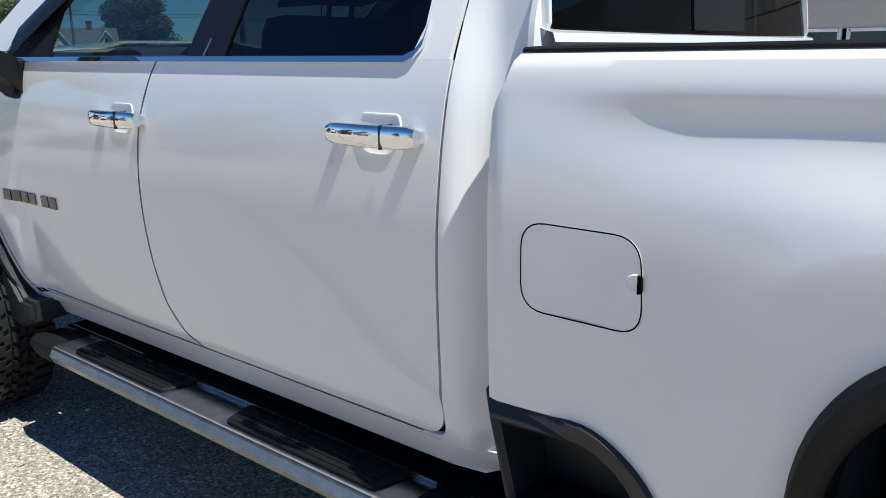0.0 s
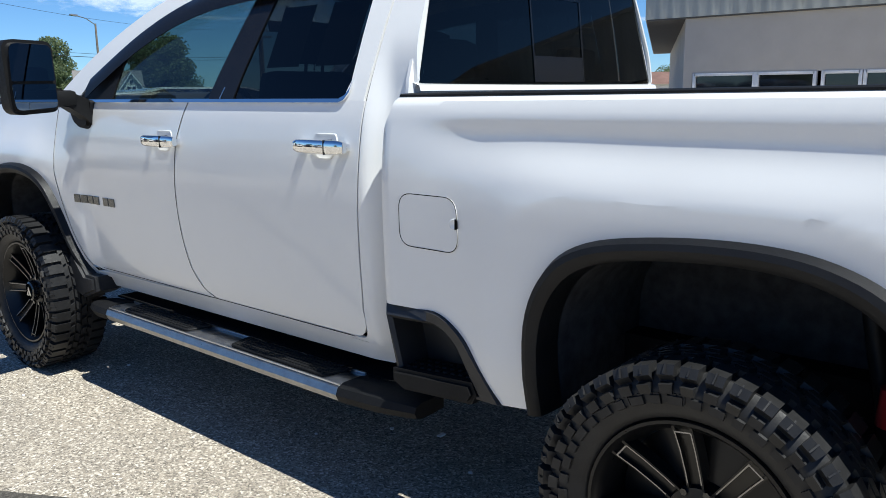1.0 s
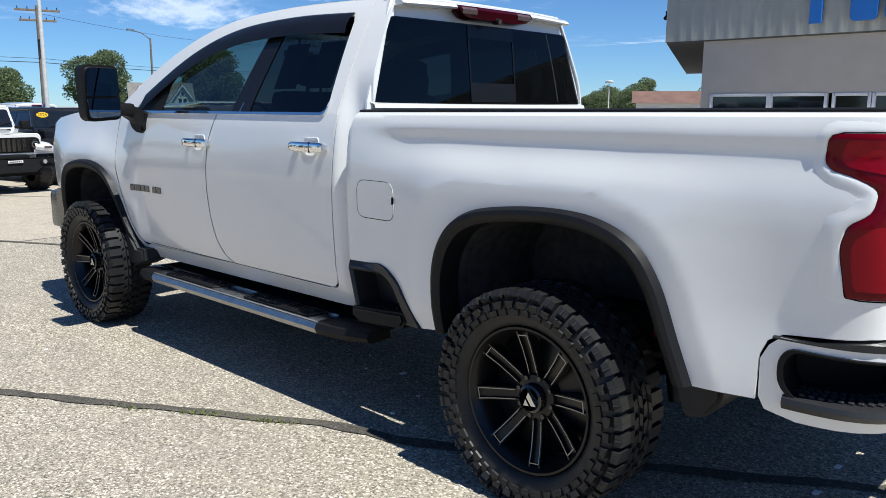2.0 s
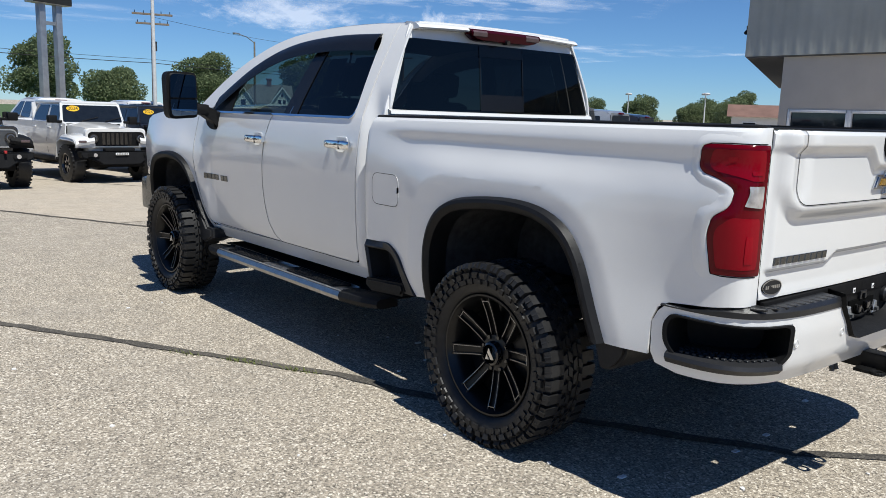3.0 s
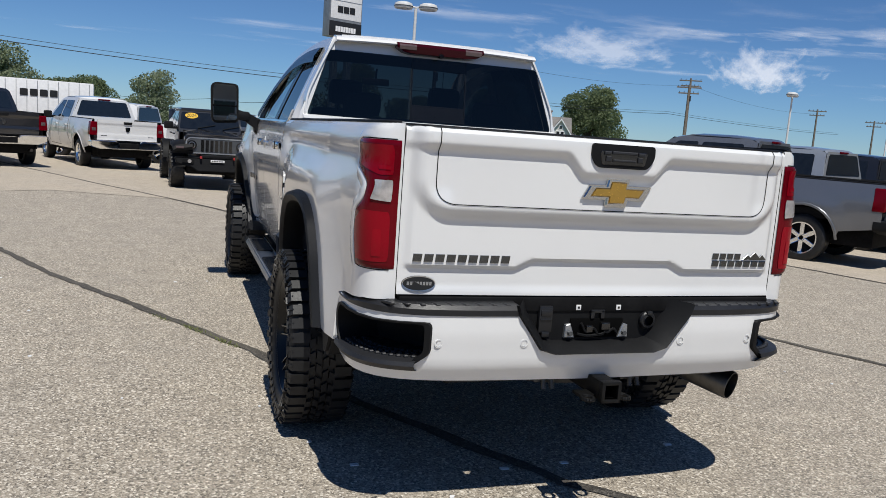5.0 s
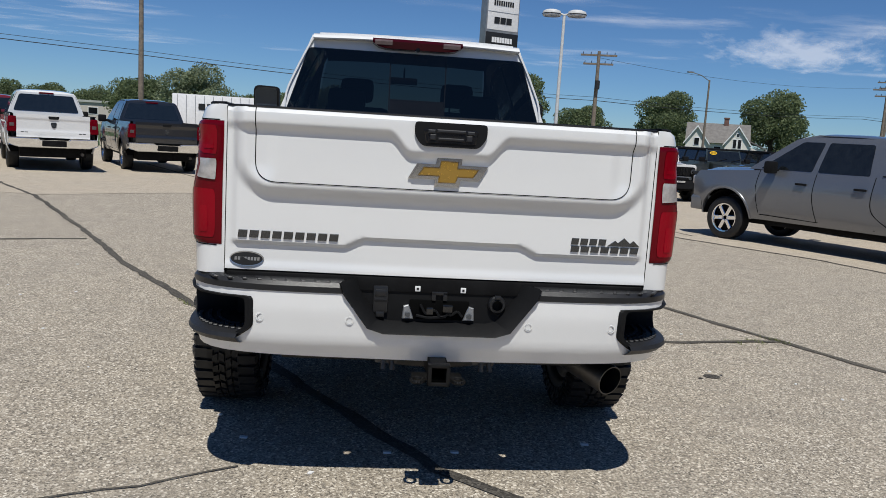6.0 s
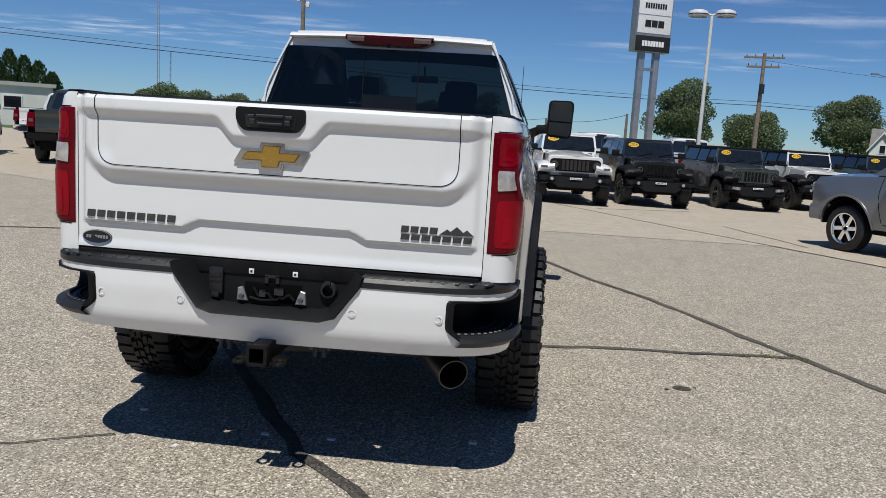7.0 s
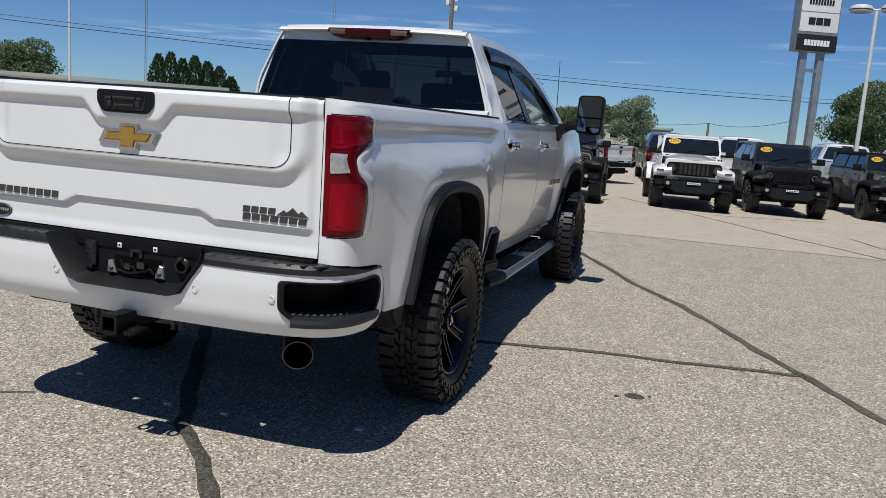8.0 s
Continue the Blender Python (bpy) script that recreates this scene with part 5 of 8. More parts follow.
bm.faces.new(vs[0]), bm.faces.new(vs[-1])
bmesh.ops.recalc_face_normals(bm, faces=bm.faces)
part("roof_lip", bm, M["white"], truck)
for s in (1, -1):
    bm = bmesh.new()
    rows = [[(x, s * (cab_y(x, z) - 0.004), z - 0.004), (x, s * (cab_y(x, z) - 0.03), z + 0.008), (x, s * 0.645, roof_z(x, 0.645) + 0.001)] for x, z in [(x, z) for x, z in ROOF_LINE if x < 2.62]]
    loft(bm, rows)
    bmesh.ops.recalc_face_normals(bm, faces=bm.faces)
    part("roof_rail", bm, M["white"], truck)


def rear_x(y, z):
    edge = 0.92 - 0.40 * max(0.0, z - 1.55)
    return 1.085 + 0.10 * (z - 1.6) + 0.10 * max(0.0, abs(y) - edge + 0.10) ** 1.3 + 0.012 * (y / 0.85) ** 2


half_ring = [(0, 2.105), (0.70, 2.088), (0.895, 1.60), (0.91, 1.53), (0.91, 1.0), (0, 1.0), (0, 1.588), (0.853, 1.588), (0.716, 2.0), (0, 2.0)]
for s in (1, -1):
    part("cab_back", sheet([(s * y, z) for y, z in half_ring], lambda u, v: (rear_x(u, v), u, v), 0.06, 0.06, 0.015, (-1, 0, 0)), M["white"], truck)
back = part("back_glass", sheet(rounded([(0.722, 2.005, 0.03), (-0.722, 2.005, 0.03), (-0.858, 1.583, 0.03), (0.858, 1.583, 0.03)], 4), lambda u, v: (rear_x(u, v) - 0.006, u, v), 0.15, 0.15, 0, (-1, 0, 0)), M["back_glass"], truck, "dark privacy back glass with a sliding pane")
bm = bmesh.new()
for y0, y1, z0, z1 in ((0.170, 0.178, 1.592, 2.0), (-0.205, -0.197, 1.592, 2.0), (-0.205, 0.178, 1.690, 1.697)):
    q = [(y0, z0), (y1, z0), (y1, z1), (y0, z1)]
    loft(bm, [[(rear_x(y, z) - 0.010, y, z) for y, z in (q[0], q[1])], [(rear_x(y, z) - 0.010, y, z) for y, z in (q[3], q[2])]])
part("slider_frame", bm, M["smoke"], back)
for z0, z1 in ((1.594, 1.690), (1.930, 1.998)):
    bm = bmesh.new()
    loft(bm, [[(rear_x(0.16, z) - 0.009, 0.169, z), (rear_x(-0.19, z) - 0.009, -0.196, z)] for z in (z0, z1)])
    part("slider_rail", bm, M["smoke"], back)
bm = bmesh.new()
loft(bm, [[(1.10, y, 1.590), (1.070, y, 1.580), (1.064, y, 1.562), (1.09, y, 1.535)] for y in np.linspace(-0.88, 0.88, 9)])
bmesh.ops.recalc_face_normals(bm, faces=bm.faces)
part("window_ledge", bm, M["white"], truck)
bm = bmesh.new()
rows = []
for y in np.linspace(-0.30, 0.30, 15):
    e = 1 - abs(y / 0.30) ** 8 * 0.4
    z = roof_z(1.12, y)
    rows.append([(1.100, y, z - 0.020), (1.064, y, z - 0.026), (1.048, y, z - 0.044), (1.054, y, z - 0.090 * e), (1.116, y, z - 0.098 * e)])
vs = loft(bm, rows)
bm.faces.new(vs[0]), bm.faces.new(vs[-1])
bmesh.ops.recalc_face_normals(bm, faces=bm.faces)
brake = part("high_brake_lamp", bm, M["lens_dark"], truck, "smoked red high brake lamp")
for y0, y1 in ((-0.285, -0.17), (0.17, 0.285)):
    bm = bmesh.new()
    loft(bm, [[(1.0555, y, roof_z(1.12, y) - 0.034), (1.0465, y, roof_z(1.12, y) - 0.046), (1.0490, y, roof_z(1.12, y) - 0.068)] for y in np.linspace(y0, y1, 6)])
    bmesh.ops.recalc_face_normals(bm, faces=bm.faces)
    part("cargo_lens", bm, M["lens_smoke"], brake, "smoked cargo lamp lens")
bm = bmesh.new()
rod(bm, (1.075, 0.0, 2.030), (1.034, 0.0, 2.022), 0.020, 0.014, 14)
part("cargo_camera", bm, M["gloss_black"], brake)

# windscreen, pillars in front, bonnet
bm = bmesh.new()
rows = []
for k in np.linspace(0, 1, 9):
    row = []
    for t in np.linspace(-1, 1, 17):
        bx_, by_, bz_ = 3.66 - 0.20 * t * t, 0.80 * t, 1.575 - 0.01 * t * t
        tx_, ty_, tz_ = 2.64 - 0.10 * t * t, 0.655 * t, 2.112 - 0.035 * t * t
        row.append((bx_ + (tx_ - bx_) * k, by_ + (ty_ - by_) * k, bz_ + (tz_ - bz_) * k + 0.035 * math.sin(math.pi * k)))
    rows.append(row)
loft(bm, rows)
part("windscreen", bm, M["clear"], truck, "clear windscreen").visible_shadow = False
for s in (1, -1):
    bm = bmesh.new()
    a = [(3.46, s * 0.80, 1.565), (3.20, s * 0.765, 1.725), (2.97, s * 0.735, 1.895), (2.75, s * 0.70, 2.010), (2.54, s * 0.655, 2.078)]
    b = [(3.60, s * 0.885, 1.56), (3.35, s * 0.842, 1.745), (3.06, s * 0.785, 1.895), (2.78, s * 0.735, 1.995), (2.50, s * 0.698, 2.06)]
    c = [(3.56, s * 0.84, 1.585), (3.30, s * 0.80, 1.772), (3.02, s * 0.76, 1.922), (2.77, s * 0.715, 2.028), (2.53, s * 0.68, 2.084)]
    loft(bm, [a, c, b])
    bmesh.ops.recalc_face_normals(bm, faces=bm.faces)
    part("windscreen_pillar", bm, M["white"], truck)


def bonnet_put(u, v):
    k = v / 0.87
    z = 1.585 - 0.030 * (u - 3.6) - 0.018 * max(0, u - 4.3) ** 2 * 8 - 0.045 * abs(k) ** 4
    z += 0.022 * step(0.42, 0.30, abs(v)) * step(4.85, 4.5, u)
    return (u, v * (1 - 0.02 * max(0, u - 4.3)), z)


part("bonnet", sheet([(3.62, -0.86), (4.82, -0.86), (4.92, -0.6), (4.97, 0), (4.92, 0.6), (4.82, 0.86), (3.62, 0.86), (3.70, 0)], bonnet_put, 0.08, 0.07, 0.012, (0, 0, 1)), M["white"], truck)
bm = bmesh.new()
box(bm, 4.86, 4.97, -0.90, 0.90, 0.92, 1.45, 0.05)
front = part("grille_panel", bm, M["gloss_black"], truck, "black front grille")
bm = bmesh.new()
for i in range(6):
    box(bm, 4.965, 4.985, -0.58, 0.58, 1.0 + i * 0.07, 1.025 + i * 0.07, 0.006)
part("grille_bar", bm, M["chrome"], front)
for s in (1, -1):
    bm = bmesh.new()
    box(bm, 4.84, 4.965, min(s * 0.62, s * 0.90), max(s * 0.62, s * 0.90), 1.12, 1.38, 0.03)
    part("headlamp", bm, M["lens_clear"], truck, "clear headlamp")
bm = bmesh.new()
rows = []
for y in np.linspace(-0.99, 0.99, 25):
    x = 5.08 - 0.30 * abs(y / 0.99) ** 4
    rows.append([(x - 0.12, y, 0.93), (x - 0.02, y, 0.92), (x, y, 0.88), (x, y, 0.66), (x - 0.03, y, 0.60), (x - 0.14, y, 0.58)])
vs = loft(bm, rows)
bm.faces.new(vs[0]), bm.faces.new(vs[-1])
for s in (1, -1):
    box(bm, 4.66, 4.95, min(s * 0.86, s * 0.985), max(s * 0.86, s * 0.985), 0.60, 0.90, 0.04)
bmesh.ops.recalc_face_normals(bm, faces=bm.faces)
part("front_bumper", bm, M["dark_chrome"], truck, "dark front bumper")
bm = bmesh.new()
rod(bm, (3.66, -0.86, 1.55), (3.66, -0.86, 1.60), 0.014, 0.010, 10)
rod(bm, (3.66, -0.86, 1.60), (3.60, -0.86, 2.14), 0.004, 0.0025, 8)
part("antenna", bm, M["plastic"], truck, "thin black whip antenna")

# ---- cab interior ----
bm = bmesh.new()
box(bm, 1.10, 3.5, -0.84, 0.84, 0.66, 0.72)
box(bm, 1.13, 1.16, -0.80, 0.80, 0.70, 1.60)
part("cab_floor", bm, M["cloth"], truck, "dark cab floor")
part("headliner", sheet([(1.16, -0.66), (2.55, -0.66), (2.55, 0.66), (1.16, 0.66)], lambda u, v: (u, v, roof_z(u, v) - 0.05), 0.3, 0.3, 0.01, (0, 0, -1)), M["liner"], truck)
bm = bmesh.new()
box(bm, 3.0, 3.62, -0.80, 0.80, 1.12, 1.52, 0.08)
box(bm, 3.02, 3.30, 0.18, 0.62, 1.42, 1.57, 0.05)
part("dashboard", bm, M["cloth"], truck, "dark dashboard")
bm = bmesh.new()
rows = []
for a in np.linspace(0, 2 * math.pi, 29):
    c = Vector((0, math.cos(a), math.sin(a)))
    rows.append([Vector((0.014 * math.sin(b), 0, 0)) + c * (0.185 + 0.014 * math.cos(b)) for b in np.linspace(0, 2 * math.pi, 8, endpoint=False)])
loft(bm, rows, True)
box(bm, -0.02, 0.02, -0.18, 0.18, -0.02, 0.02, 0.005)
box(bm, -0.03, 0.03, -0.06, 0.06, -0.06, 0.06, 0.02)
bmesh.ops.transform(bm, matrix=pose(2.92, 0.40, 1.42, 0, -25, 0), verts=bm.verts)
part("steering_wheel", bm, M["cloth"], truck)


def seat_shape(bm, x, y, w, back_h=0.62, head=True):
    box(bm, x, x + 0.52, y - w / 2, y + w / 2, 0.92, 1.10, 0.05)
    box(bm, -0.07, 0.07, -w / 2, w / 2, 0, back_h, 0.06, m=pose(x + 0.02, y, 1.05, 0, -12, 0))
    if head:
        box(bm, -0.055, 0.055, -0.13, 0.13, 0, 0.19, 0.05, m=pose(x - 0.13, y, 1.05 + back_h + 0.02, 0, -8, 0))
        for dy in (-0.05, 0.05):
            rod(bm, (x - 0.12, y + dy, 1.05 + back_h - 0.08), (x - 0.14, y + dy, 1.05 + back_h + 0.06), 0.008, seg=6)


for y in (0.40, -0.40):
    bm = bmesh.new()
    seat_shape(bm, 2.30, y, 0.52)
    part("front_seat", bm, M["cloth"], truck)
bm = bmesh.new()
seat_shape(bm, 1.38, 0.0, 1.44, 0.55, False)
for y in (0.46, -0.46):
    box(bm, -0.05, 0.05, -0.13, 0.13, 0, 0.16, 0.05, m=pose(1.29, y, 1.60, 0, -6, 0))
part("rear_bench", bm, M["cloth"], truck)
bm = bmesh.new()
box(bm, -0.008, 0.008, -0.12, 0.12, -0.03, 0.03, 0.01, m=pose(2.86, 0.0, 1.92, 0, 10, 0))
rod(bm, (2.87, 0, 1.93), (2.84, 0, 2.03), 0.008, seg=6)
part("inner_mirror", bm, M["plastic"], truck)
for x0 in (1.62, 1.92):
    bm = bmesh.new()
    q = [(x0, 1.66), (x0 - 0.20, 1.66), (x0 - 0.21, 1.90), (x0 - 0.01, 1.90)]
    loft(bm, [[cab_put(*q[0], -0.022), cab_put(*q[1], -0.022)], [cab_put(*q[3], -0.022), cab_put(*q[2], -0.022)]])
    part("window_paper", bm, M["liner"], truck, "pale paper sheet behind the rear door glass")

# ---- wheels ----
TYRE_R, TYRE_W = 0.448, 0.305


def tyre_mesh(r=TYRE_R, w=TYRE_W, rim=0.292, pitches=42):
    bm = bmesh.new()
    h = w / 2
    base = r - 0.018
    prof = [(rim - 0.012, h - 0.065), (rim + 0.004, h - 0.045), (rim + 0.010, h - 0.030), (rim + 0.028, h - 0.016), (rim + 0.060, h - 0.004), (rim + 0.090, h - 0.002), (base - 0.040, h - 0.006), (base - 0.018, h - 0.018), (base, h - 0.040), (base + 0.003, 0)]
    prof = prof + [(a, -b) for a, b in reversed(prof[:-1])]
    turned(bm, prof, 72)

    def lug(a0, a1, sk, pts, top):
        """A block between two angles: pts = [(radius, along)] lower line, top = raised line."""
        q = []
        for line in (pts, top):
            for k, (rr, y) in enumerate(line):
                for a in (a0, a1):
                    ang = a + sk * (y / h)
                    q.append(bm.verts.new((rr * math.cos(ang), y, rr * math.sin(ang))))
        n = len(pts)
        lo, hi = q[: 2 * n], q[2 * n:]
        for k in range(n - 1):
            bm.faces.new((hi[2 * k], hi[2 * k + 1], hi[2 * k + 3], hi[2 * k + 2]))
            bm.faces.new((lo[2 * k], hi[2 * k], hi[2 * k + 2], lo[2 * k + 2]))
            bm.faces.new((lo[2 * k + 1], lo[2 * k + 3], hi[2 * k + 3], hi[2 * k + 1]))
        bm.faces.new((lo[0], lo[1], hi[1], hi[0]))
        bm.faces.new((lo[-2], hi[-2], hi[-1], lo[-1]))

    da = 2 * math.pi / pitches
    for i in range(pitches):
        a = i * da
        odd = i % 2
        for s in (1, -1):
            a1 = a if s > 0 else a + da / 2
            out_ = 0.006 if odd else 0.0
            # shoulder block: crown part, then a cheek that runs down the sidewall
            lug(a1, a1 + da * 0.70, 0.0,
                [(base - 0.030, s * (h - 0.016)), (base - 0.006, s * (h - 0.036)), (base - 0.002, s * (h - 0.100))],
                [(r - 0.026, s * (h + out_)), (r - 0.002, s * (h - 0.012 + out_)), (r, s * (h - 0.092))])
            lug(a1 + da * 0.06, a1 + da * 0.64, 0.0,
                [(base - 0.060, s * (h - 0.006)), (base - 0.028, s * (h - 0.014))],
                [(base - 0.056, s * (h + 0.004)), (base - 0.031, s * (h + 0.007 + out_))])
            # second ring of biting blocks, set half a step on
            lug(a1 + da * (0.52 if odd else 0.40), a1 + da * (1.02 if odd else 1.12), 0.0,
                [(base - 0.086, s * (h - 0.004)), (base - 0.058, s * (h - 0.006))],
                [(base - 0.083, s * (h + 0.004)), (base - 0.061, s * (h + 0.006))])
            # sipe ridge on the block and the inner rows, slanted against each other
            lug(a1 + da * 0.30, a1 + da * 0.37, 0.0, [(r - 0.024, s * h), (r - 0.002, s * (h - 0.016))], [(r - 0.021, s * (h + 0.009)), (r + 0.0015, s * (h - 0.012))])
            lug(a1 + da * 0.10, a1 + da * 0.66, 0.16 * s, [(base, s * 0.034), (base, s * 0.066)], [(r - 0.001, s * 0.036), (r - 0.001, s * 0.063)])
            lug(a1 + da * 0.45, a1 + da * 1.10, -0.20 * s, [(base, s * 0.002), (base, s * 0.030)], [(r - 0.001, s * 0.004), (r - 0.001, s * 0.028)])
    # raised bars on the sidewall where the maker's words stand
    for base_a in (math.radians(96), math.radians(276)):
        for i in range(9):
            if i == 6:
                continue
            a0 = base_a - i * 0.062
            for s in (1, -1):
                lug(a0, a0 - 0.042, 0.0, [(rim + 0.058, s * (h - 0.006)), (rim + 0.084, s * (h - 0.006))], [(rim + 0.059, s * (h + 0.0005)), (rim + 0.083, s * (h + 0.0008))])
    return mesh_of("tyre", bm, M["rubber"])


def rim_mesh():
    bm = bmesh.new()
    h = TYRE_W / 2
    turned(bm, [(0.290, h - 0.055), (0.296, h - 0.036), (0.293, h - 0.028), (0.284, h - 0.028), (0.276, h - 0.042), (0.262, h - 0.060), (0.250, h - 0.12), (0.244, -h + 0.06), (0.285, -h + 0.04)], 64)
    turned(bm, [(0.0, 0.02), (0.10, 0.02), (0.244, 0.0), (0.244, -0.02), (0.0, -0.02)], 40)
    turned(bm, [(0.0, h - 0.088), (0.05, h - 0.090), (0.088, h - 0.098), (0.100, h - 0.125), (0.105, 0.0)], 32)
    return mesh_of("rim", bm, M["rim"])


def spoke_mesh():
    bm = bmesh.new()
    h = TYRE_W / 2
    rows = []
    for r_, y, w in ((0.080, h - 0.098, 0.024), (0.13, h - 0.090, 0.0245), (0.20, h - 0.072, 0.026), (0.262, h - 0.050, 0.028), (0.282, h - 0.044, 0.029)):
        rows.append([(-w, y - 0.05, r_), (-w, y, r_), (-w * 0.72, y, r_), (-w * 0.66, y - 0.014, r_), (w * 0.66, y - 0.014, r_), (w * 0.72, y, r_), (w, y, r_), (w, y - 0.05, r_)])
    vs = loft(bm, rows)
    bm.faces.new(vs[-1]), bm.faces.new(vs[0])
    bmesh.ops.recalc_face_normals(bm, faces=bm.faces)
    return mesh_of("spoke", bm, M["rim"])


def edge_mesh():
    bm = bmesh.new()
    h = TYRE_W / 2
    pts = [(0.10, h - 0.0945, 0.024), (0.13, h - 0.0895, 0.0245), (0.20, h - 0.0715, 0.026), (0.258, h - 0.0510, 0.028)]
    for s in (1, -1):
        loft(bm, [[(s * w * 0.72, y + 0.0012, r_), (s * (w * 0.72 + 0.0036), y + 0.0012, r_)] for r_, y, w in pts])
    r_, y, w = pts[-1]
    loft(bm, [[(-w * 0.76, y + 0.0014, r_ - 0.004), (w * 0.76, y + 0.0014, r_ - 0.004)], [(-w * 0.76, y + 0.0014, r_), (w * 0.76, y + 0.0014, r_)]])
    return mesh_of("milled_edge", bm, M["milled"])


def hub_mesh():
    bm = bmesh.new()
    h = TYRE_W / 2
    turned(bm, [(0.0, h - 0.056), (0.046, h - 0.057), (0.056, h - 0.062), (0.060, h - 0.075), (0.060, h - 0.10)], 32)
    return mesh_of("hub_cap", bm, M["gloss_black"])


def hub_mark_mesh():
    bm = bmesh.new()
    h = TYRE_W / 2
    put = lambda u, v, d: (u, h - 0.0575 + d, v)
    prism(bm, [(-0.030, -0.026), (0.0, 0.030), (0.012, 0.008), (-0.008, -0.026)], put, 0, 0.003)
    prism(bm, [(0.004, -0.026), (0.018, 0.0), (0.030, -0.026)], put, 0, 0.003)
    return mesh_of("hub_mark", bm, M["alu"])


def nut_mesh():
    bm = bmesh.new()
    rod(bm, (0, TYRE_W / 2 - 0.13, 0.082), (0, TYRE_W / 2 - 0.088, 0.082), 0.012, 0.010, 6)
    return mesh_of("lug_nut", bm, M["gloss_black"])


TYRE, RIM, SPOKE, EDGE, HUB, MARK, NUT = tyre_mesh(), rim_mesh(), spoke_mesh(), edge_mesh(), hub_mesh(), hub_mark_mesh(), nut_mesh()
for wx, s, spin in ((0.0, 1, 8), (0.0, -1, 11), (4.03, 1, 2), (4.03, -1, 20)):
    wheel = new("wheel")
    wheel.parent = truck
    wheel.matrix_basis = pose(wx - 0.03, s * 0.968, TYRE_R - 0.006, 0, 0, 0 if s > 0 else 180)
    tagged(wheel, "satin black eight-spoke wheel with a chunky all-terrain tyre")
    again("tyre", TYRE, wheel, pose(0, 0, 0, 0, spin, 0), "black all-terrain tyre")
    again("rim", RIM, wheel, pose(0, 0, 0, 0, spin, 0))
    again("hub_cap", HUB, wheel, Matrix.Identity(4))
    again("hub_mark", MARK, wheel, pose(0, 0, 0, 0, spin, 0))
    for k in range(8):
        again("spoke", SPOKE, wheel, pose(0, 0, 0, 0, spin + 45 * k, 0))
        again("milled_edge", EDGE, wheel, pose(0, 0, 0, 0, spin + 45 * k, 0))
        again("lug_nut", NUT, wheel, pose(0, 0, 0, 0, spin + 22.5 + 45 * k, 0))


# ---- other vehicles ----
def plain_tyre(r, w, rim, lugs=True):
    bm = bmesh.new()
    h = w / 2
    prof = [(rim, h - 0.03), (rim + 0.01, h - 0.005), (rim + 0.4 * (r - rim), h), (r - 0.03, h - 0.01), (r, h - 0.04), (r, 0)]
    turned(bm, prof + [(a, -b) for a, b in reversed(prof[:-1])], 36)
    for i in range(28 if lugs else 0):
        a = 2 * math.pi * i / 28
        for s in (1, -1):
            box(bm, -0.018, 0.018, min(s * (h - 0.07), s * (h + 0.002)), max(s * (h - 0.07), s * (h + 0.002)), r - 0.02, r + 0.003, m=Matrix.Rotation(a, 4, "Y"))
    return mesh_of("tyre", bm, M["rubber"])


def plain_rim(w, rim, mat, spokes=6):
    bm = bmesh.new()
    h = w / 2
    turned(bm, [(rim + 0.006, h - 0.03), (rim + 0.006, h - 0.012), (rim - 0.012, h - 0.014), (rim - 0.03, h - 0.05), (rim - 0.03, 0.0)], 32)
    turned(bm, [(0.0, h - 0.035), (0.055, h - 0.037), (0.07, h - 0.06)], 20)
    for k in range(spokes):
        box(bm, -0.035, 0.035, h - 0.09, h - 0.045, 0.03, rim - 0.01, 0.010, m=Matrix.Rotation(2 * math.pi * k / spokes, 4, "Y"), seg=1)
    return mesh_of("rim", bm, mat)


def dark_disc(rim):
    bm = bmesh.new()
    rod(bm, (0, -0.02, 0), (0, 0.03, 0), rim - 0.03, seg=28)
    return mesh_of("brake_disc", bm, M["under"])


JEEP_TYRE, JEEP_RIM, JEEP_DISC = plain_tyre(0.428, 0.30, 0.23), plain_rim(0.30, 0.23, M["gloss_black"], 7), dark_disc(0.23)
PICK_TYRE, PICK_RIM, PICK_DISC = plain_tyre(0.382, 0.275, 0.25, False), plain_rim(0.275, 0.25, M["chrome"], 6), dark_disc(0.25)


def put_wheels(car, places, z, tyre, rim, disc, spin=0):
    for i, (x, y) in enumerate(places):
        w = new("wheel")
        w.parent = car
        w.matrix_basis = pose(x, y, z, 0, 0, 0 if y > 0 else 180)
        again("tyre", tyre, w, Matrix.Identity(4))
        again("rim", rim, w, pose(0, 0, 0, 0, spin + 17 * i, 0))
        again("brake_disc", disc, w, Matrix.Identity(4))


def year_text(parent, m, size=0.14):
    cu = bpy.data.curves.new("year_text", "FONT")
    cu.body, cu.size, cu.align_x, cu.align_y, cu.extrude = "2024", size, "CENTER", "CENTER", 0.0008
    cu.materials.append(M["ink"])
    ob = new("year_text", cu)
    ob.parent = parent
    ob.matrix_basis = m
    return ob


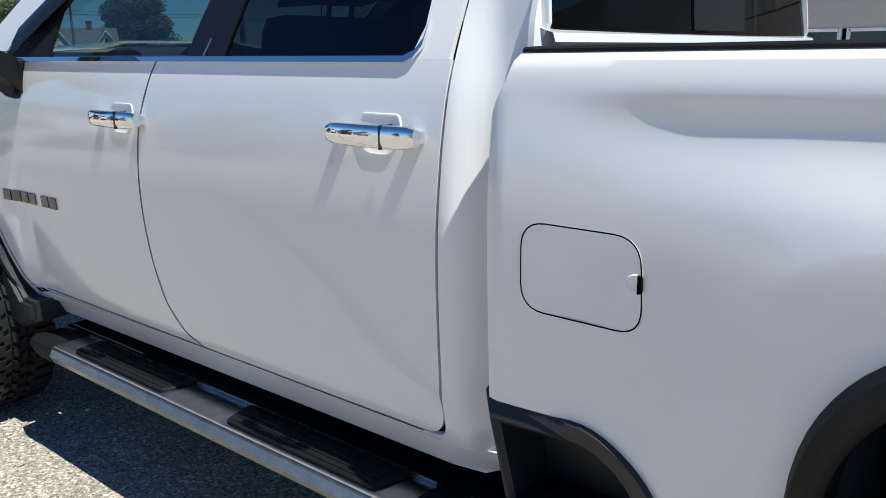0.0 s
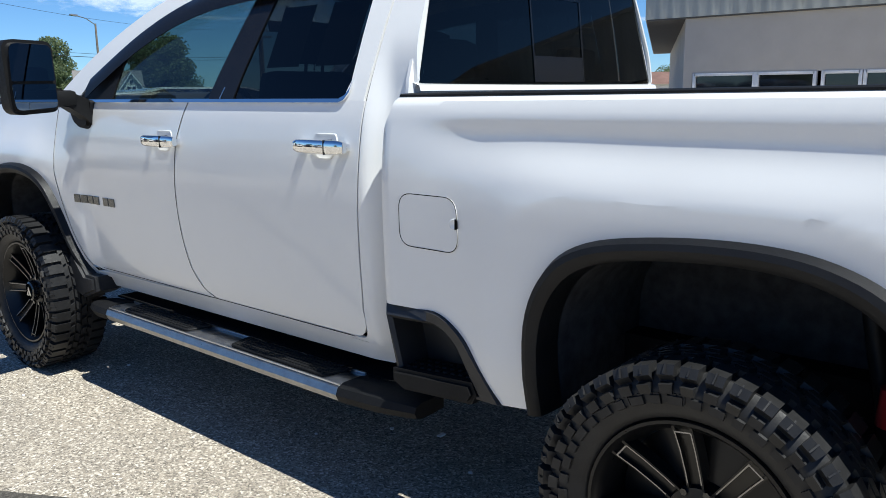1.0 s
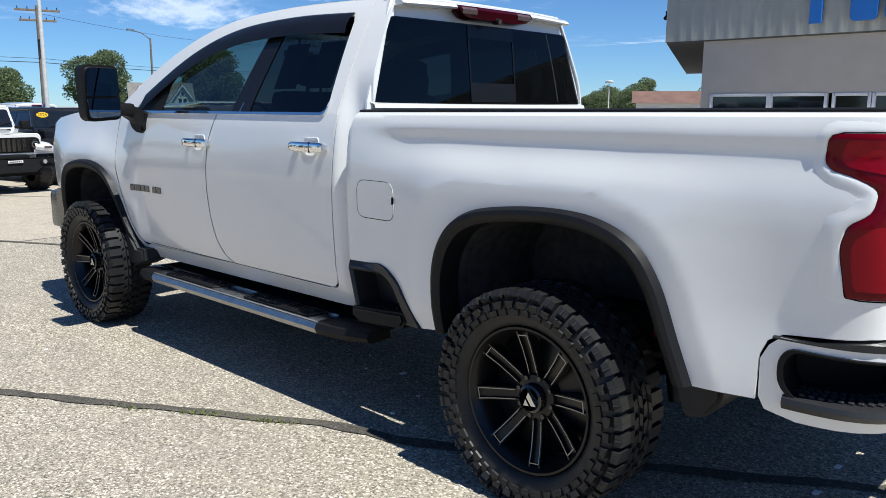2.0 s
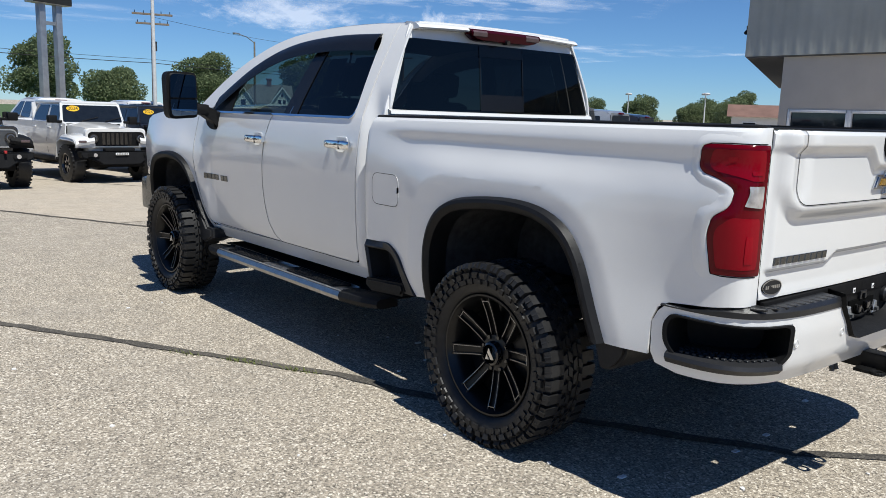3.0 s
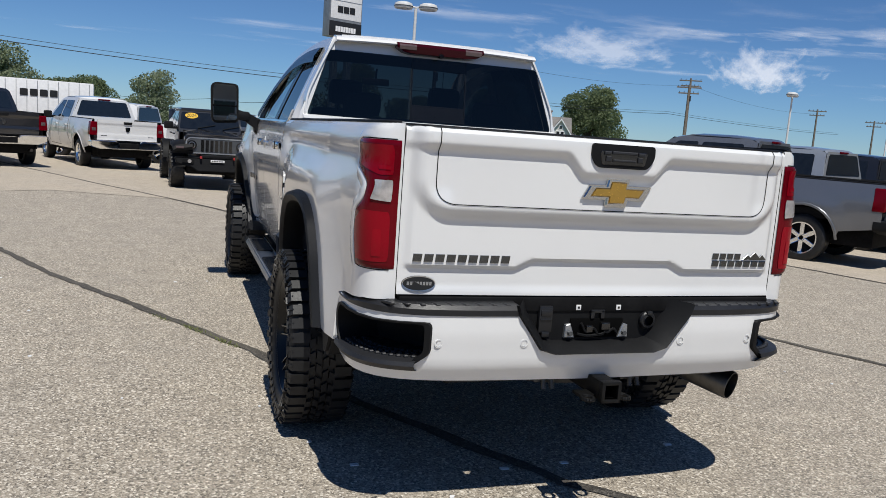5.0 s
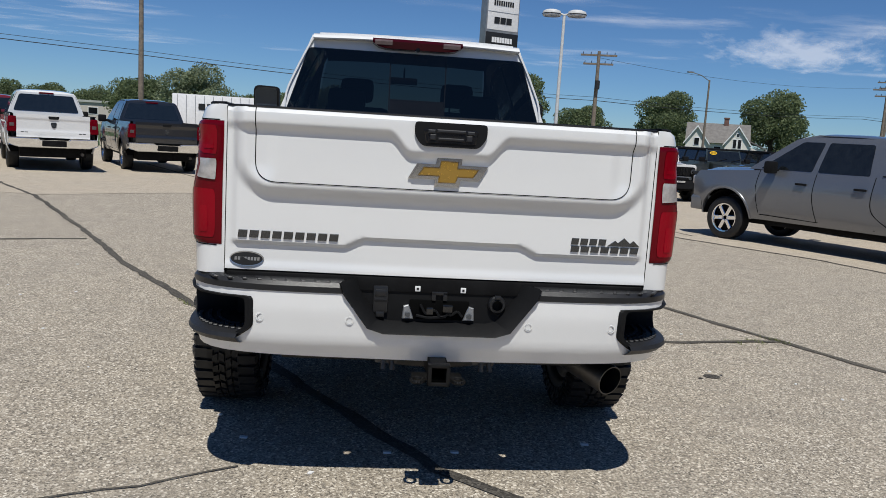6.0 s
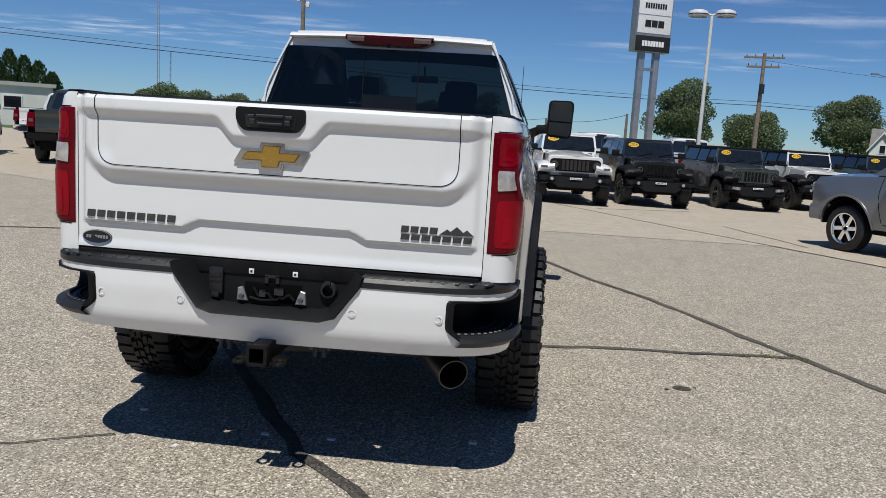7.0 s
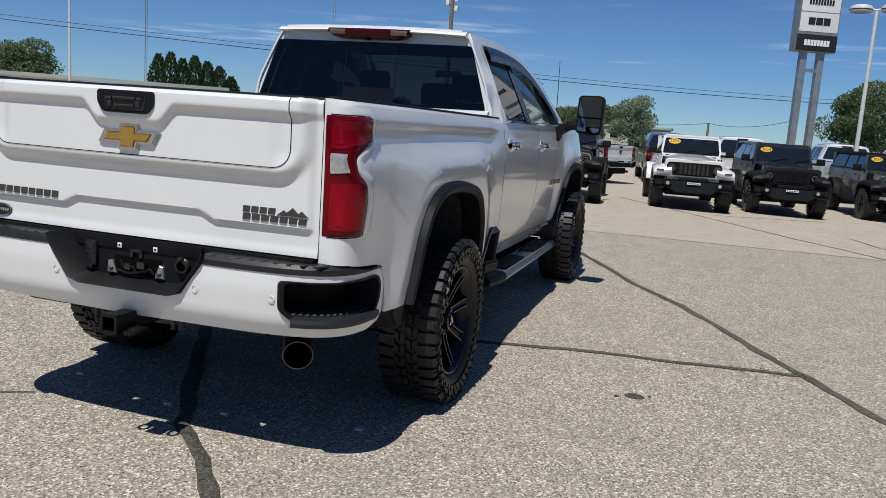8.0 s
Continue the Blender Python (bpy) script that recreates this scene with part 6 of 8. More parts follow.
def jeep(m, paint, words, roof_mat=None, pickup=False, flares=None, sticker=True):
    """A boxy off-roader; origin on the ground under the front axle, x ahead."""
    car = thing("off_roader", m @ Matrix.Scale(0.955, 4), words, "off-road car", "off-roaders in a row")
    P, B = M[paint], M["plastic"]
    fl = M[flares] if flares else B
    end = -2.45 if pickup else -3.62
    rear = -3.48 if pickup else -2.98
    stop = -4.35 if pickup else -3.62
    arch = [(rear + 0.50 * math.cos(a), 0.46 + 0.50 * math.sin(a)) for a in np.linspace(0.1, math.pi - 0.1, 13)]
    side = [(-0.52, 0.52), (-0.52, 1.30), (stop, 1.335), (stop, 0.62), (rear - 0.50, 0.60)] + list(reversed(arch)) + [(rear + 0.52, 0.52)]

    def put(u, v, lift=0.0):
        return (u, 0.775 - 0.03 * step(0.9, 0.55, v) - 0.02 * step(1.05, 1.33, v) + lift - 0.05 * step(-0.9, -0.5, u), v)

    for s in (1, -1):
        one = (lambda b: b) if s > 0 else flip_y
        part("body_side", one(sheet(side, put, 0.25, 0.12, 0.02, (0, 1, 0))), P, car)
        for x in (-0.60, -1.48, -2.40):
            part("door_gap", one(ribbon(bmesh.new(), [(x, 0.60), (x - 0.03, 0.9), (x, 1.31)], put, 0.007, 0.002)), M["seam"], car)
        for x in (-1.38, -2.28):
            bm = bmesh.new()
            box(bm, x, x + 0.16, put(x, 1.2)[1], put(x, 1.2)[1] + 0.035, 1.17, 1.205, 0.012)
            part("door_handle", one(bm), P, car)
        # upper side: windows and pillars
        up = lambda u, v, lift=0.0: (u, 0.757 - 0.15 * (v - 1.32) / 0.5 + lift, v)
        wins = [(-0.78, -1.42), (-1.54, -2.30)] + ([] if pickup else [(-2.42, -3.50)])
        for x0, x1 in wins:
            o = [(x0 - (0.0 if x0 < -1 else 0.02), 1.35), (x1, 1.35), (x1, 1.705), (x0 - (0.14 if x0 > -1 else 0.0), 1.705)]
            part("side_window", one(sheet(rounded([(*p, 0.03) for p in o], 3), up, 0.4, 0.3, 0.012, (0, 1, 0))), M["dark_pane"], car)
        top = roof_mat or "plastic"
        fr = [(-0.64, 1.31), (end, 1.32), (end, 1.755), (-0.88, 1.755)]
        part("window_surround", one(sheet(fr, lambda u, v: up(u, v, -0.008), 0.4, 0.3, 0.01, (0, 1, 0))), P if top == paint else B, car)
        # front wing
        bm = bmesh.new()
        prof = [(0.585, 0.875), (0.605, 0.94), (0.57, 1.010), (0.47, 1.055), (0.20, 1.08), (-0.30, 1.09), (-0.50, 1.00), (-0.58, 0.62)]
        rows = [[(x, y, z - dz) for x, z in prof] for y, dz in ((0.52, -0.025), (0.66, 0.0), (0.78, 0.010), (0.87, 0.030), (0.925, 0.068), (0.94, 0.13))]
        loft(bm, rows)
        loft(bm, [[(x * 0.93, 0.94, z - 0.07) for x, z in prof], [(x * 0.93, 0.50, z - 0.07) for x, z in prof]])
        bmesh.ops.recalc_face_normals(bm, faces=bm.faces)
        part("front_wing", one(bm), fl, car)
        bm = bmesh.new()
        box(bm, 0.55, 0.612, 0.70, 0.875, 0.915, 0.968, 0.02)
        part("turn_lamp", one(bm), M["lens_smoke"], car)
        bm = bmesh.new()
        rows = [[(rear + k * math.cos(a), y, 0.46 + k * math.sin(a)) for a in np.linspace(0.15, math.pi - 0.15, 11)] for k, y in ((0.54, 0.76), (0.54, 0.92), (0.51, 0.93), (0.49, 0.90), (0.49, 0.5))]
        loft(bm, rows)
        bmesh.ops.recalc_face_normals(bm, faces=bm.faces)
        part("rear_wing", one(bm), fl, car)
        bm = bmesh.new()
        box(bm, -0.74, -0.60, 0.84, 1.04, 1.31, 1.48, 0.03)
        box(bm, -0.70, -0.64, 0.72, 0.88, 1.31, 1.37, 0.01)
        part("door_mirror", one(bm), B, car)
        bm = bmesh.new()
        box(bm, -2.6, -0.75, 0.74, 0.84, 0.44, 0.54, 0.03)
        part("rock_rail", one(bm), B, car)
        bm = bmesh.new()
        rod(bm, (0.53, s * 0.535, 1.005), (0.572, s * 0.535, 1.005), 0.104, seg=24)
        hl = part("headlamp", bm, M["gloss_black"], car, "round headlamp")
        bm = bmesh.new()
        turned(bm, [(0.0, 0.012), (0.055, 0.008), (0.076, 0.0)], 20, "X")
        bmesh.ops.transform(bm, matrix=pose(0.572, s * 0.535, 1.005), verts=bm.verts)
        part("lamp_glass", bm, M["lamp_dim"], hl)
        bm = bmesh.new()
        rod(bm, (0.76, s * 0.60, 0.655), (0.80, s * 0.60, 0.655), 0.042, seg=16)
        part("fog_lamp", bm, M["lens_clear"], car)
        bm = bmesh.new()
        prism(bm, [(0.50, 0.685), (0.74, 0.70), (0.76, 0.63), (0.52, 0.605)], lambda u, v, d: (d, s * u, v), 0.778, 0.79)
        part("fog_surround", bm, M["alu"] if paint == "green_paint" else B, car)
    # bonnet, grille, bumper
    def hood(u, v):
        w = max(-0.62, min(0.62, v))      # past the edge the panel turns down to the wings
        return (u, w * (1.0 - 0.10 * (u + 0.6)) + 0.02 * (v - w), 1.318 - 0.062 * (u + 0.6) - 0.05 * max(0.0, u - 0.2) - 0.045 * abs(w / 0.62) ** 3 + 0.02 * step(0.36, 0.28, abs(v)) - abs(v - w))
    part("bonnet", sheet([(-0.66, -0.96), (0.46, -0.90), (0.50, -0.62), (0.54, 0), (0.50, 0.62), (0.46, 0.90), (-0.66, 0.96)], hood, 0.16, 0.0689, 0.02, (0, 0, 1)), P, car)
    bm = bmesh.new()
    prism(bm, rounded([(0.70, 1.235, 0.13), (-0.70, 1.235, 0.13), (-0.665, 0.80, 0.12), (0.665, 0.80, 0.12)], 6), lambda u, v, d: (d - 0.05 * u * u, u, v), 0.40, 0.548, 0.018)
    box(bm, -0.55, 0.42, -0.60, 0.60, 0.60, 1.05)
    grille = part("grille", bm, P, car)
    bm = bmesh.new()
    prism(bm, rounded([(0.655, 1.155, 0.13), (-0.655, 1.155, 0.13), (-0.625, 0.84, 0.12), (0.625, 0.84, 0.12)], 6), lambda u, v, d: (d - 0.04 * u * u, u, v), 0.50, 0.553, 0.004)
    part("grille_insert", bm, P if paint == "green_paint" else M["alu_dark"] if paint == "black_paint" else M["under"], grille, "dark grille insert")
    slat = rounded([(-0.033, 0.87, 0.014), (0.033, 0.87, 0.014), (0.033, 1.125, 0.014), (-0.033, 1.125, 0.014)], 3)
    for i in range(7):
        bm = bmesh.new()
        prism(bm, [(u + (i - 3) * 0.102, v) for u, v in slat], lambda u, v, d: (d, u, v), 0.53, 0.5560)
        part("grille_slot", bm, M["gloss_black"], grille)
    if paint in ("black_paint", "green_paint"):
        bm = bmesh.new()
        ring_ = rounded([(0.665, 1.165, 0.14), (-0.665, 1.165, 0.14), (-0.632, 0.832, 0.13), (0.632, 0.832, 0.13)], 7)
        ribbon(bm, ring_ + ring_[:1], lambda u, v, d: (0.556 - 0.04 * u * u + d, u, v), 0.014, 0.003)
        part("grille_trim", bm, M["alu_dark"] if paint == "green_paint" else M["alu"], grille)
    bm = bmesh.new()
    prism(bm, rounded([(0.90, 0.735, 0.03), (-0.90, 0.735, 0.03), (-0.88, 0.60, 0.04), (-0.55, 0.52, 0.04), (-0.42, 0.43, 0.03), (0.42, 0.43, 0.03), (0.55, 0.52, 0.04), (0.88, 0.60, 0.04)], 3), lambda u, v, d: (d - 0.06 * abs(u) ** 3, u, v), 0.58, 0.785, 0.022, 2)
    box(bm, 0.55, 0.70, -0.34, 0.34, 0.71, 0.80, 0.02)
    bump = part("front_bumper", bm, B, car)
    bm = bmesh.new()
    box(bm, 0.785, 0.793, -0.15, 0.15, 0.650, 0.700, 0.003)
    plate = part("dealer_plate", bm, M["white_flat"], bump)
    bm = bmesh.new()
    for i in range(7):
        box(bm, 0.792, 0.795, -0.125 + i * 0.037, -0.125 + i * 0.037 + 0.026, 0.663, 0.687)
    part("bars", bm, M["ink"], plate)
    if paint == "black_paint":
        for s in (1, -1):
            bm = bmesh.new()
            box(bm, 0.76, 0.83, s * 0.36 - 0.025, s * 0.36 + 0.025, 0.72, 0.775, 0.012)
            part("tow_hook", bm, M["red_part"], bump, "red tow hook")
    # windscreen and roof
    ws = lambda u, v, lift=0.0: (-0.64 - 0.20 * (v - 1.20) / 0.58 + lift * 0.94, u * (1 - 0.10 * (v - 1.2)), v + lift * 0.3)
    part("screen_frame", sheet([(-0.76, 1.25), (0.76, 1.25), (0.73, 1.768), (-0.73, 1.768)], ws, 0.3, 0.2, 0.03, (1, 0, 0)), P, car)
    scr = part("windscreen", sheet(rounded([(-0.70, 1.335, 0.04), (0.70, 1.335, 0.04), (0.68, 1.718, 0.05), (-0.68, 1.718, 0.05)], 4), lambda u, v: ws(u, v, 0.008), 0.3, 0.2, 0.004, (1, 0, 0)), M["dark_pane"], car)
    for s in (0.30, -0.28):
        bm = bmesh.new()
        rod(bm, ws(s, 1.35, 0.02), ws(s + 0.40, 1.44, 0.02), 0.012, seg=6)
        part("wiper", bm, B, scr)
    if sticker:
        bm = bmesh.new()
        el = [(-0.44 + 0.155 * math.cos(a), 1.638 + 0.066 * math.sin(a)) for a in np.linspace(0, 2 * math.pi, 28, endpoint=False)]
        bm.faces.new([bm.verts.new(ws(u, v, 0.012)) for u, v in el])
        st = part("year_sticker", bm, M["yellow"], scr, "yellow oval year sticker")
        tilt = math.degrees(math.atan2(0.20, 0.58))
        year_text(st, Matrix.Translation(ws(-0.44, 1.638, 0.015)) @ pose(0, 0, 0, 0, 0, 90) @ pose(0, 0, 0, 90 - tilt, 0, 0), 0.115)
    bm = bmesh.new()
    box(bm, end, -0.82, -0.66, 0.66, 1.733, 1.815, 0.035)
    part("roof", bm, M[roof_mat or "plastic"], car)
    bm = bmesh.new()
    if pickup:
        box(bm, -2.47, -2.40, -0.74, 0.74, 0.6, 1.755, 0.02)
        box(bm, -4.36, -4.28, -0.74, 0.74, 0.62, 1.33, 0.02)
        box(bm, -4.3, -2.5, -0.70, 0.70, 0.80, 0.86)
    else:
        box(bm, -3.66, -3.58, -0.72, 0.72, 0.60, 1.755, 0.03)
    part("rear_wall", bm, P, car)
    bm = bmesh.new()
    # frame box made deeper than it is: dark fill for the shade below
    box(bm, stop + 0.1, 0.5, -0.62, 0.62, 0.36, 0.60, 0.02)
    rod(bm, (0, -0.75, 0.41), (0, 0.75, 0.41), 0.05, seg=10)
    rod(bm, (rear, -0.75, 0.41), (rear, 0.75, 0.41), 0.05, seg=10)
    box(bm, -0.7, -0.64, -0.62, 0.62, 0.6, 1.3)
    part("chassis", bm, M["under"], car)
    put_wheels(car, [(0, 0.80), (0, -0.80), (rear, 0.80), (rear, -0.80)], 0.425, JEEP_TYRE, JEEP_RIM, JEEP_DISC)
    return car


def pickup(m, paint, words, chrome=True, group="parked pickups", badge=True):
    """A crew cab pickup; origin on the ground under the rear axle, x ahead."""
    car = thing("pickup_truck", m, words, "pickup truck", group)
    P, B = M[paint], M["plastic"]
    bright = M["chrome"] if chrome else B
    wb = 3.66
    arc = lambda cx, r=0.50, z0=0.42: [(cx + r * math.cos(a), z0 + r * 0.98 * math.sin(a)) for a in np.linspace(0.0, math.pi, 15)]
    side = [(-1.14, 0.66), (-0.56, 0.56)] + list(reversed(arc(0))) + [(0.58, 0.45), (wb - 0.58, 0.43)] + list(reversed(arc(wb))) + [(4.30, 0.55), (4.42, 0.66), (4.42, 1.06), (4.30, 1.19), (3.0, 1.28), (0.95, 1.32), (-1.14, 1.33)]
    S = curve_at([(0.42, 0.88), (0.55, 0.93), (0.75, 0.965), (1.0, 0.975), (1.2, 0.955), (1.34, 0.92)])

    def put(u, v, lift=0.0):
        fl = 0.030 * sum(step(0.28, 0.06, math.hypot(u - c, v - 0.42) - 0.5) for c in (0, wb))
        return (u, S(v) + fl - 0.13 * max(0, u - 3.75) ** 2 - 0.015 * step(1.02, 0.92, u) * step(0.84, 0.94, u) + lift, v)

    GH = curve_at([(1.28, 0.90), (1.45, 0.85), (1.65, 0.775), (1.85, 0.69), (1.95, 0.62)])
    up = lambda u, v, lift=0.0: (u, GH(v) + lift, v)
    for s in (1, -1):
        one = (lambda b: b) if s > 0 else flip_y
        part("body_side", one(sheet(side, put, 0.10, 0.07, 0.015, (0, 1, 0))), P, car)
        for line in ([(3.02, 1.28), (3.06, 0.95), (2.98, 0.55)], [(1.98, 1.30), (2.0, 0.9), (1.90, 0.50)], [(1.02, 1.31), (1.02, 0.80), (0.72, 0.55)], [(0.93, 1.31), (0.93, 0.60)], [(2.96, 0.52), (0.95, 0.50)]):
            part("shut_line", one(ribbon(bmesh.new(), spline(line, 6) if len(line) > 2 else line, put, 0.006, 0.002)), M["seam"], car)
        for x in (2.12, 1.12):
            bm = bmesh.new()
            box(bm, x, x + 0.19, put(x, 1.08)[1] - 0.005, put(x, 1.08)[1] + 0.04, 1.085, 1.12, 0.012)
            part("door_handle", one(bm), B if paint == "grey_paint" else P, car)
        frame_ = [(0.90, 1.29), (0.98, 1.84), (1.15, 1.90), (2.2, 1.92), (2.55, 1.83), (3.28, 1.29)]
        part("window_frame", one(sheet(frame_, up, 0.2, 0.1, 0.015, (0, 1, 0))), P, car)
        for o in ([(3.05, 1.315), (2.10, 1.315), (2.02, 1.80), (2.40, 1.795)], [(2.00, 1.315), (1.14, 1.315), (1.20, 1.80), (1.94, 1.80)]):
            part("side_window", one(sheet(rounded([(*p, 0.04) for p in o], 3), lambda u, v: up(u, v, 0.006), 0.3, 0.15, 0.006, (0, 1, 0))), M["dark_pane"], car)
        for c in (0, wb):
            bm = bmesh.new()
            loft(bm, [[(x, y, z) for x, z in arc(c, 0.47)] for y in (0.93, 0.45)])
            part("wheel_well", one(bm), M["under"], car)
        for c in (0, wb):
            bm = bmesh.new()
            loft(bm, [[put(*p, lf) for p in arc(c, r)] for r, lf in ((0.545, 0.002), (0.535, 0.014), (0.505, 0.014), (0.495, -0.02))])
            bmesh.ops.recalc_face_normals(bm, faces=bm.faces)
            part("arch_lip", one(bm), P, car)
        bm = bmesh.new()
        box(bm, 2.66, 2.80, 0.98, 1.20, 1.24, 1.45, 0.045)
        box(bm, 2.70, 2.78, 0.88, 1.02, 1.25, 1.32, 0.015)
        part("door_mirror", one(bm), B, car)
        bm = bmesh.new()
        prism(bm, rounded([(0.955, 1.275, 0.02), (0.785, 1.275, 0.02), (0.785, 0.92, 0.02), (0.988, 0.92, 0.02)], 3), lambda u, v, d: (d, u, v), -1.185, -0.985, 0.016)
        tl = part("tail_lamp", one(bm), M["lens"], car, "red tail lamp")
        bm = bmesh.new()
        box(bm, -1.19, -1.17, 0.83, 0.93, 1.04, 1.12, 0.008)
        part("reversing_lens", one(bm), M["lens_smoke"], tl)
        bm = bmesh.new()
        box(bm, 4.36, 4.50, 0.60, 0.88, 0.92, 1.09, 0.04)
        part("headlamp", one(bm), M["lens_clear"], car)
        bm = bmesh.new()
        rows = [[(x, 0.90 + dy, 1.33 + dz) for dy, dz in ((0.025, -0.004), (0.02, 0.014), (-0.04, 0.016), (-0.05, -0.01))] for x in (0.93, -1.14)]
        loft(bm, rows)
        part("bed_rail_cap", one(bm), B, car)
    # tailgate with a pressed line and recess
    def gate_(u, v):
        return (-1.165 - 0.016 * step(1.20, 1.24, v) - 0.010 * step(0.98, 0.95, v) * step(0.84, 0.88, v), u, v)
    tg = part("tailgate", sheet([(-0.79, 0.80), (0.79, 0.80), (0.79, 1.335), (-0.79, 1.335)], gate_, 0.2, 0.025, 0.03, (-1, 0, 0)), P, car)
    bm = bmesh.new()
    prism(bm, rounded([(0.12, 1.30, 0.02), (-0.12, 1.30, 0.02), (-0.10, 1.23, 0.02), (0.10, 1.23, 0.02)], 3), lambda u, v, d: (-d, u, v), 1.178, 1.190, 0.003)
    part("tailgate_handle", bm, B, tg)
    if badge:
        bm = bmesh.new()
        prism(bm, rounded([(-0.065, 1.16, 0.03), (0.065, 1.16, 0.03), (0.05, 1.05, 0.03), (0.0, 1.02, 0.02), (-0.05, 1.05, 0.03)], 3), lambda u, v, d: (-d, u, v), 1.163, 1.182, 0.003)
        part("badge", bm, M["dark_chrome"], tg)
        bm = bmesh.new()
        for y in (0.66, 0.58, -0.58, -0.66):
            box(bm, -1.176, -1.165, y - 0.035, y + 0.035, 0.905, 0.925, 0.003)
        part("name_bar", bm, M["dark_chrome"], tg)
    bm = bmesh.new()
    prism(bm, rounded([(0.97, 0.79, 0.03), (0.35, 0.79), (0.30, 0.75), (-0.30, 0.75), (-0.35, 0.79), (-0.97, 0.79, 0.03), (-0.97, 0.63, 0.04), (-0.75, 0.57), (0.75, 0.57), (0.97, 0.63, 0.04)], 3), lambda u, v, d: (-d + 0.10 * abs(u) ** 4, u, v), 1.10, 1.34, 0.02, 2)
    rb = part("rear_bumper", bm, bright, car)
    bm = bmesh.new()
    box(bm, -1.355, -1.33, -0.26, 0.26, 0.60, 0.74, 0.01)
    part("plate_recess", bm, M["under"], rb)
    # cab shell
    bm = bmesh.new()
    rows = []
    for x, zc, w in ((0.96, 1.86, 0.64), (1.05, 1.925, 0.66), (1.5, 1.955, 0.67), (2.1, 1.955, 0.67), (2.5, 1.90, 0.66), (2.62, 1.855, 0.65)):
        rows.append([(x, w * t, zc - 0.05 * abs(t) ** 4) for t in np.linspace(-1, 1, 13)])
    loft(bm, rows)
    bmesh.ops.recalc_face_normals(bm, faces=bm.faces)
    part("roof", bm, P, car)
    part("cab_back", sheet([(-0.86, 1.0), (0.86, 1.0), (0.88, 1.34), (0.66, 1.87), (-0.66, 1.87), (-0.88, 1.34)], lambda u, v: (0.90 + 0.11 * (v - 1.3), u, v), 0.4, 0.4, 0.01, (-1, 0, 0)), P, car)
    part("back_glass", sheet(rounded([(-0.76, 1.40, 0.05), (0.76, 1.40, 0.05), (0.62, 1.82, 0.05), (-0.62, 1.82, 0.05)], 4), lambda u, v: (0.89 + 0.11 * (v - 1.3), u, v), 0.4, 0.4, 0.006, (-1, 0, 0)), M["dark_pane"], car)
    bm = bmesh.new()
    box(bm, 0.925, 0.96, -0.17, 0.17, 1.845, 1.885, 0.01)
    part("high_brake_lamp", bm, M["lens"], car)
    part("windscreen", sheet([(-0.80, 1.27), (0.80, 1.27), (0.64, 1.86), (-0.64, 1.86)], lambda u, v: (3.34 - 1.25 * (v - 1.27) - 0.12 * u * u, u, v), 0.2, 0.2, 0.006, (1, 0, 0.5)), M["dark_pane"], car)
    part("bonnet", sheet([(3.05, -0.88), (4.32, -0.80), (4.45, 0), (4.32, 0.80), (3.05, 0.88)], lambda u, v: (u, v, 1.30 - 0.045 * (u - 3.0) - 0.05 * max(0, u - 4.0) - 0.07 * abs(v / 0.88) ** 4 + 0.03 * step(0.5, 0.35, abs(v))), 0.16, 0.12, 0.015, (0, 0, 1)), P, car)
    bm = bmesh.new()
    box(bm, 4.36, 4.46, -0.82, 0.82, 0.68, 1.16, 0.05)
    part("grille", bm, M["gloss_black"], car)
    bm = bmesh.new()
    prism(bm, rounded([(0.96, 0.72, 0.05), (-0.96, 0.72, 0.05), (-0.94, 0.46, 0.05), (0.94, 0.46, 0.05)], 3), lambda u, v, d: (d - 0.16 * abs(u) ** 4, u, v), 4.30, 4.56, 0.02, 2)
    part("front_bumper", bm, bright if paint != "grey_paint" else P, car)
    bm = bmesh.new()
    # lowest box is added dark in place of the shade under the body
    box(bm, -1.0, 4.2, -0.72, 0.72, 0.33, 0.62, 0.03)
    for x in (0, wb):
        rod(bm, (x, -0.8, 0.40), (x, 0.8, 0.40), 0.05, seg=10)
    box(bm, -1.10, 0.9, -0.84, 0.84, 0.72, 0.80)
    box(bm, -1.10, 0.9, -0.90, -0.84, 0.72, 1.32)
    box(bm, -1.10, 0.9, 0.84, 0.90, 0.72, 1.32)
    part("chassis", bm, M["under"], car)
    bm = bmesh.new()
    rod(bm, (-1.15, -0.62, 0.42), (-0.7, -0.60, 0.44), 0.04, seg=12)
    part("exhaust_tip", bm, M["exhaust"], car)
    put_wheels(car, [(0, 0.83), (0, -0.83), (wb, 0.83), (wb, -0.83)], 0.380, PICK_TYRE, PICK_RIM, PICK_DISC)
    return car


# row of off-roaders facing the lot
jeep(spot(-14.15, 1.54, 4), "black_paint", "black off-roader with red tow hooks and a yellow year sticker", "black_paint")
jeep(spot(-15.40, 4.36, 6), "white2", "white off-road pickup with black grille and a yellow year sticker", "white2", pickup=True, flares="white2")
jeep(spot(-16.85, 6.58, 7), "navy_paint", "blue-black off-roader with black bumper and a yellow year sticker", "navy_paint")
jeep(spot(-18.70, 9.48, 8), "green_paint", "grey-green off-roader with bright fog lamp rings and a yellow year sticker", "plastic")
jeep(spot(-20.19, 11.92, 8), "white2", "white off-roader with black wings and a yellow year sticker", "plastic", flares="plastic")
jeep(spot(-22.08, 15.0, 6), "green_paint", "dark grey off-roader with a yellow year sticker", "plastic")
jeep(spot(-23.02, 17.9, 6), "black_paint", "black off-roader at the row's end", "plastic", sticker=False)

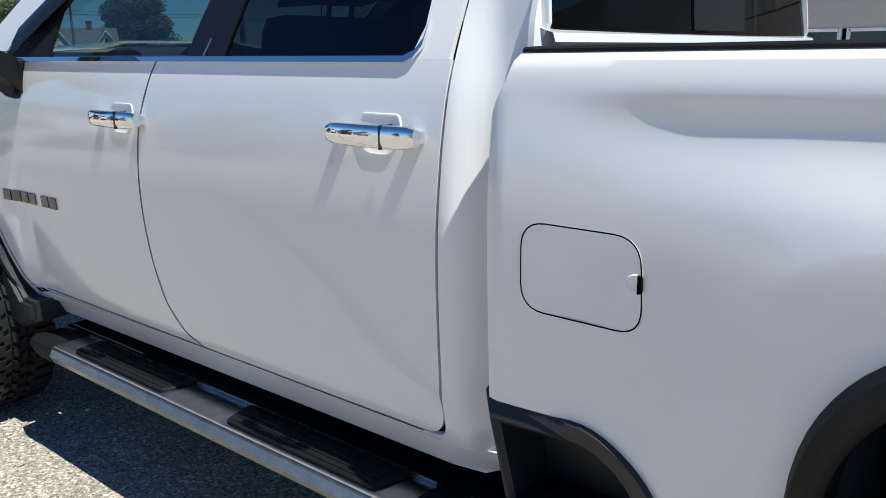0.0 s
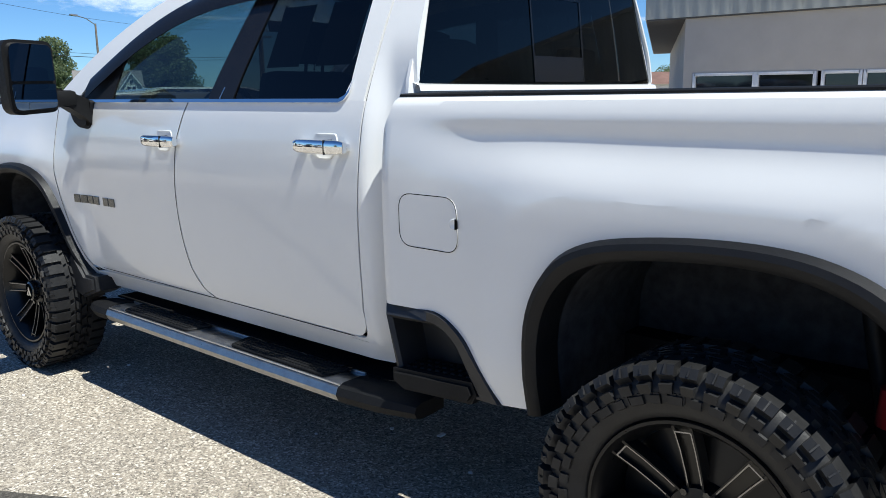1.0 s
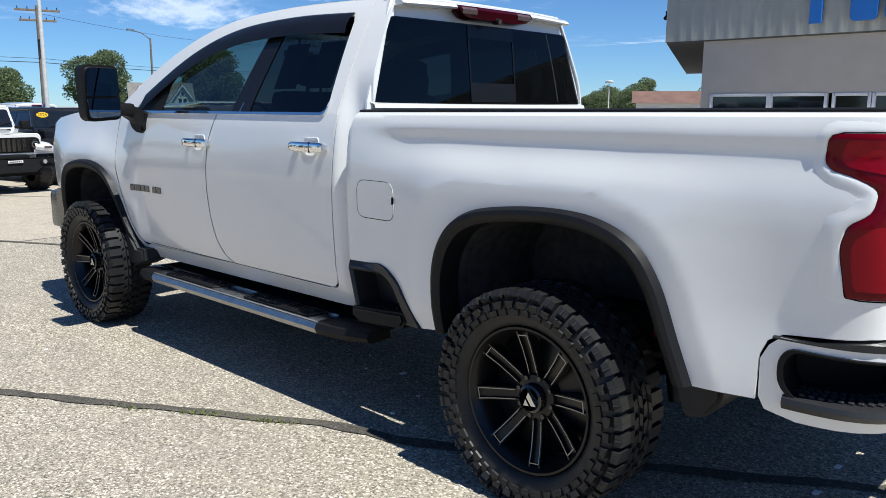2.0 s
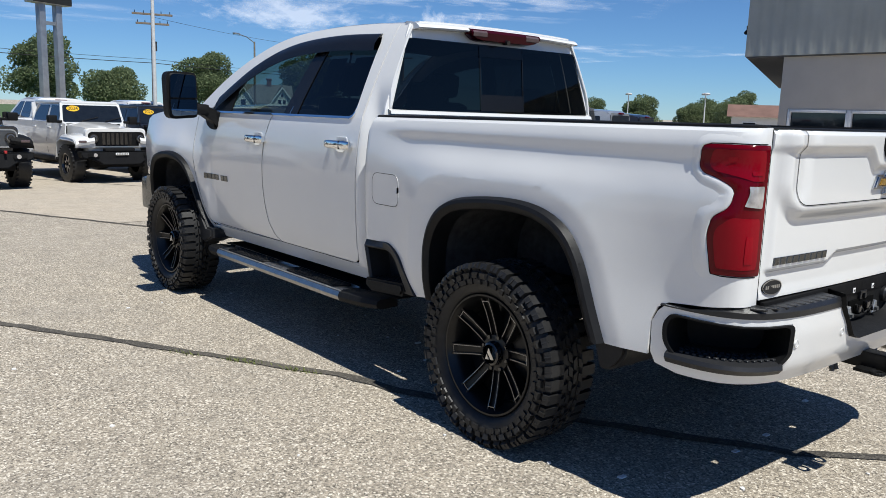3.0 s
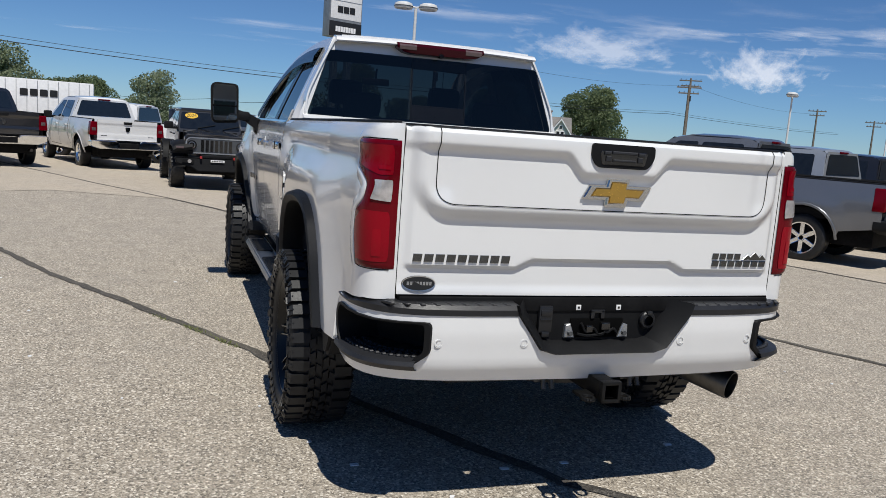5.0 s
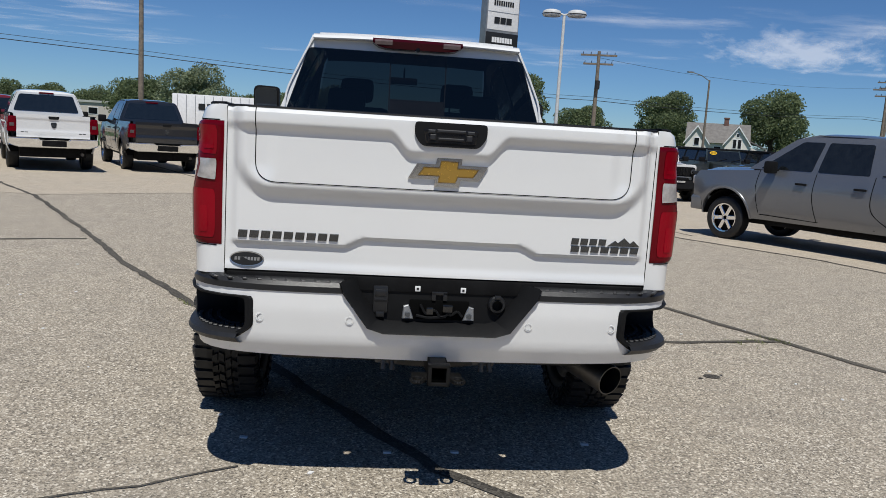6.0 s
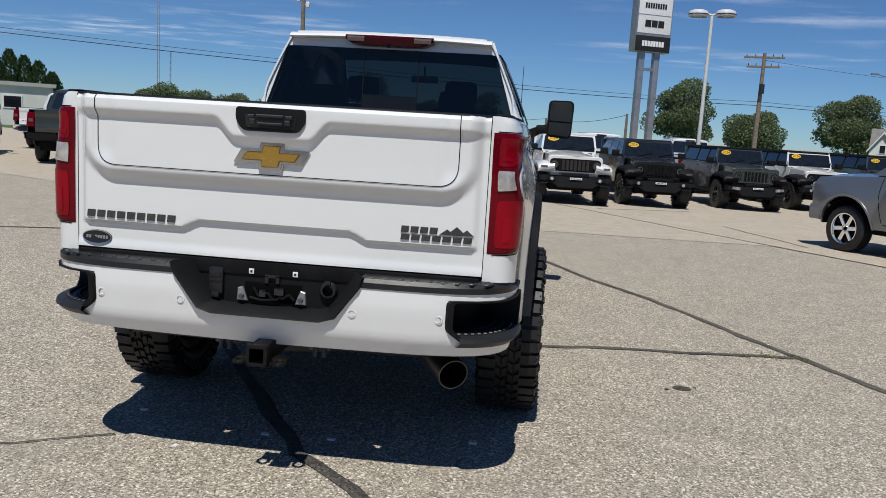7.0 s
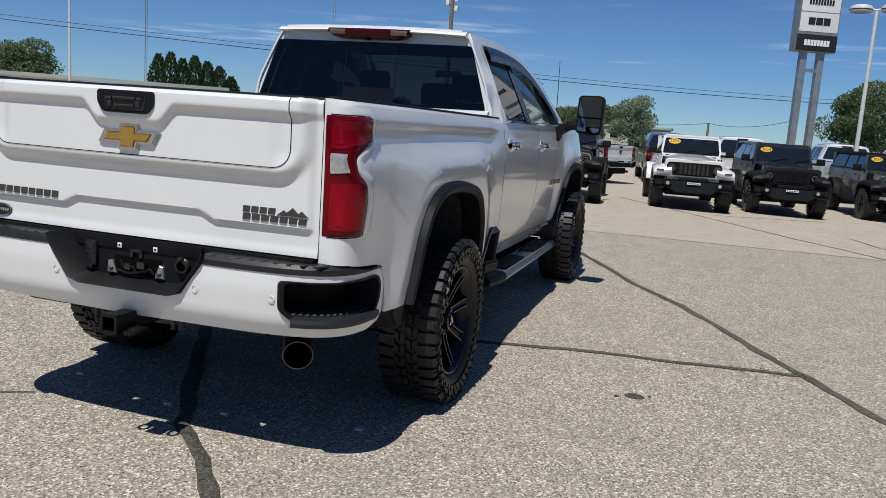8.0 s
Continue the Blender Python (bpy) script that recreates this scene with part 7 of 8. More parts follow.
# pickups with their tails to the lot
pickup(spot(-20.3, -0.82, 200), "white2", "white pickup with chrome rear bumper")
pickup(spot(-18.57, -3.60, 204), "black_paint", "black pickup with chrome rear bumper")
pickup(spot(-16.48, -5.73, 204), "white2", "white pickup with chrome bumper and a pressed tailgate line")
pickup(spot(-15.72, -8.66, 202), "olive_paint", "olive grey pickup with dark rear bumper", chrome=False)
pickup(spot(-26.57, -11.2, 208), "red_paint", "red pickup far back on the lot")
pickup(spot(-21.67, -12.78, 190), "white2", "white pickup far back on the lot")
pickup(spot(-14.00, -11.60, 205), "silver_paint", "silver pickup on the lot")
# second row behind the off-roaders
pickup(spot(-24.8, 0.85, 243), "white2", "white crew cab pickup standing across behind the off-roaders")
pickup(spot(-23.3, 5.9, 184), "white2", "white pickup behind the off-roaders")
pickup(spot(-27.7, 3.45, 188), "grey_paint", "dark grey pickup behind the off-roaders")
pickup(spot(-25.8, 9.5, 186), "white2", "white pickup behind the off-roaders")
# grey pickup standing across, and the row near the building
pickup(spot(-6.24, 10.99, 206.8), "grey_paint", "metallic grey pickup seen from its driver's side", chrome=False, group="")
pickup(spot(-7.88, 14.14, 200), "silver_paint", "silver pickup beside the building", group="pickups near the building")
pickup(spot(-9.2, 17.0, 200), "black_paint", "black pickup with chrome bumper beside the building", group="pickups near the building")
pickup(spot(-11.4, 19.9, 200), "white2", "white pickup beside the building", group="pickups near the building")
pickup(spot(-13.8, 22.7, 200), "red_paint", "red pickup beside the building", group="pickups near the building")


# ---- lot, buildings and street ----
bm = sheet([(-60, -60), (-24, -24), (-13.2, -11.5), (-10.3, -6.0), (-9.75, -3.55), (-11.6, -1.4), (-11.02, 0.64), (-8.78, 1.72), (-8.0, 2.10), (-8.4, 4.6), (-8.9, 7.35), (-6.52, 8.91), (-2.74, 9.94), (2.98, 13.14), (12, 18.25), (-7.0, 18.25), (-60, 40)], lambda u, v: (u, v, lot_z(u, v) + 0.005), 1.5, 1.5, 0.0, (0, 0, 1))
solid("pavement", bm, M["concrete"], "tan concrete parking bays", "pavement", kind="structure")


def tar_line(pts, w, seed, name="tar_joint"):
    """A sealed joint with wandering edges, a few millimetres proud of the paving."""
    rnd = random.Random(seed)
    line = []
    for a, b in zip(pts, pts[1:]):
        k = max(2, int((Vector(b) - Vector(a)).length / 0.12))
        line += [Vector(a).lerp(Vector(b), i / k) for i in range(k)]
    line.append(Vector(pts[-1]))
    bm = bmesh.new()
    rows = []
    off = 0
    for i, p in enumerate(line):
        d = (line[min(i + 1, len(line) - 1)] - line[max(i - 1, 0)]).normalized()
        n = Vector((-d.y, d.x))
        off = 0.85 * off + rnd.uniform(-0.012, 0.012)
        c = p + n * off
        h1, h2 = w * rnd.uniform(0.35, 0.65), w * rnd.uniform(0.35, 0.65)
        g = lot_z(c.x, c.y)
        rows.append([(*(c + n * h1), g + 0.0055), (*(c + n * h1 * 0.6), g + 0.009), (*(c - n * h2 * 0.6), g + 0.009), (*(c - n * h2), g + 0.0055)])
    loft(bm, rows)
    return solid(name, bm, M["tar"], "black tar-sealed joint in the paving", "pavement joint", kind="structure")


tar_line([(-15.07, -6.92), (-11.51, -4.84), (-9.7, -3.57), (-6.4, -1.85), (-3.45, -0.35), (-2.45, 0.23), (-1.7, 0.69), (-1.0, 1.1), (-0.6, 1.22), (0.3, 1.68), (0.8, 1.98), (1.25, 2.24), (1.55, 2.55), (1.85, 2.82), (2.5, 3.35), (4.5, 4.7), (9, 7.3)], 0.074, 1)
tar_line([(-21.65, -4.63), (-14.66, -1.24), (-11.02, 0.64), (-8.78, 1.72), (-5.57, 3.2), (-4.03, 3.94), (-2.76, 4.6), (-1.83, 5.0), (-1.26, 5.3), (-0.55, 5.6), (1.5, 6.7), (8, 10.1)], 0.068, 2)
tar_line([(-17.18, 2.61), (-13.12, 4.9), (-10.64, 6.28), (-8.96, 7.34), (-6.52, 8.91), (-2.84, 9.92), (3.99, 13.51)], 0.06, 3)
tar_line([(-0.8, 2.2), (-0.93, 3.25), (-1.04, 3.71), (-1.13, 4.47), (-1.27, 5.28)], 0.058, 4)
tar_line([(-4.3, -3.3), (-4.74, -2.08), (-5.07, -1.25)], 0.05, 5)
tar_line([(2.6, -1.4), (1.75, 0.3), (1.52, 0.73), (1.43, 1.0), (1.22, 1.36)], 0.009, 6)
tar_line([(-14.23, 4.96), (-15.77, 7.37)], 0.05, 7)
tar_line([(-12.07, 7.32), (-9.16, 7.98)], 0.05, 8)
rnd = random.Random(5)
bm = bmesh.new()
for k, (cx, cy, r) in enumerate(((-0.27, 4.24, 0.058), (-0.22, 4.14, 0.016), (-0.30, 4.32, 0.012))):
    n = 18
    bm.faces.new([bm.verts.new((cx + r * rnd.uniform(0.88, 1.1) * 0.8 * math.cos(2 * math.pi * i / n), cy + r * rnd.uniform(0.88, 1.1) * math.sin(2 * math.pi * i / n), 0.004 + 0.001 * k)) for i in range(n)])
solid("oil_stain", bm, M["tar"], "dark stain on the paving", "stain", kind="structure")
bm = bmesh.new()
for i in range(44):
    cx, cy = rnd.uniform(-4, 4.2), rnd.uniform(-1.2, 5.5)
    r = rnd.uniform(0.006, 0.014)
    a0 = rnd.uniform(0, 3)
    vs = [(cx + r * rnd.uniform(0.6, 1.5) * math.cos(a0 + 2 * math.pi * k / 6), cy + r * rnd.uniform(0.6, 1.4) * math.sin(a0 + 2 * math.pi * k / 6)) for k in range(6)]
    prism(bm, vs, lambda u, v, d: (u, v, d), 0.001, 0.007)
for cx, cy in ((1.063, 2.03), (1.05, 2.35), (0.93, 3.02), (0.905, 1.35), (-1.25, 1.90)):
    prism(bm, [(cx - 0.011, cy - 0.02), (cx + 0.010, cy - 0.018), (cx + 0.012, cy + 0.018), (cx - 0.008, cy + 0.02)], lambda u, v, d: (u, v, d), 0.001, 0.008)
solid("loose_chips", bm, M["white_flat"], "scattered pale stone chips on the paving", "stone chips", kind="stuff")
# parking lines near the building
for i in range(4):
    bm = bmesh.new()
    a, b = Vector((-4.2 - i * 2.9, 13.0 + i * 1.1)), Vector((-6.2 - i * 2.9, 17.6 + i * 1.1))
    n = Vector((-(b - a).y, (b - a).x)).normalized() * 0.05
    loft(bm, [[(*q, lot_z(q.x, q.y) + 0.010) for q in (a.lerp(b, k / 8) + n, a.lerp(b, k / 8) - n)] for k in range(9)])
    solid("road_marking", bm, M["white_flat"], "worn white parking line", "road marking", kind="structure")
bm = sheet([(-200, -120), (-50, -60), (-38, -18), (-36, -10), (-41, 0), (-47, 14), (-53, 30), (-75, 130), (-300, 200), (-400, -200)], lambda u, v: (u, v, lot_z(u, v) + 0.010), 6, 6, 0.0, (0, 0, 1))
solid("lawn", bm, M["grass"], "mown grass beyond the lot", "grass", kind="structure")

# dealership building
bld = thing("dealership_building", pose(0, 18.3, 0), "flat-roofed tan building with ribbed grey fascia and blue sign letters", "building")
SKEW = -0.475                                   # the side wall runs back at a slant
bm = bmesh.new()
prism(bm, [(-7.3, 0.0), (-7.08, 0.0), (-7.08 + SKEW * 17, 17), (-7.3 + SKEW * 17, 17)], lambda u, v, d: (u, v, d), -0.5, 3.218)
part("wall", bm, M["stucco"], bld)
for q in ((-7.08, 20, 0.0, 0.22, 1.93, 3.218), (-7.08, 20, 0.0, 0.22, -0.5, 0.55), (19.8, 20, 0.22, 17, 0.0, 3.218), (-7.08 + SKEW * 16.8, 19.8, 16.8, 17, 0.0, 3.218)):
    part("wall", box(bmesh.new(), *q), M["stucco"], bld)
bm = bmesh.new()
box(bm, -7.05, 19.8, 0.3, 13.7, 0.0, 0.1)
box(bm, -7.05, 19.8, 6.0, 6.2, 0.1, 3.3)
part("inner_room", bm, M["cloth"], bld)
bm = bmesh.new()
xs = np.arange(-8.3, 20.4, 0.16)
rows = []
for i, x in enumerate(xs):
    y = -0.100 if i % 2 else -0.106
    rows += [[(x, y, 3.25), (x, y, 4.95)], [(x + 0.14, y, 3.25), (x + 0.14, y, 4.95)]]
loft(bm, rows)
prism(bm, [(-8.3, -0.095), (20.4, -0.095), (20.4, 17.6), (-8.3 + SKEW * 17.3, 17.6)], lambda u, v, d: (u, v, d), 3.25, 4.95)
part("fascia", bm, M["fascia"], bld, "ribbed grey metal fascia")
bm = bmesh.new()
prism(bm, [(-8.27, -0.08), (20.3, -0.08), (20.3, 17.5), (-8.27 + SKEW * 17.2, 17.5)], lambda u, v, d: (u, v, d), 3.220, 3.247)
part("soffit", bm, M["soffit"], bld)
bm = bmesh.new()
prism(bm, [(-8.36, -0.16), (20.45, -0.16), (20.45, 17.7), (-8.36 + SKEW * 17.3, 17.7)], lambda u, v, d: (u, v, d), 4.95, 5.05)
part("roof_edge", bm, M["fascia"], bld)
cols = [(-7.02, -5.60), (-5.52, -4.28), (-4.10, -3.36), (-3.26, -1.9), (-1.82, -0.4), (-0.32, 1.2), (1.3, 2.8), (2.9, 4.4), (4.5, 6.0)]
for x0, x1 in cols:
    bm = bmesh.new()
    for a, b, c, d in ((x0 - 0.04, x0 + 0.03, 0.55, 1.93), (x1 - 0.03, x1 + 0.04, 0.55, 1.93), (x0, x1, 1.86, 1.93), (x0, x1, 0.55, 0.62)):
        box(bm, a, b, -0.02, 0.12, c, d, 0.006)
    w = part("window", bm, M["white_flat"], bld, "white-framed shop window")
    bm = bmesh.new()
    box(bm, x0 + 0.03, x1 - 0.03, 0.05, 0.06, 0.62, 1.86)
    part("pane", bm, M["dark_pane"], w)
for i, (x, w, h) in enumerate(((-4.69, 0.70, 1.0), (-3.83, 0.55, 0.72), (-3.14, 0.45, 0.72), (-2.45, 0.75, 0.72), (-1.5, 0.6, 0.72), (-0.5, 0.7, 0.72))):
    bm = bmesh.new()
    z0 = 3.46
    if i == 0:
        prism(bm, [(x, z0), (x + 0.27, z0), (x + 0.27, z0 + h), (x, z0 + h)], lambda u, v, d: (u, d, v), -0.30, -0.20, 0.01)
        prism(bm, [(x + 0.27, z0 + h - 0.2), (x + w, z0 + h - 0.2), (x + w, z0 + h), (x + 0.27, z0 + h)], lambda u, v, d: (u, d, v), -0.30, -0.20, 0.01)
    else:
        prism(bm, rounded([(x, z0, 0.12), (x + w, z0, 0.12), (x + w, z0 + h, 0.05), (x, z0 + h, 0.05)], 4), lambda u, v, d: (u, d, v), -0.30, -0.20, 0.01)
    part("sign_block", bm, M["sign_blue"], bld, "blue raised sign block")
bm = bmesh.new()
box(bm, -8.42, -8.32, 0.05, 0.15, 3.95, 4.05, 0.01)
rod(bm, (-8.37, 0.1, 3.95), (-8.37, -0.05, 3.85), 0.05, seg=10)
part("wall_lamp", bm, M["plastic"], bld)


def tree(x, y, h, hw, seed, mat="leaf", sparse=1.0, low=0.16, clumps=26):
    """Tapered trunk with limbs and a crown of many leaf sprays in uneven clumps."""
    rnd = np.random.RandomState(seed)
    tr = thing("tree", pose(x, y, 0), {"leaf": "broad leafy green tree", "leaf_light": "thin-crowned light green tree", "leaf_dark": "dense dark green tree"}[mat] + " beyond the lot", "tree")
    bm = bmesh.new()
    top = Vector((rnd.uniform(-0.2, 0.2), rnd.uniform(-0.2, 0.2), h * 0.72))
    rod(bm, (0, 0, -0.5), top * 0.45, 0.045 * h, 0.03 * h, 10)
    rod(bm, top * 0.45, top, 0.03 * h, 0.008 * h, 8)
    centres = []
    for i in range(clumps):
        a = 2 * math.pi * (i / clumps) * 2.4 + rnd.uniform(-0.4, 0.4)
        zz = h * (low + 0.10 + (0.80 - low) * ((i + 0.5) / clumps))
        taper = math.sin(math.pi * min(1.0, 0.25 + 0.70 * (zz / h))) ** 0.7
        rr = hw * 0.68 * taper * rnd.uniform(0.55, 1.0)
        c = Vector((rr * math.cos(a), rr * math.sin(a), zz))
        centres.append((c, hw * rnd.uniform(0.26, 0.46)))
        rod(bm, (top.x * 0.5, top.y * 0.5, zz * 0.62), c * 0.96, 0.012 * h, 0.004 * h, 6)
    part("trunk", bm, M["bark"], tr)
    pts = []
    for c, r in centres:
        n = int(560 * sparse)
        v = rnd.normal(size=(n, 3))
        v /= np.linalg.norm(v, axis=1)[:, None]
        rad = r * rnd.uniform(0.55, 1.08, size=(n, 1)) ** 0.6
        pts.append(np.array(c) + v * rad * np.array([1, 1, 0.78]))
    pts = np.concatenate(pts)
    n = len(pts)
    size = 0.021 * hw * rnd.uniform(0.6, 1.6, size=(n, 1)) + 0.030
    a = rnd.normal(size=(n, 3))
    a /= np.linalg.norm(a, axis=1)[:, None]
    b = np.cross(a, rnd.normal(size=(n, 3)))
    b /= np.linalg.norm(b, axis=1)[:, None]
    c = np.cross(a, b)
    quad = np.stack([pts - a * size, pts - b * size * 0.7 + c * size * 0.2, pts + a * size, pts + b * size * 0.7 + c * size * 0.2], axis=1).reshape(-1, 3)
    me = bpy.data.meshes.new("crown")
    me.from_pydata(quad.tolist(), [], [(4 * i, 4 * i + 1, 4 * i + 2, 4 * i + 3) for i in range(n)])
    me.materials.append(M[mat])
    cr = new("crown", me)
    cr.parent = tr
    return tr


t_a = tree(-74.3, 17.7, 7.3, 3.6, 1)
tree(-87.2, 27.8, 5.0, 4.1, 2)
t_b = tree(-79.3, 35.0, 7.1, 3.9, 3)
tree(-70.2, 42.2, 7.1, 3.9, 4)
for i in range(8):
    tree(-112 + i * 1.0, -52 + i * 6.2, 3.7 + 0.9 * ((i * 37) % 10) / 10, 4.2, 20 + i, low=0.05)
tree(-73.9, -13.3, 5.9, 3.8, 5, "leaf_light", low=0.08)
tree(-81.5, -20, 4.8, 3.6, 6)
tree(-83, -8, 3.8, 3.4, 16)
tree(-55.8, -0.3, 4.3, 2.1, 7, "leaf_light", 0.34, 0.12, 34)
tree(-66.4, -66.2, 6.8, 4.4, 8)
tree(-56.5, 103.4, 5.9, 2.6, 9)
tree(-55.0, 98.0, 4.6, 3.0, 10, low=0.05)
tree(-47.0, 104.0, 4.2, 3.4, 15, low=0.05)
tree(-62.1, 99.4, 3.7, 2.6, 11)
tree(-79.9, 99.2, 4.4, 2.9, 12, low=0.05)
tree(-74.2, 103.7, 4.9, 3.8, 13, low=0.05)
tree(-66, 108.7, 4.6, 3.4, 14, low=0.05)
def conifer(x, y, h, hw, seed):
    """Upright conifer: a cone of many short sprays that point up and out."""
    rnd = np.random.RandomState(seed)
    tr = thing("conifer_tree", pose(x, y, 0), "dense dark green columnar conifer in a tall hedge", "tree", "conifer hedge")
    bm = bmesh.new()
    rod(bm, (0, 0, -0.5), (0, 0, h * 0.9), 0.16, 0.03, 10)
    part("trunk", bm, M["bark"], tr)
    n = 2600
    z = h * (0.03 + 0.97 * rnd.uniform(0, 1, n) ** 1.25)
    a = rnd.uniform(0, 2 * math.pi, n)
    lobes = 1 + 0.22 * np.sin(3 * a + z * 1.9 + seed) + 0.14 * np.sin(7 * a - z * 3.1)
    r = hw * np.clip(1 - z / h, 0.02, 1) ** 0.45 * lobes * rnd.uniform(0.7, 1.05, n)
    p = np.stack([r * np.cos(a), r * np.sin(a), z], 1)
    up = np.stack([0.45 * np.cos(a), 0.45 * np.sin(a), np.full(n, 0.9)], 1) + rnd.normal(size=(n, 3)) * 0.25
    side = np.cross(up, rnd.normal(size=(n, 3)))
    side /= np.linalg.norm(side, axis=1)[:, None]
    ln, wd = rnd.uniform(0.18, 0.36, (n, 1)), rnd.uniform(0.05, 0.10, (n, 1))
    quad = np.stack([p - up * ln * 0.5, p + side * wd, p + up * ln * 0.6, p - side * wd], axis=1).reshape(-1, 3)
    me = bpy.data.meshes.new("crown")
    me.from_pydata(quad.tolist(), [], [(4 * i, 4 * i + 1, 4 * i + 2, 4 * i + 3) for i in range(n)])
    me.materials.append(M["leaf_dark"])
    cr = new("crown", me)
    cr.parent = tr


for i in range(7):
    conifer(-72.5 + i * 0.62, -44.2 - i * 1.08, (4.6, 5.6, 6.0, 6.5, 6.1, 6.7, 6.4)[i], 1.35, 40 + i)
tree(-78.8, -36.0, 4.0, 3.2, 48, low=0.05)
# unseen trees behind the way the camera goes, for reflections; low buildings follow further down
for i, (x, y) in enumerate(((38, -30), (46, -14), (52, 3), (47, 16), (41, 34), (30, -44), (12, -48), (-8, -46), (-26, -50), (60, -24))):
    copy_thing(t_a if i % 2 else t_b, pose(x, y, 0, 0, 0, 40 * i))


# twin-head lamp by the off-roaders
def area_lamp(x, y, h, turn, heads=2, words="white lamp post with two round heads", foot="cream"):
    lp = thing("lamp_post", pose(x, y, 0, 0, 0, turn), words, "lamp post")
    bm = bmesh.new()
    rod(bm, (0, 0, 0.8), (0, 0, h - 0.1), 0.075, 0.055, 16)
    part("post", bm, M["pole_white"], lp)
    bm = bmesh.new()
    rod(bm, (0, 0, -0.45), (0, 0, 0.8), 0.20, 0.20, 20)
    rod(bm, (0, 0, 0.8), (0, 0, 1.5), 0.085, 0.08, 16)
    part("base", bm, M[foot], lp, "painted pole base")
    for s in (1, -1)[:heads]:
        bm = bmesh.new()
        turned(bm, [(0.0, 0.13), (0.20, 0.12), (0.33, 0.07), (0.36, 0.0), (0.36, -0.09), (0.33, -0.13), (0.0, -0.13)], 24, "Z")
        bmesh.ops.transform(bm, matrix=pose(0, s * 0.48, h), verts=bm.verts)
        hd = part("lamp_head", bm, M["pole_white"], lp)
        bm = bmesh.new()
        turned(bm, [(0.365, -0.03), (0.372, -0.03), (0.372, -0.06), (0.365, -0.06)], 24, "Z")
        bmesh.ops.transform(bm, matrix=pose(0, s * 0.48, h), verts=bm.verts)
        part("band", bm, M["trim"], hd)
        bm = bmesh.new()
        rod(bm, (0, 0, h - 0.06), (0, s * 0.25, h - 0.02), 0.035, seg=10)
        part("arm", bm, M["pole_white"], lp)
    return lp


area_lamp(-26.5, 9.65, 6.25, -15)
for x, y, h in ((-40.0, 40.5, 5.65), (-56.0, 67.0, 5.4), (-63.5, 86.7, 4.8), (-48.5, 81.0, 4.6)):
    area_lamp(x, y, h, 45, words="white lamp post with flat heads", foot="pole_white")
bm = bmesh.new()
rod(bm, (0, 0, -0.45), (0, 0, 9), 0.08, 0.05, 14)
solid("white_pole", bm, M["pole_white"], "slim white pole beyond the pickups", "pole", pose(-32.6, -29.2, 0))


def utility_pole(x, y, h, turn, arms=2, transformer=True):
    up_ = thing("utility_pole", pose(x, y, 0, 0, 0, turn), "weathered wooden utility pole with crossarms", "utility pole")
    bm = bmesh.new()
    rod(bm, (0, 0, -0.45), (0, 0, h), 0.16, 0.10, 12)
    part("pole", bm, M["pole_wood"], up_)
    for i in range(arms):
        bm = bmesh.new()
        z = h - 0.25 - 0.55 * i
        box(bm, -0.05, 0.05, -1.15 + 0.2 * i, 1.15 - 0.2 * i, z - 0.06, z + 0.06, 0.01)
        arm = part("crossarm", bm, M["pole_wood"], up_)
        for y_ in (-1.0, -0.5, 0.5, 1.0):
            bm = bmesh.new()
            rod(bm, (0, y_ * (1 - 0.15 * i), z + 0.06), (0, y_ * (1 - 0.15 * i), z + 0.20), 0.03, 0.02, 8)
            part("insulator", bm, M["dark_chrome"], arm)
    if transformer:
        bm = bmesh.new()
        rod(bm, (0.22, 0.05, h - 2.4), (0.22, 0.05, h - 1.85), 0.16, seg=14)
        part("transformer", bm, M["trim"], up_)
    return up_


utility_pole(-46.3, 17.1, 7.1, -17)
utility_pole(-38.8, -9.2, 8.8, 25, 1, False)
utility_pole(-68.7, 52.9, 8.9, -36)
utility_pole(-82.3, 83.2, 8.0, -44, 2, False)
utility_pole(-84.2, 95.4, 7.3, -47, 2, False)
utility_pole(-62.0, 48.0, 7.6, -36, 2, False)
utility_pole(-80.0, 5.2, 3.15, 40, 0, False)
utility_pole(-66.0, 11.7, 3.65, 40, 0, False)
for z, s in ((8.1, 1), (7.9, -1), (7.6, 1)):
    bm = bmesh.new()
    box(bm, -0.10, 0.10, s * 0.25 - 0.10, s * 0.25 + 0.10, z - 0.15, z + 0.15, 0.03)
    rod(bm, (0, 0, z), (0, s * 0.2, z), 0.03, seg=6)
    solid("antenna_box", bm, M["pole_white"], "pale antenna box on a wooden utility pole", "antenna", pose(-38.8, -9.2, 0), "antenna boxes")


def cable(name, pts, sag, r=0.014):
    cu = bpy.data.curves.new(name, "CURVE")
    cu.dimensions, cu.bevel_depth, cu.bevel_resolution = "3D", r, 1
    for a, b in zip(pts, pts[1:]):
        sp = cu.splines.new("POLY")
        sp.points.add(16)
        for i in range(17):
            t = i / 16
            p = Vector(a).lerp(Vector(b), t)
            sp.points[i].co = (p.x, p.y, p.z - sag * 4 * t * (1 - t), 1)
    cu.materials.append(M["wire"])
    return tagged(new(name, cu), "black overhead cable between the poles", "cable", "overhead cables")


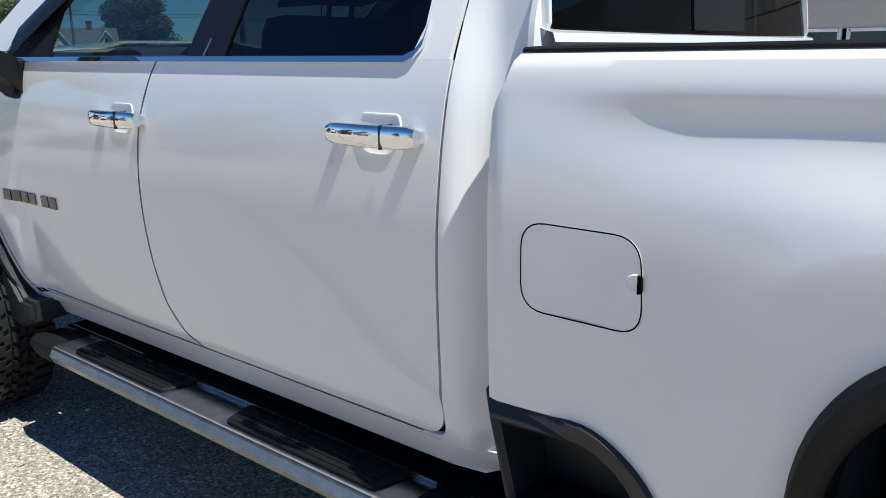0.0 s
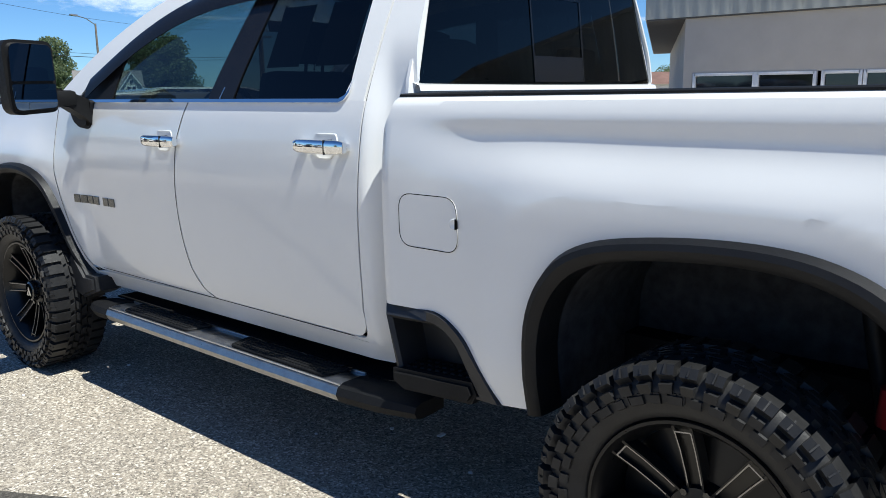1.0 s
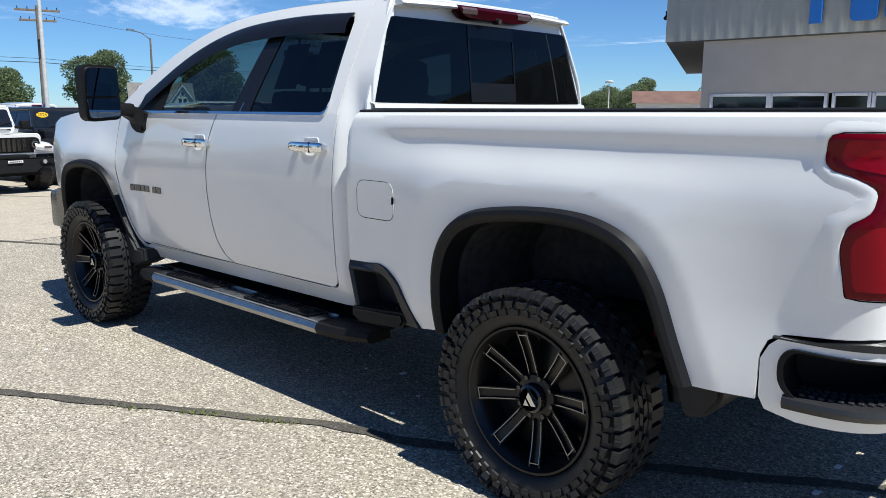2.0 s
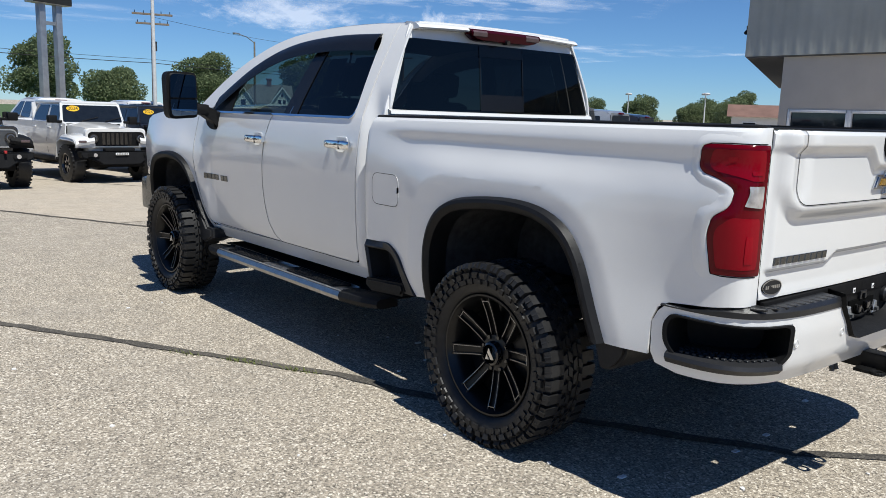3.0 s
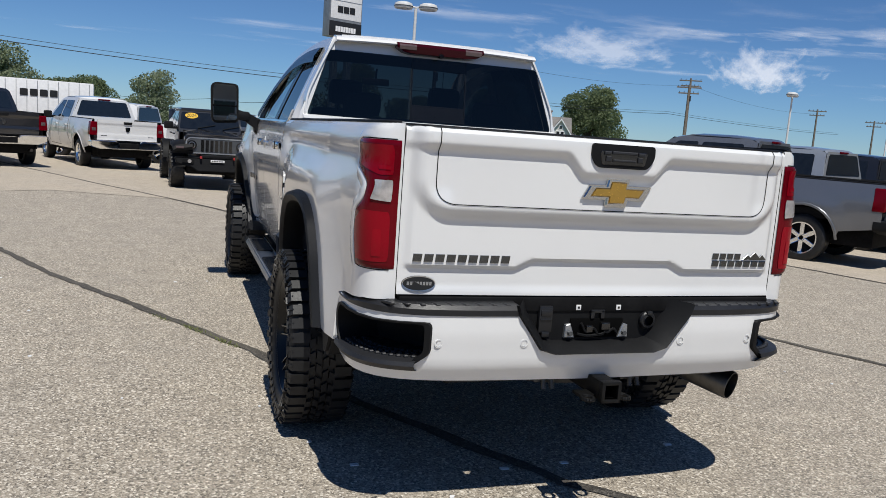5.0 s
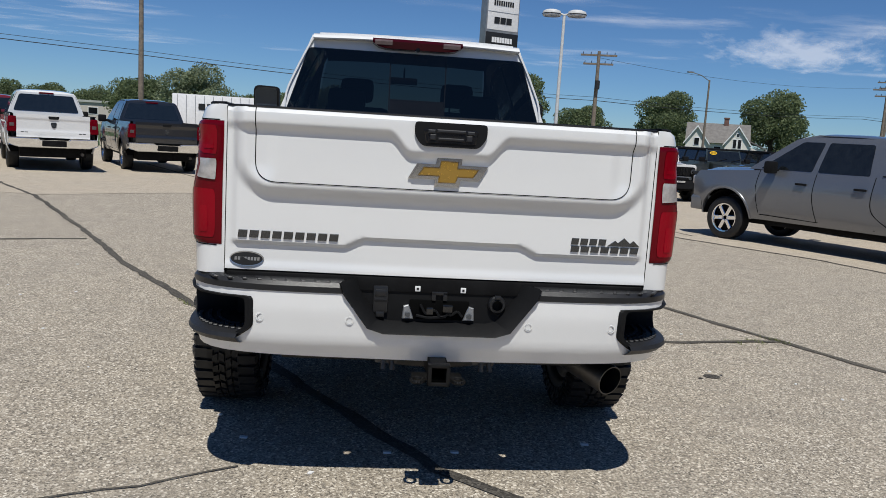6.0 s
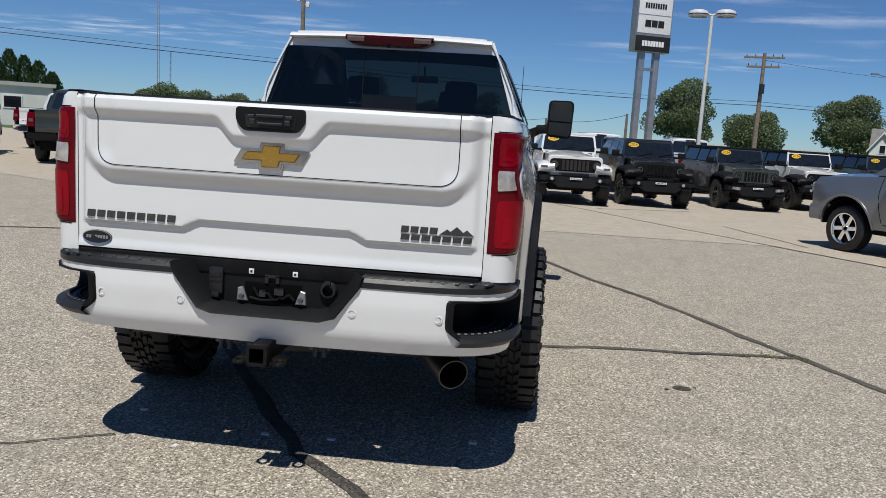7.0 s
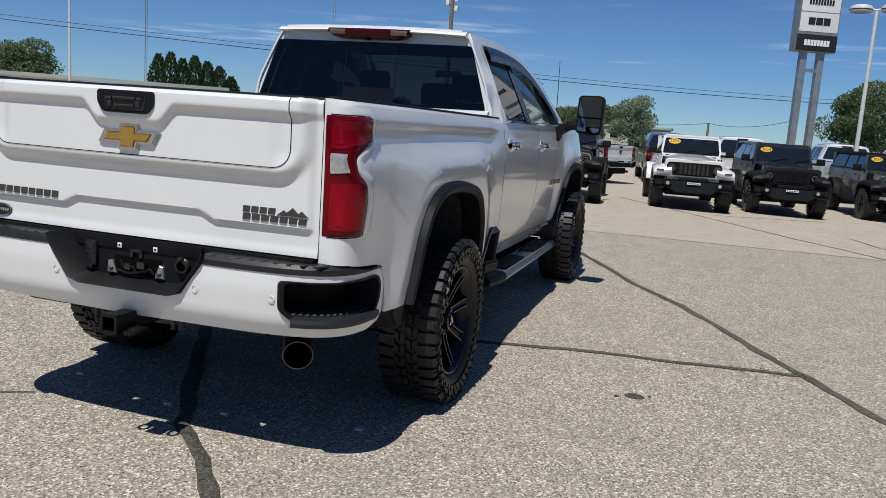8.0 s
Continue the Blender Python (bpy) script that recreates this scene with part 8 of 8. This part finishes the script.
for dz, r in ((0.0, 0.03), (0.22, 0.018)):
    cable("overhead_cable", [(-19, -48, 6.1 + dz), (-38.8, -9.2, 4.4 + dz), (-46.3, 17.1, 4.0 + dz), (-68, 50, 5.0 + dz), (-90, 95, 5.2 + dz)], 0.25, r * 0.7)
cable("overhead_cable", [(-46.3, 17.1, 6.7), (-68.7, 52.9, 8.2), (-82.3, 83.2, 7.4)], 0.7, 0.010)
cable("overhead_cable", [(-95, -9, 3.2), (-80, 5.2, 3.1), (-66, 11.7, 3.55)], 0.45, 0.02)

# street lamp with a bent arm
sl = thing("street_lamp", pose(-59.4, 30.5, 0, 0, 0, 200), "grey street lamp with a long bent arm", "street lamp")
bm = bmesh.new()
rod(bm, (0, 0, -0.45), (0, 0, 6.9), 0.12, 0.07, 12)
part("post", bm, M["pole_wood"], sl)
bm = bmesh.new()
for a, b in (((0, 0, 6.8), (0, 0.9, 7.2)), ((0, 0.9, 7.2), (0, 1.9, 7.35))):
    rod(bm, a, b, 0.035, seg=8)
part("arm", bm, M["galv"], sl)
bm = bmesh.new()
box(bm, -0.12, 0.12, 1.8, 2.4, 7.30, 7.42, 0.04)
part("lamp_head", bm, M["galv"], sl)

# dealer sign on two posts; names are shown as plain bars
sg = thing("dealer_sign", pose(-37.3, 9.0, 0, 0, 0, 22), "tall dealer sign with white and black panels on two steel posts", "sign")
for y in (-0.42, 0.42):
    bm = bmesh.new()
    box(bm, -0.15, 0.15, y - 0.15, y + 0.15, -0.45, 6.1, 0.02)
    part("post", bm, M["galv"], sg)
bm = bmesh.new()
box(bm, -0.08, 0.08, -0.30, 0.30, 4.95, 5.10)
part("brace", bm, M["galv"], sg)
bm = bmesh.new()
box(bm, -0.30, 0.30, -0.98, 0.98, 5.85, 12.0, 0.03)
cab_ = part("cabinet", bm, M["galv"], sg)
bm = bmesh.new()
box(bm, 0.30, 0.32, -0.92, 0.92, 6.75, 11.9, 0.01)
part("white_panel", bm, M["white_flat"], cab_)
bm = bmesh.new()
box(bm, 0.30, 0.325, -0.97, 0.97, 5.87, 6.62, 0.01)
part("black_panel", bm, M["ink"], cab_)
for z0, z1, n, w in ((7.05, 7.38, 3, 0.36), (7.95, 8.20, 9, 0.135), (9.1, 9.35, 5, 0.24)):
    for i in range(n):
        y0 = -n * w / 2 + i * w
        part("dark_bar", box(bmesh.new(), 0.318, 0.335, y0 + 0.02, y0 + w - 0.02, z0, z1), M["ink"], cab_)
for i in range(8):
    y0 = -0.62 + i * 0.155
    part("white_bar", box(bmesh.new(), 0.32, 0.34, y0 + 0.015, y0 + 0.14, 6.12, 6.38), M["white_flat"], cab_)
bm = bmesh.new()
box(bm, 0.318, 0.33, -0.92, 0.92, 7.62, 7.65)
part("panel_line", bm, M["galv"], cab_)

# white box trailers with dark bars
def box_trailer(m, w, h):
    tl = thing("box_trailer", m, "white box trailer with dark lettering bars behind the parked row", "trailer")
    bm = bmesh.new()
    box(bm, -4.5, 0.0, -w / 2, w / 2, 0.9, h, 0.03)
    body = part("body", bm, M["white_flat"], tl)
    for y in np.arange(-w / 2 + 0.2, w / 2 - 0.1, 0.36):
        bm = bmesh.new()
        box(bm, 0.0, 0.012, y, y + 0.018, 0.95, h - 0.04)
        part("rib", bm, M["galv"], body)
    for i in range(4):
        bm = bmesh.new()
        y = -0.75 + i * 0.34
        prism(bm, rounded([(y, h - 0.62, 0.04), (y + 0.27, h - 0.62, 0.04), (y + 0.27, h - 0.36, 0.04), (y, h - 0.36, 0.04)], 3), lambda u, v, d: (d, u, v), 0.0, 0.022)
        part("dark_bar", bm, M["ink"], body)
    bm = bmesh.new()
    box(bm, -4.4, -0.1, -w / 2 + 0.1, w / 2 - 0.1, 0.7, 0.9)
    part("undercarriage", bm, M["under"], tl)
    for y in (-w / 2 + 0.25, w / 2 - 0.25):
        bm = bmesh.new()
        rod(bm, (-0.9, y - 0.12, 0.46), (-0.9, y + 0.12, 0.46), 0.46, seg=20)
        part("wheel", bm, M["rubber"], tl)
    return tl


box_trailer(spot(-30.0, -3.9, 4), 3.6, 2.60)

# white house among the trees
def white_house(m):
    """Grey roof along the front between two gables that face the lot."""
    hs = thing("house", m, "white wooden house with steep grey gables and a chimney", "house")
    bm = bmesh.new()
    box(bm, -4.0, 0.0, -2.6, 3.1, -0.7, 2.3)
    for c, w, t, d in ((-1.7, 1.05, 3.75, 0.35), (2.1, 1.15, 3.85, 0.45)):
        box(bm, -2.0, d, c - w, c + w, -0.7, 2.3)
        prism(bm, [(c - w, 2.3), (c + w, 2.3), (c, t)], lambda u, v, q: (q, u, v), -2.0, d)
    box(bm, -2.5, -0.2, 3.1, 4.6, -0.7, 1.85)
    part("wall", bm, M["siding"], hs)
    bm = bmesh.new()
    prism(bm, [(0.35, 2.15), (-2.0, 4.1), (-4.35, 2.15), (-4.2, 2.1), (-2.0, 3.95), (0.2, 2.1)], lambda u, v, q: (u, q, v), -2.8, 3.3)
    for c, w, t, d in ((-1.7, 1.25, 3.75, 0.55), (2.1, 1.35, 3.85, 0.65)):
        for s in (1, -1):
            prism(bm, [(c + s * w, 2.06), (c, t + 0.10), (c, t), (c + s * w, 1.96)], lambda u, v, q: (q, u, v), -2.2, d)
    prism(bm, [(3.1, 2.6), (4.85, 1.8), (4.85, 1.7), (3.1, 2.5)], lambda u, v, q: (q, u, v), -2.7, 0.0)
    roof_ = part("roof", bm, M["shingle"], hs, "grey shingle roof")
    bm = bmesh.new()
    box(bm, -2.2, -1.75, 0.75, 1.2, 3.6, 4.65, 0.02)
    box(bm, -2.25, -1.70, 0.70, 1.25, 4.55, 4.72, 0.02)
    part("chimney", bm, M["brown_roof"], roof_)
    for c, w, t, d in ((-1.7, 1.25, 3.75, 0.55), (2.1, 1.35, 3.85, 0.65)):
        for s in (1, -1):
            bm = bmesh.new()
            prism(bm, [(c + s * w, 2.03), (c, t + 0.06), (c, t - 0.12), (c + s * w, 1.87)], lambda u, v, q: (q, u, v), d, d + 0.05)
            part("gable_trim", bm, M["white_flat"], hs, "white gable board")
    for x, y, z, hw_, hh in ((0.46, 1.85, 2.15, 0.15, 0.42), (0.46, 2.30, 2.15, 0.15, 0.42), (0.46, 2.1, 3.0, 0.13, 0.16), (0.36, -1.7, 2.2, 0.22, 0.34), (0.01, 0.3, 1.3, 0.3, 0.5), (0.46, 2.1, 0.9, 0.3, 0.5), (-0.19, 3.8, 1.1, 0.3, 0.35)):
        bm = bmesh.new()
        box(bm, x - 0.02, x + 0.03, y - hw_ - 0.06, y + hw_ + 0.06, z - hh - 0.06, z + hh + 0.06)
        w_ = part("window", bm, M["white_flat"], hs)
        part("pane", box(bmesh.new(), x + 0.028, x + 0.04, y - hw_, y + hw_, z - hh, z + hh), M["dark_pane"], w_)


white_house(pose(-67.6, 35.3, -0.15, 0, 0, -24) @ Matrix.Scale(0.95, 4))


def low_building(m, w, d, h, wall, roof, words, ridge=0.0):
    lb = thing("low_building", m, words, "building")
    bm = bmesh.new()
    box(bm, -d / 2, d / 2, -w / 2, w / 2, -0.5, h)
    part("wall", bm, M[wall], lb)
    bm = bmesh.new()
    if ridge:
        prism(bm, [(-d / 2 - 0.4, h), (0, h + ridge), (d / 2 + 0.4, h)], lambda u, v, dd: (u, dd, v), -w / 2 - 0.4, w / 2 + 0.4)
    else:
        box(bm, -d / 2 - 0.2, d / 2 + 0.2, -w / 2 - 0.2, w / 2 + 0.2, h, h + 0.25)
    part("roof", bm, M[roof], lb)
    for i in range(int(w / 3)):
        y = -w / 2 + 1.5 + i * 3
        bm = bmesh.new()
        box(bm, d / 2, d / 2 + 0.04, y - 0.6, y + 0.6, 0.6 * h - 0.5, 0.6 * h + 0.4)
        wi = part("window", bm, M["white_flat"], lb)
        bm = bmesh.new()
        box(bm, d / 2 + 0.035, d / 2 + 0.05, y - 0.52, y + 0.52, 0.6 * h - 0.42, 0.6 * h + 0.32)
        part("pane", bm, M["dark_pane"], wi)
    return lb


low_building(pose(-33.4, 68.4, 0, 0, 0, -60), 7.5, 5, 2.05, "siding", "brown_roof", "low house with a brown roof beyond the lot", 1.1)
low_building(pose(-47, -38.5, 0, 0, 0, 40), 16, 8, 2.6, "siding", "fascia", "pale metal-clad shed beyond the lot")
low_building(pose(-100, -24, 0, 0, 0, 0), 50, 6, 2.3, "stucco", "fascia", "long low tan building beyond the grass")
# two unseen buildings, added to give the paint and glass a skyline to reflect
low_building(pose(36, 2, 0, 0, 0, 180), 22, 8, 3.2, "stucco", "fascia", "unseen low tan building added for reflections")
low_building(pose(4, -40, 0, 0, 0, 90), 26, 8, 3.2, "siding", "brown_roof", "unseen low pale building added for reflections", 1.6)

# radio masts
for x, y, h, r in ((-176.4, -82.2, 60, 0.28), (-177.2, -79.6, 15, 0.14), (-153.7, -118.1, 60, 0.28)):
    bm = bmesh.new()
    for a in range(3):
        ca, sa = r * math.cos(a * 2.094), r * math.sin(a * 2.094)
        rod(bm, (ca, sa, -0.5), (ca, sa, h), 0.06, seg=6)
    for i in range(int(h / 1.5)):
        rod(bm, (r, 0, i * 1.5), (-r * 0.5, r * 0.86, i * 1.5 + 1.5), 0.03, seg=4)
    solid("radio_mast", bm, M["galv"], "slim lattice radio mast on the skyline", "radio mast", pose(x, y, 0))

# thin fair-weather clouds, far off and high
bm = bmesh.new()
bm.faces.new([bm.verts.new(p) for p in ((-4200, -2600, 0), (-900, -2600, 0), (-500, 3600, 0), (-3400, 3900, 0))])
solid("backdrop", bm, M["cloud"], "thin white fair-weather clouds over the horizon", "clouds", pose(0, 0, 330), kind="structure")

for x, y, a, b, mat in ((-2950, 2480, 1250, 290, "cloud_bank"), (-2750, 1560, 800, 420, "cloud_veil")):
    bm = bmesh.new()
    bm.faces.new([bm.verts.new((math.cos(k), math.sin(k), 0)) for k in np.linspace(0, 2 * math.pi, 32, endpoint=False)])
    solid("backdrop", bm, M[mat], "loose bank of white fair-weather cloud", "clouds", pose(x, y, 345, 0, 0, math.degrees(math.atan2(y, x))) @ Matrix.Diagonal((a, b, 1, 1)), kind="structure")

# weeds in the paving joint beside the truck
rng = random.Random(31)
bm = bmesh.new()
for cx, cy, n in ((-1.89, 0.51, 34), (-1.60, 0.70, 55), (-1.50, 0.765, 45), (-1.22, 0.915, 55), (-1.14, 0.95, 30), (-1.25, 5.24, 60), (-1.20, 5.05, 34), (-1.17, 4.86, 18)):
    for i in range(n):
        k = rng.gauss(0, 0.055)
        x, y = cx + k + rng.gauss(0, 0.010), cy + 0.6 * k + rng.gauss(0, 0.010)
        a, h, lean = rng.uniform(0, 6.28), rng.uniform(0.010, 0.030), rng.uniform(0.3, 1.3)
        ca, sa = math.cos(a), math.sin(a)
        pts = [(x - sa * 0.0022, y + ca * 0.0022, -0.002), (x + sa * 0.0022, y - ca * 0.0022, -0.002),
               (x + ca * h * lean * 0.5 + sa * 0.0018, y + sa * h * lean * 0.5 - ca * 0.0018, h * 0.7), (x + ca * h * lean, y + sa * h * lean, h)]
        bm.faces.new([bm.verts.new(p) for p in pts])
solid("weeds", bm, M["weed"], "small dry green weeds in the paving joint", "weeds", kind="stuff")


# ---- ground ----
edges_ = [-4000, -1500, -600, -250, -100] + list(np.arange(-60, 41, 1.25)) + [70, 150, 600, 1500, 4000]
bm = bmesh.new()
loft(bm, [[(x, y, lot_z(x, y)) for y in edges_] for x in edges_])
bmesh.ops.recalc_face_normals(bm, faces=bm.faces)
solid("ground", bm, M["asphalt"], "pale grey exposed-aggregate paving of the lot", "ground", kind="structure")
